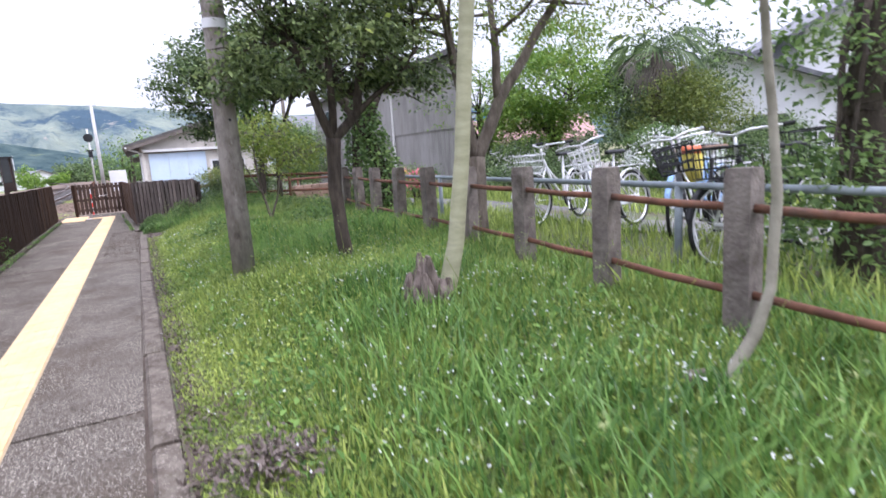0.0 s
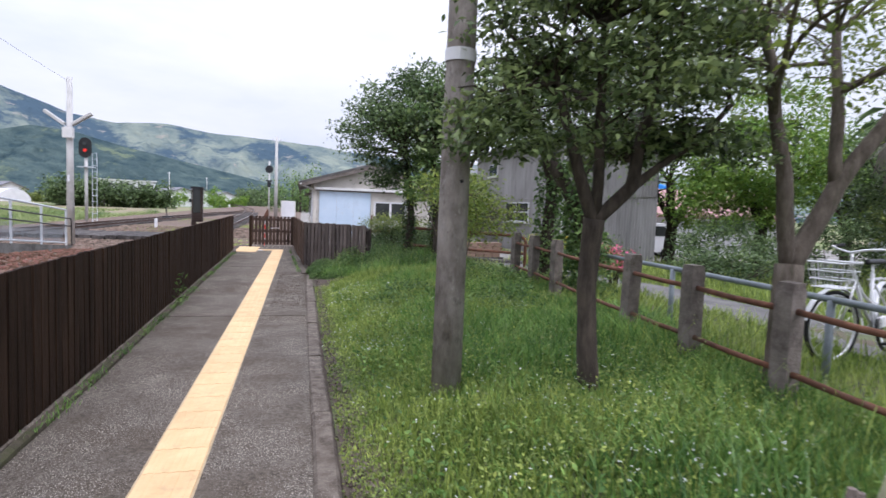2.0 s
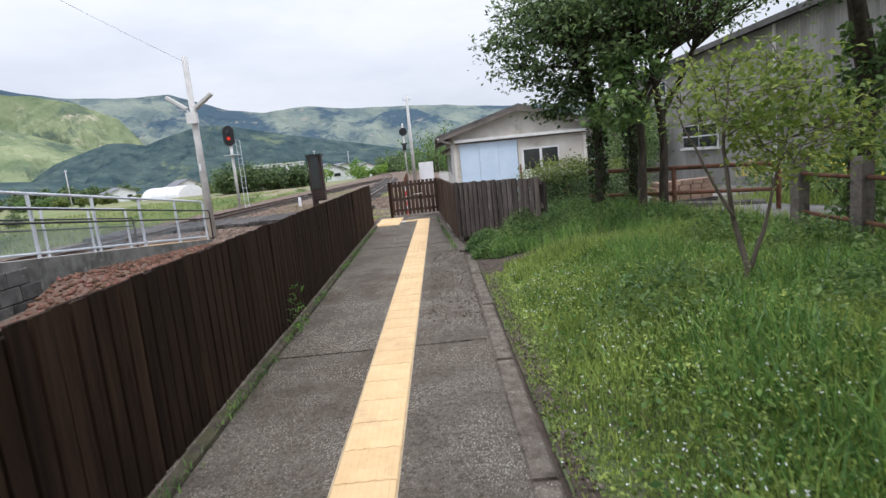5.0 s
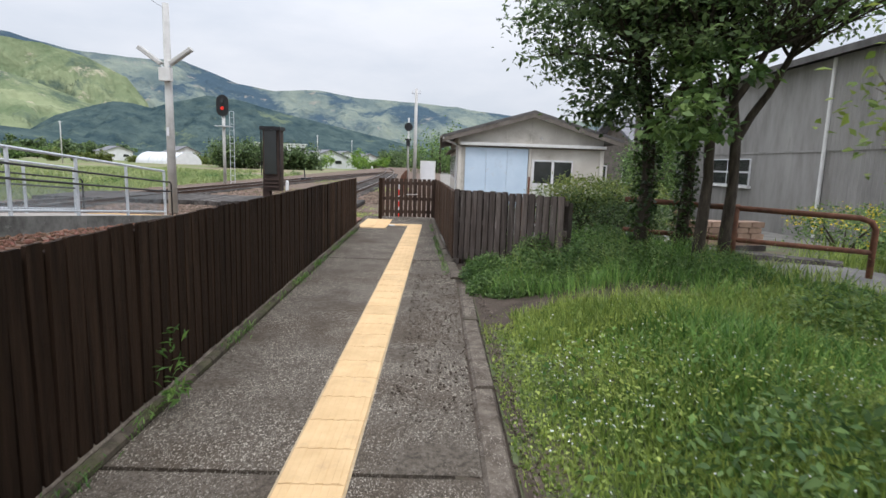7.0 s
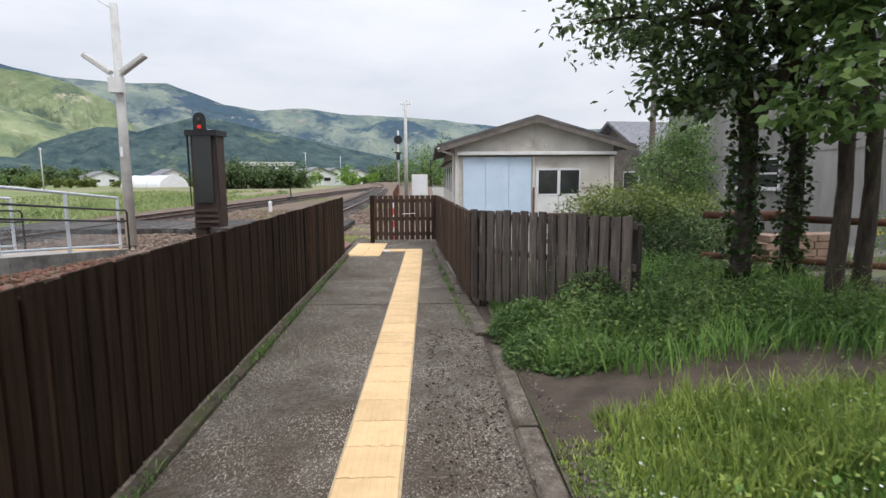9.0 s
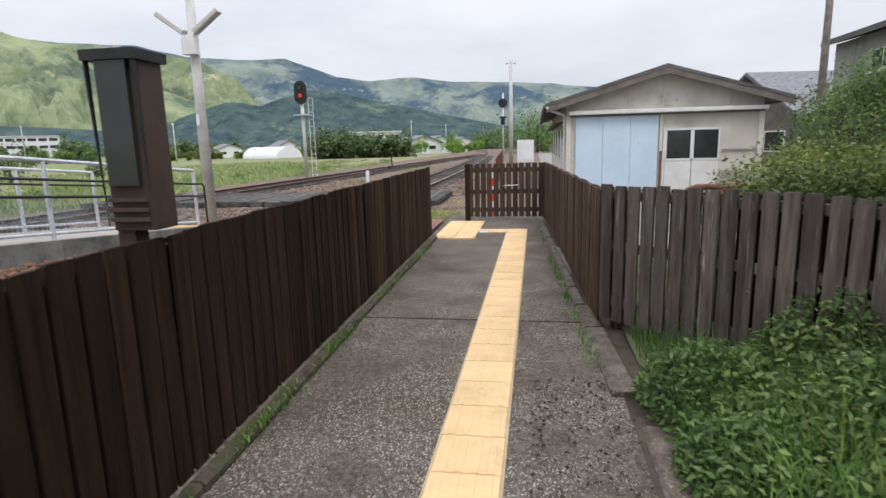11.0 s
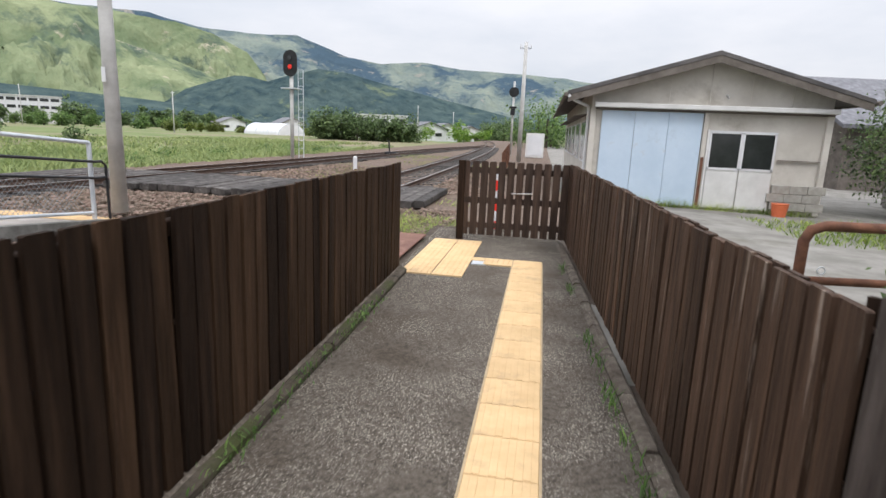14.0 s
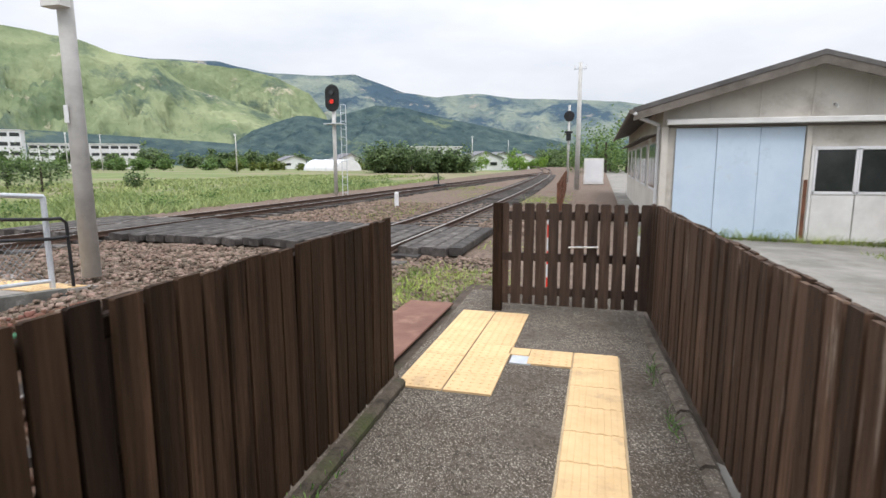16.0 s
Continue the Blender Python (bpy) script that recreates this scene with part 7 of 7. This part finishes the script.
tt = tree("ivy_clad_tree", (3.87, 8.55, 0.18), [[(0.05, 0, -0.2, 0.13), (0.0, 0.0, 0.7, 0.11), (-0.25, 0.05, 1.5, 0.10), (-0.75, 0.1, 2.3, 0.08), (-1.1, 0.15, 3.0, 0.05)], [(-0.25, 0.05, 1.5, 0.07), (0.1, 0.0, 2.3, 0.05), (0.5, -0.1, 3.0, 0.03)]],
          [((-0.5, 0.1, 3.0), (1.3, 1.2, 0.5), 3), ((0.5, 0.0, 3.1), (1.1, 1.1, 0.6), 3), ((0.75, -0.25, 2.2), (0.55, 0.5, 0.35), 1)], 0.075, "leaning dark tree thickly coated in ivy beside the pipe fence", M["darkbark"], M["leafdark"], 2800, 34, 0.16, 34)
n = 2600
a, z = rng.uniform(0, 6.28, n), 2.0 * rng.uniform(0, 1, n) ** 1.15
r = 0.12 + rng.uniform(0, 0.36, n) * (1 - 0.38 * z)
v, f = leaf_verts(np.stack([np.cos(a) * r - 0.08 * z * z, np.sin(a) * r, z], 1), 0.075, 0.4, 0.8)
part("ivy", np_mesh("ivy", v, f, M["leafmid"]), None, tt, "fresh green ivy leaves")

t = thing("leafy_branch", pose(2.55, 12.35, 0.2), "low spray of bright green new leaves hanging from the tree", "branch")
g = Geo()
g.tube([(0.0, 0.0, 1.75), (-0.2, -0.3, 1.95), (-0.5, -0.6, 1.75)], [0.022, 0.014, 0.006], 6)
part("branch", g, M["darkbark"], t)
c, cl = leaf_cloud([((-0.45, -0.5, 1.65), (0.35, 0.35, 0.3), 3), ((-0.2, -0.4, 2.15), (0.45, 0.4, 0.25), 2)], 0.1, 14, 0.08, 900)
v, f = leaf_verts(c, 0.10, 0.5, 0.55)
part("foliage", np_mesh("foliage", v, f, M["leafmid"]), None, t)
p = np.stack([0.17 + np.abs(rng.normal(0, 0.05, 1500)), rng.uniform(-1, 12.3, 1500)], 1)
v, f = leaf_verts(np.concatenate([p, (ground_z(p[:, 0], p[:, 1]) + 0.03)[:, None]], 1), 0.025, 0.0, 0.5)
tagged(new("leaf_litter", np_mesh("leaf_litter", v, f, M["stump"])), "brown dead leaves and litter along the kerb", "litter", kind="stuff")

for i in range(14):
    x, y = random.uniform(-21, -13.5), random.uniform(20, 60)
    c = np.array((0, 0, 0.3)) + rng.normal(size=(260, 3)) * np.array((0.28, 0.28, 0.17))
    v, f = leaf_verts(c, 0.14, 0.1, 0.45)
    t = thing("meadow_bush", pose(x, y, float(wide_z(np.array(x), np.array(y))) - 0.05), "low green bush among the meadow grass", "bush", "meadow bushes")
    part("foliage", np_mesh("foliage", v, f, M["leafmid"]), None, t)
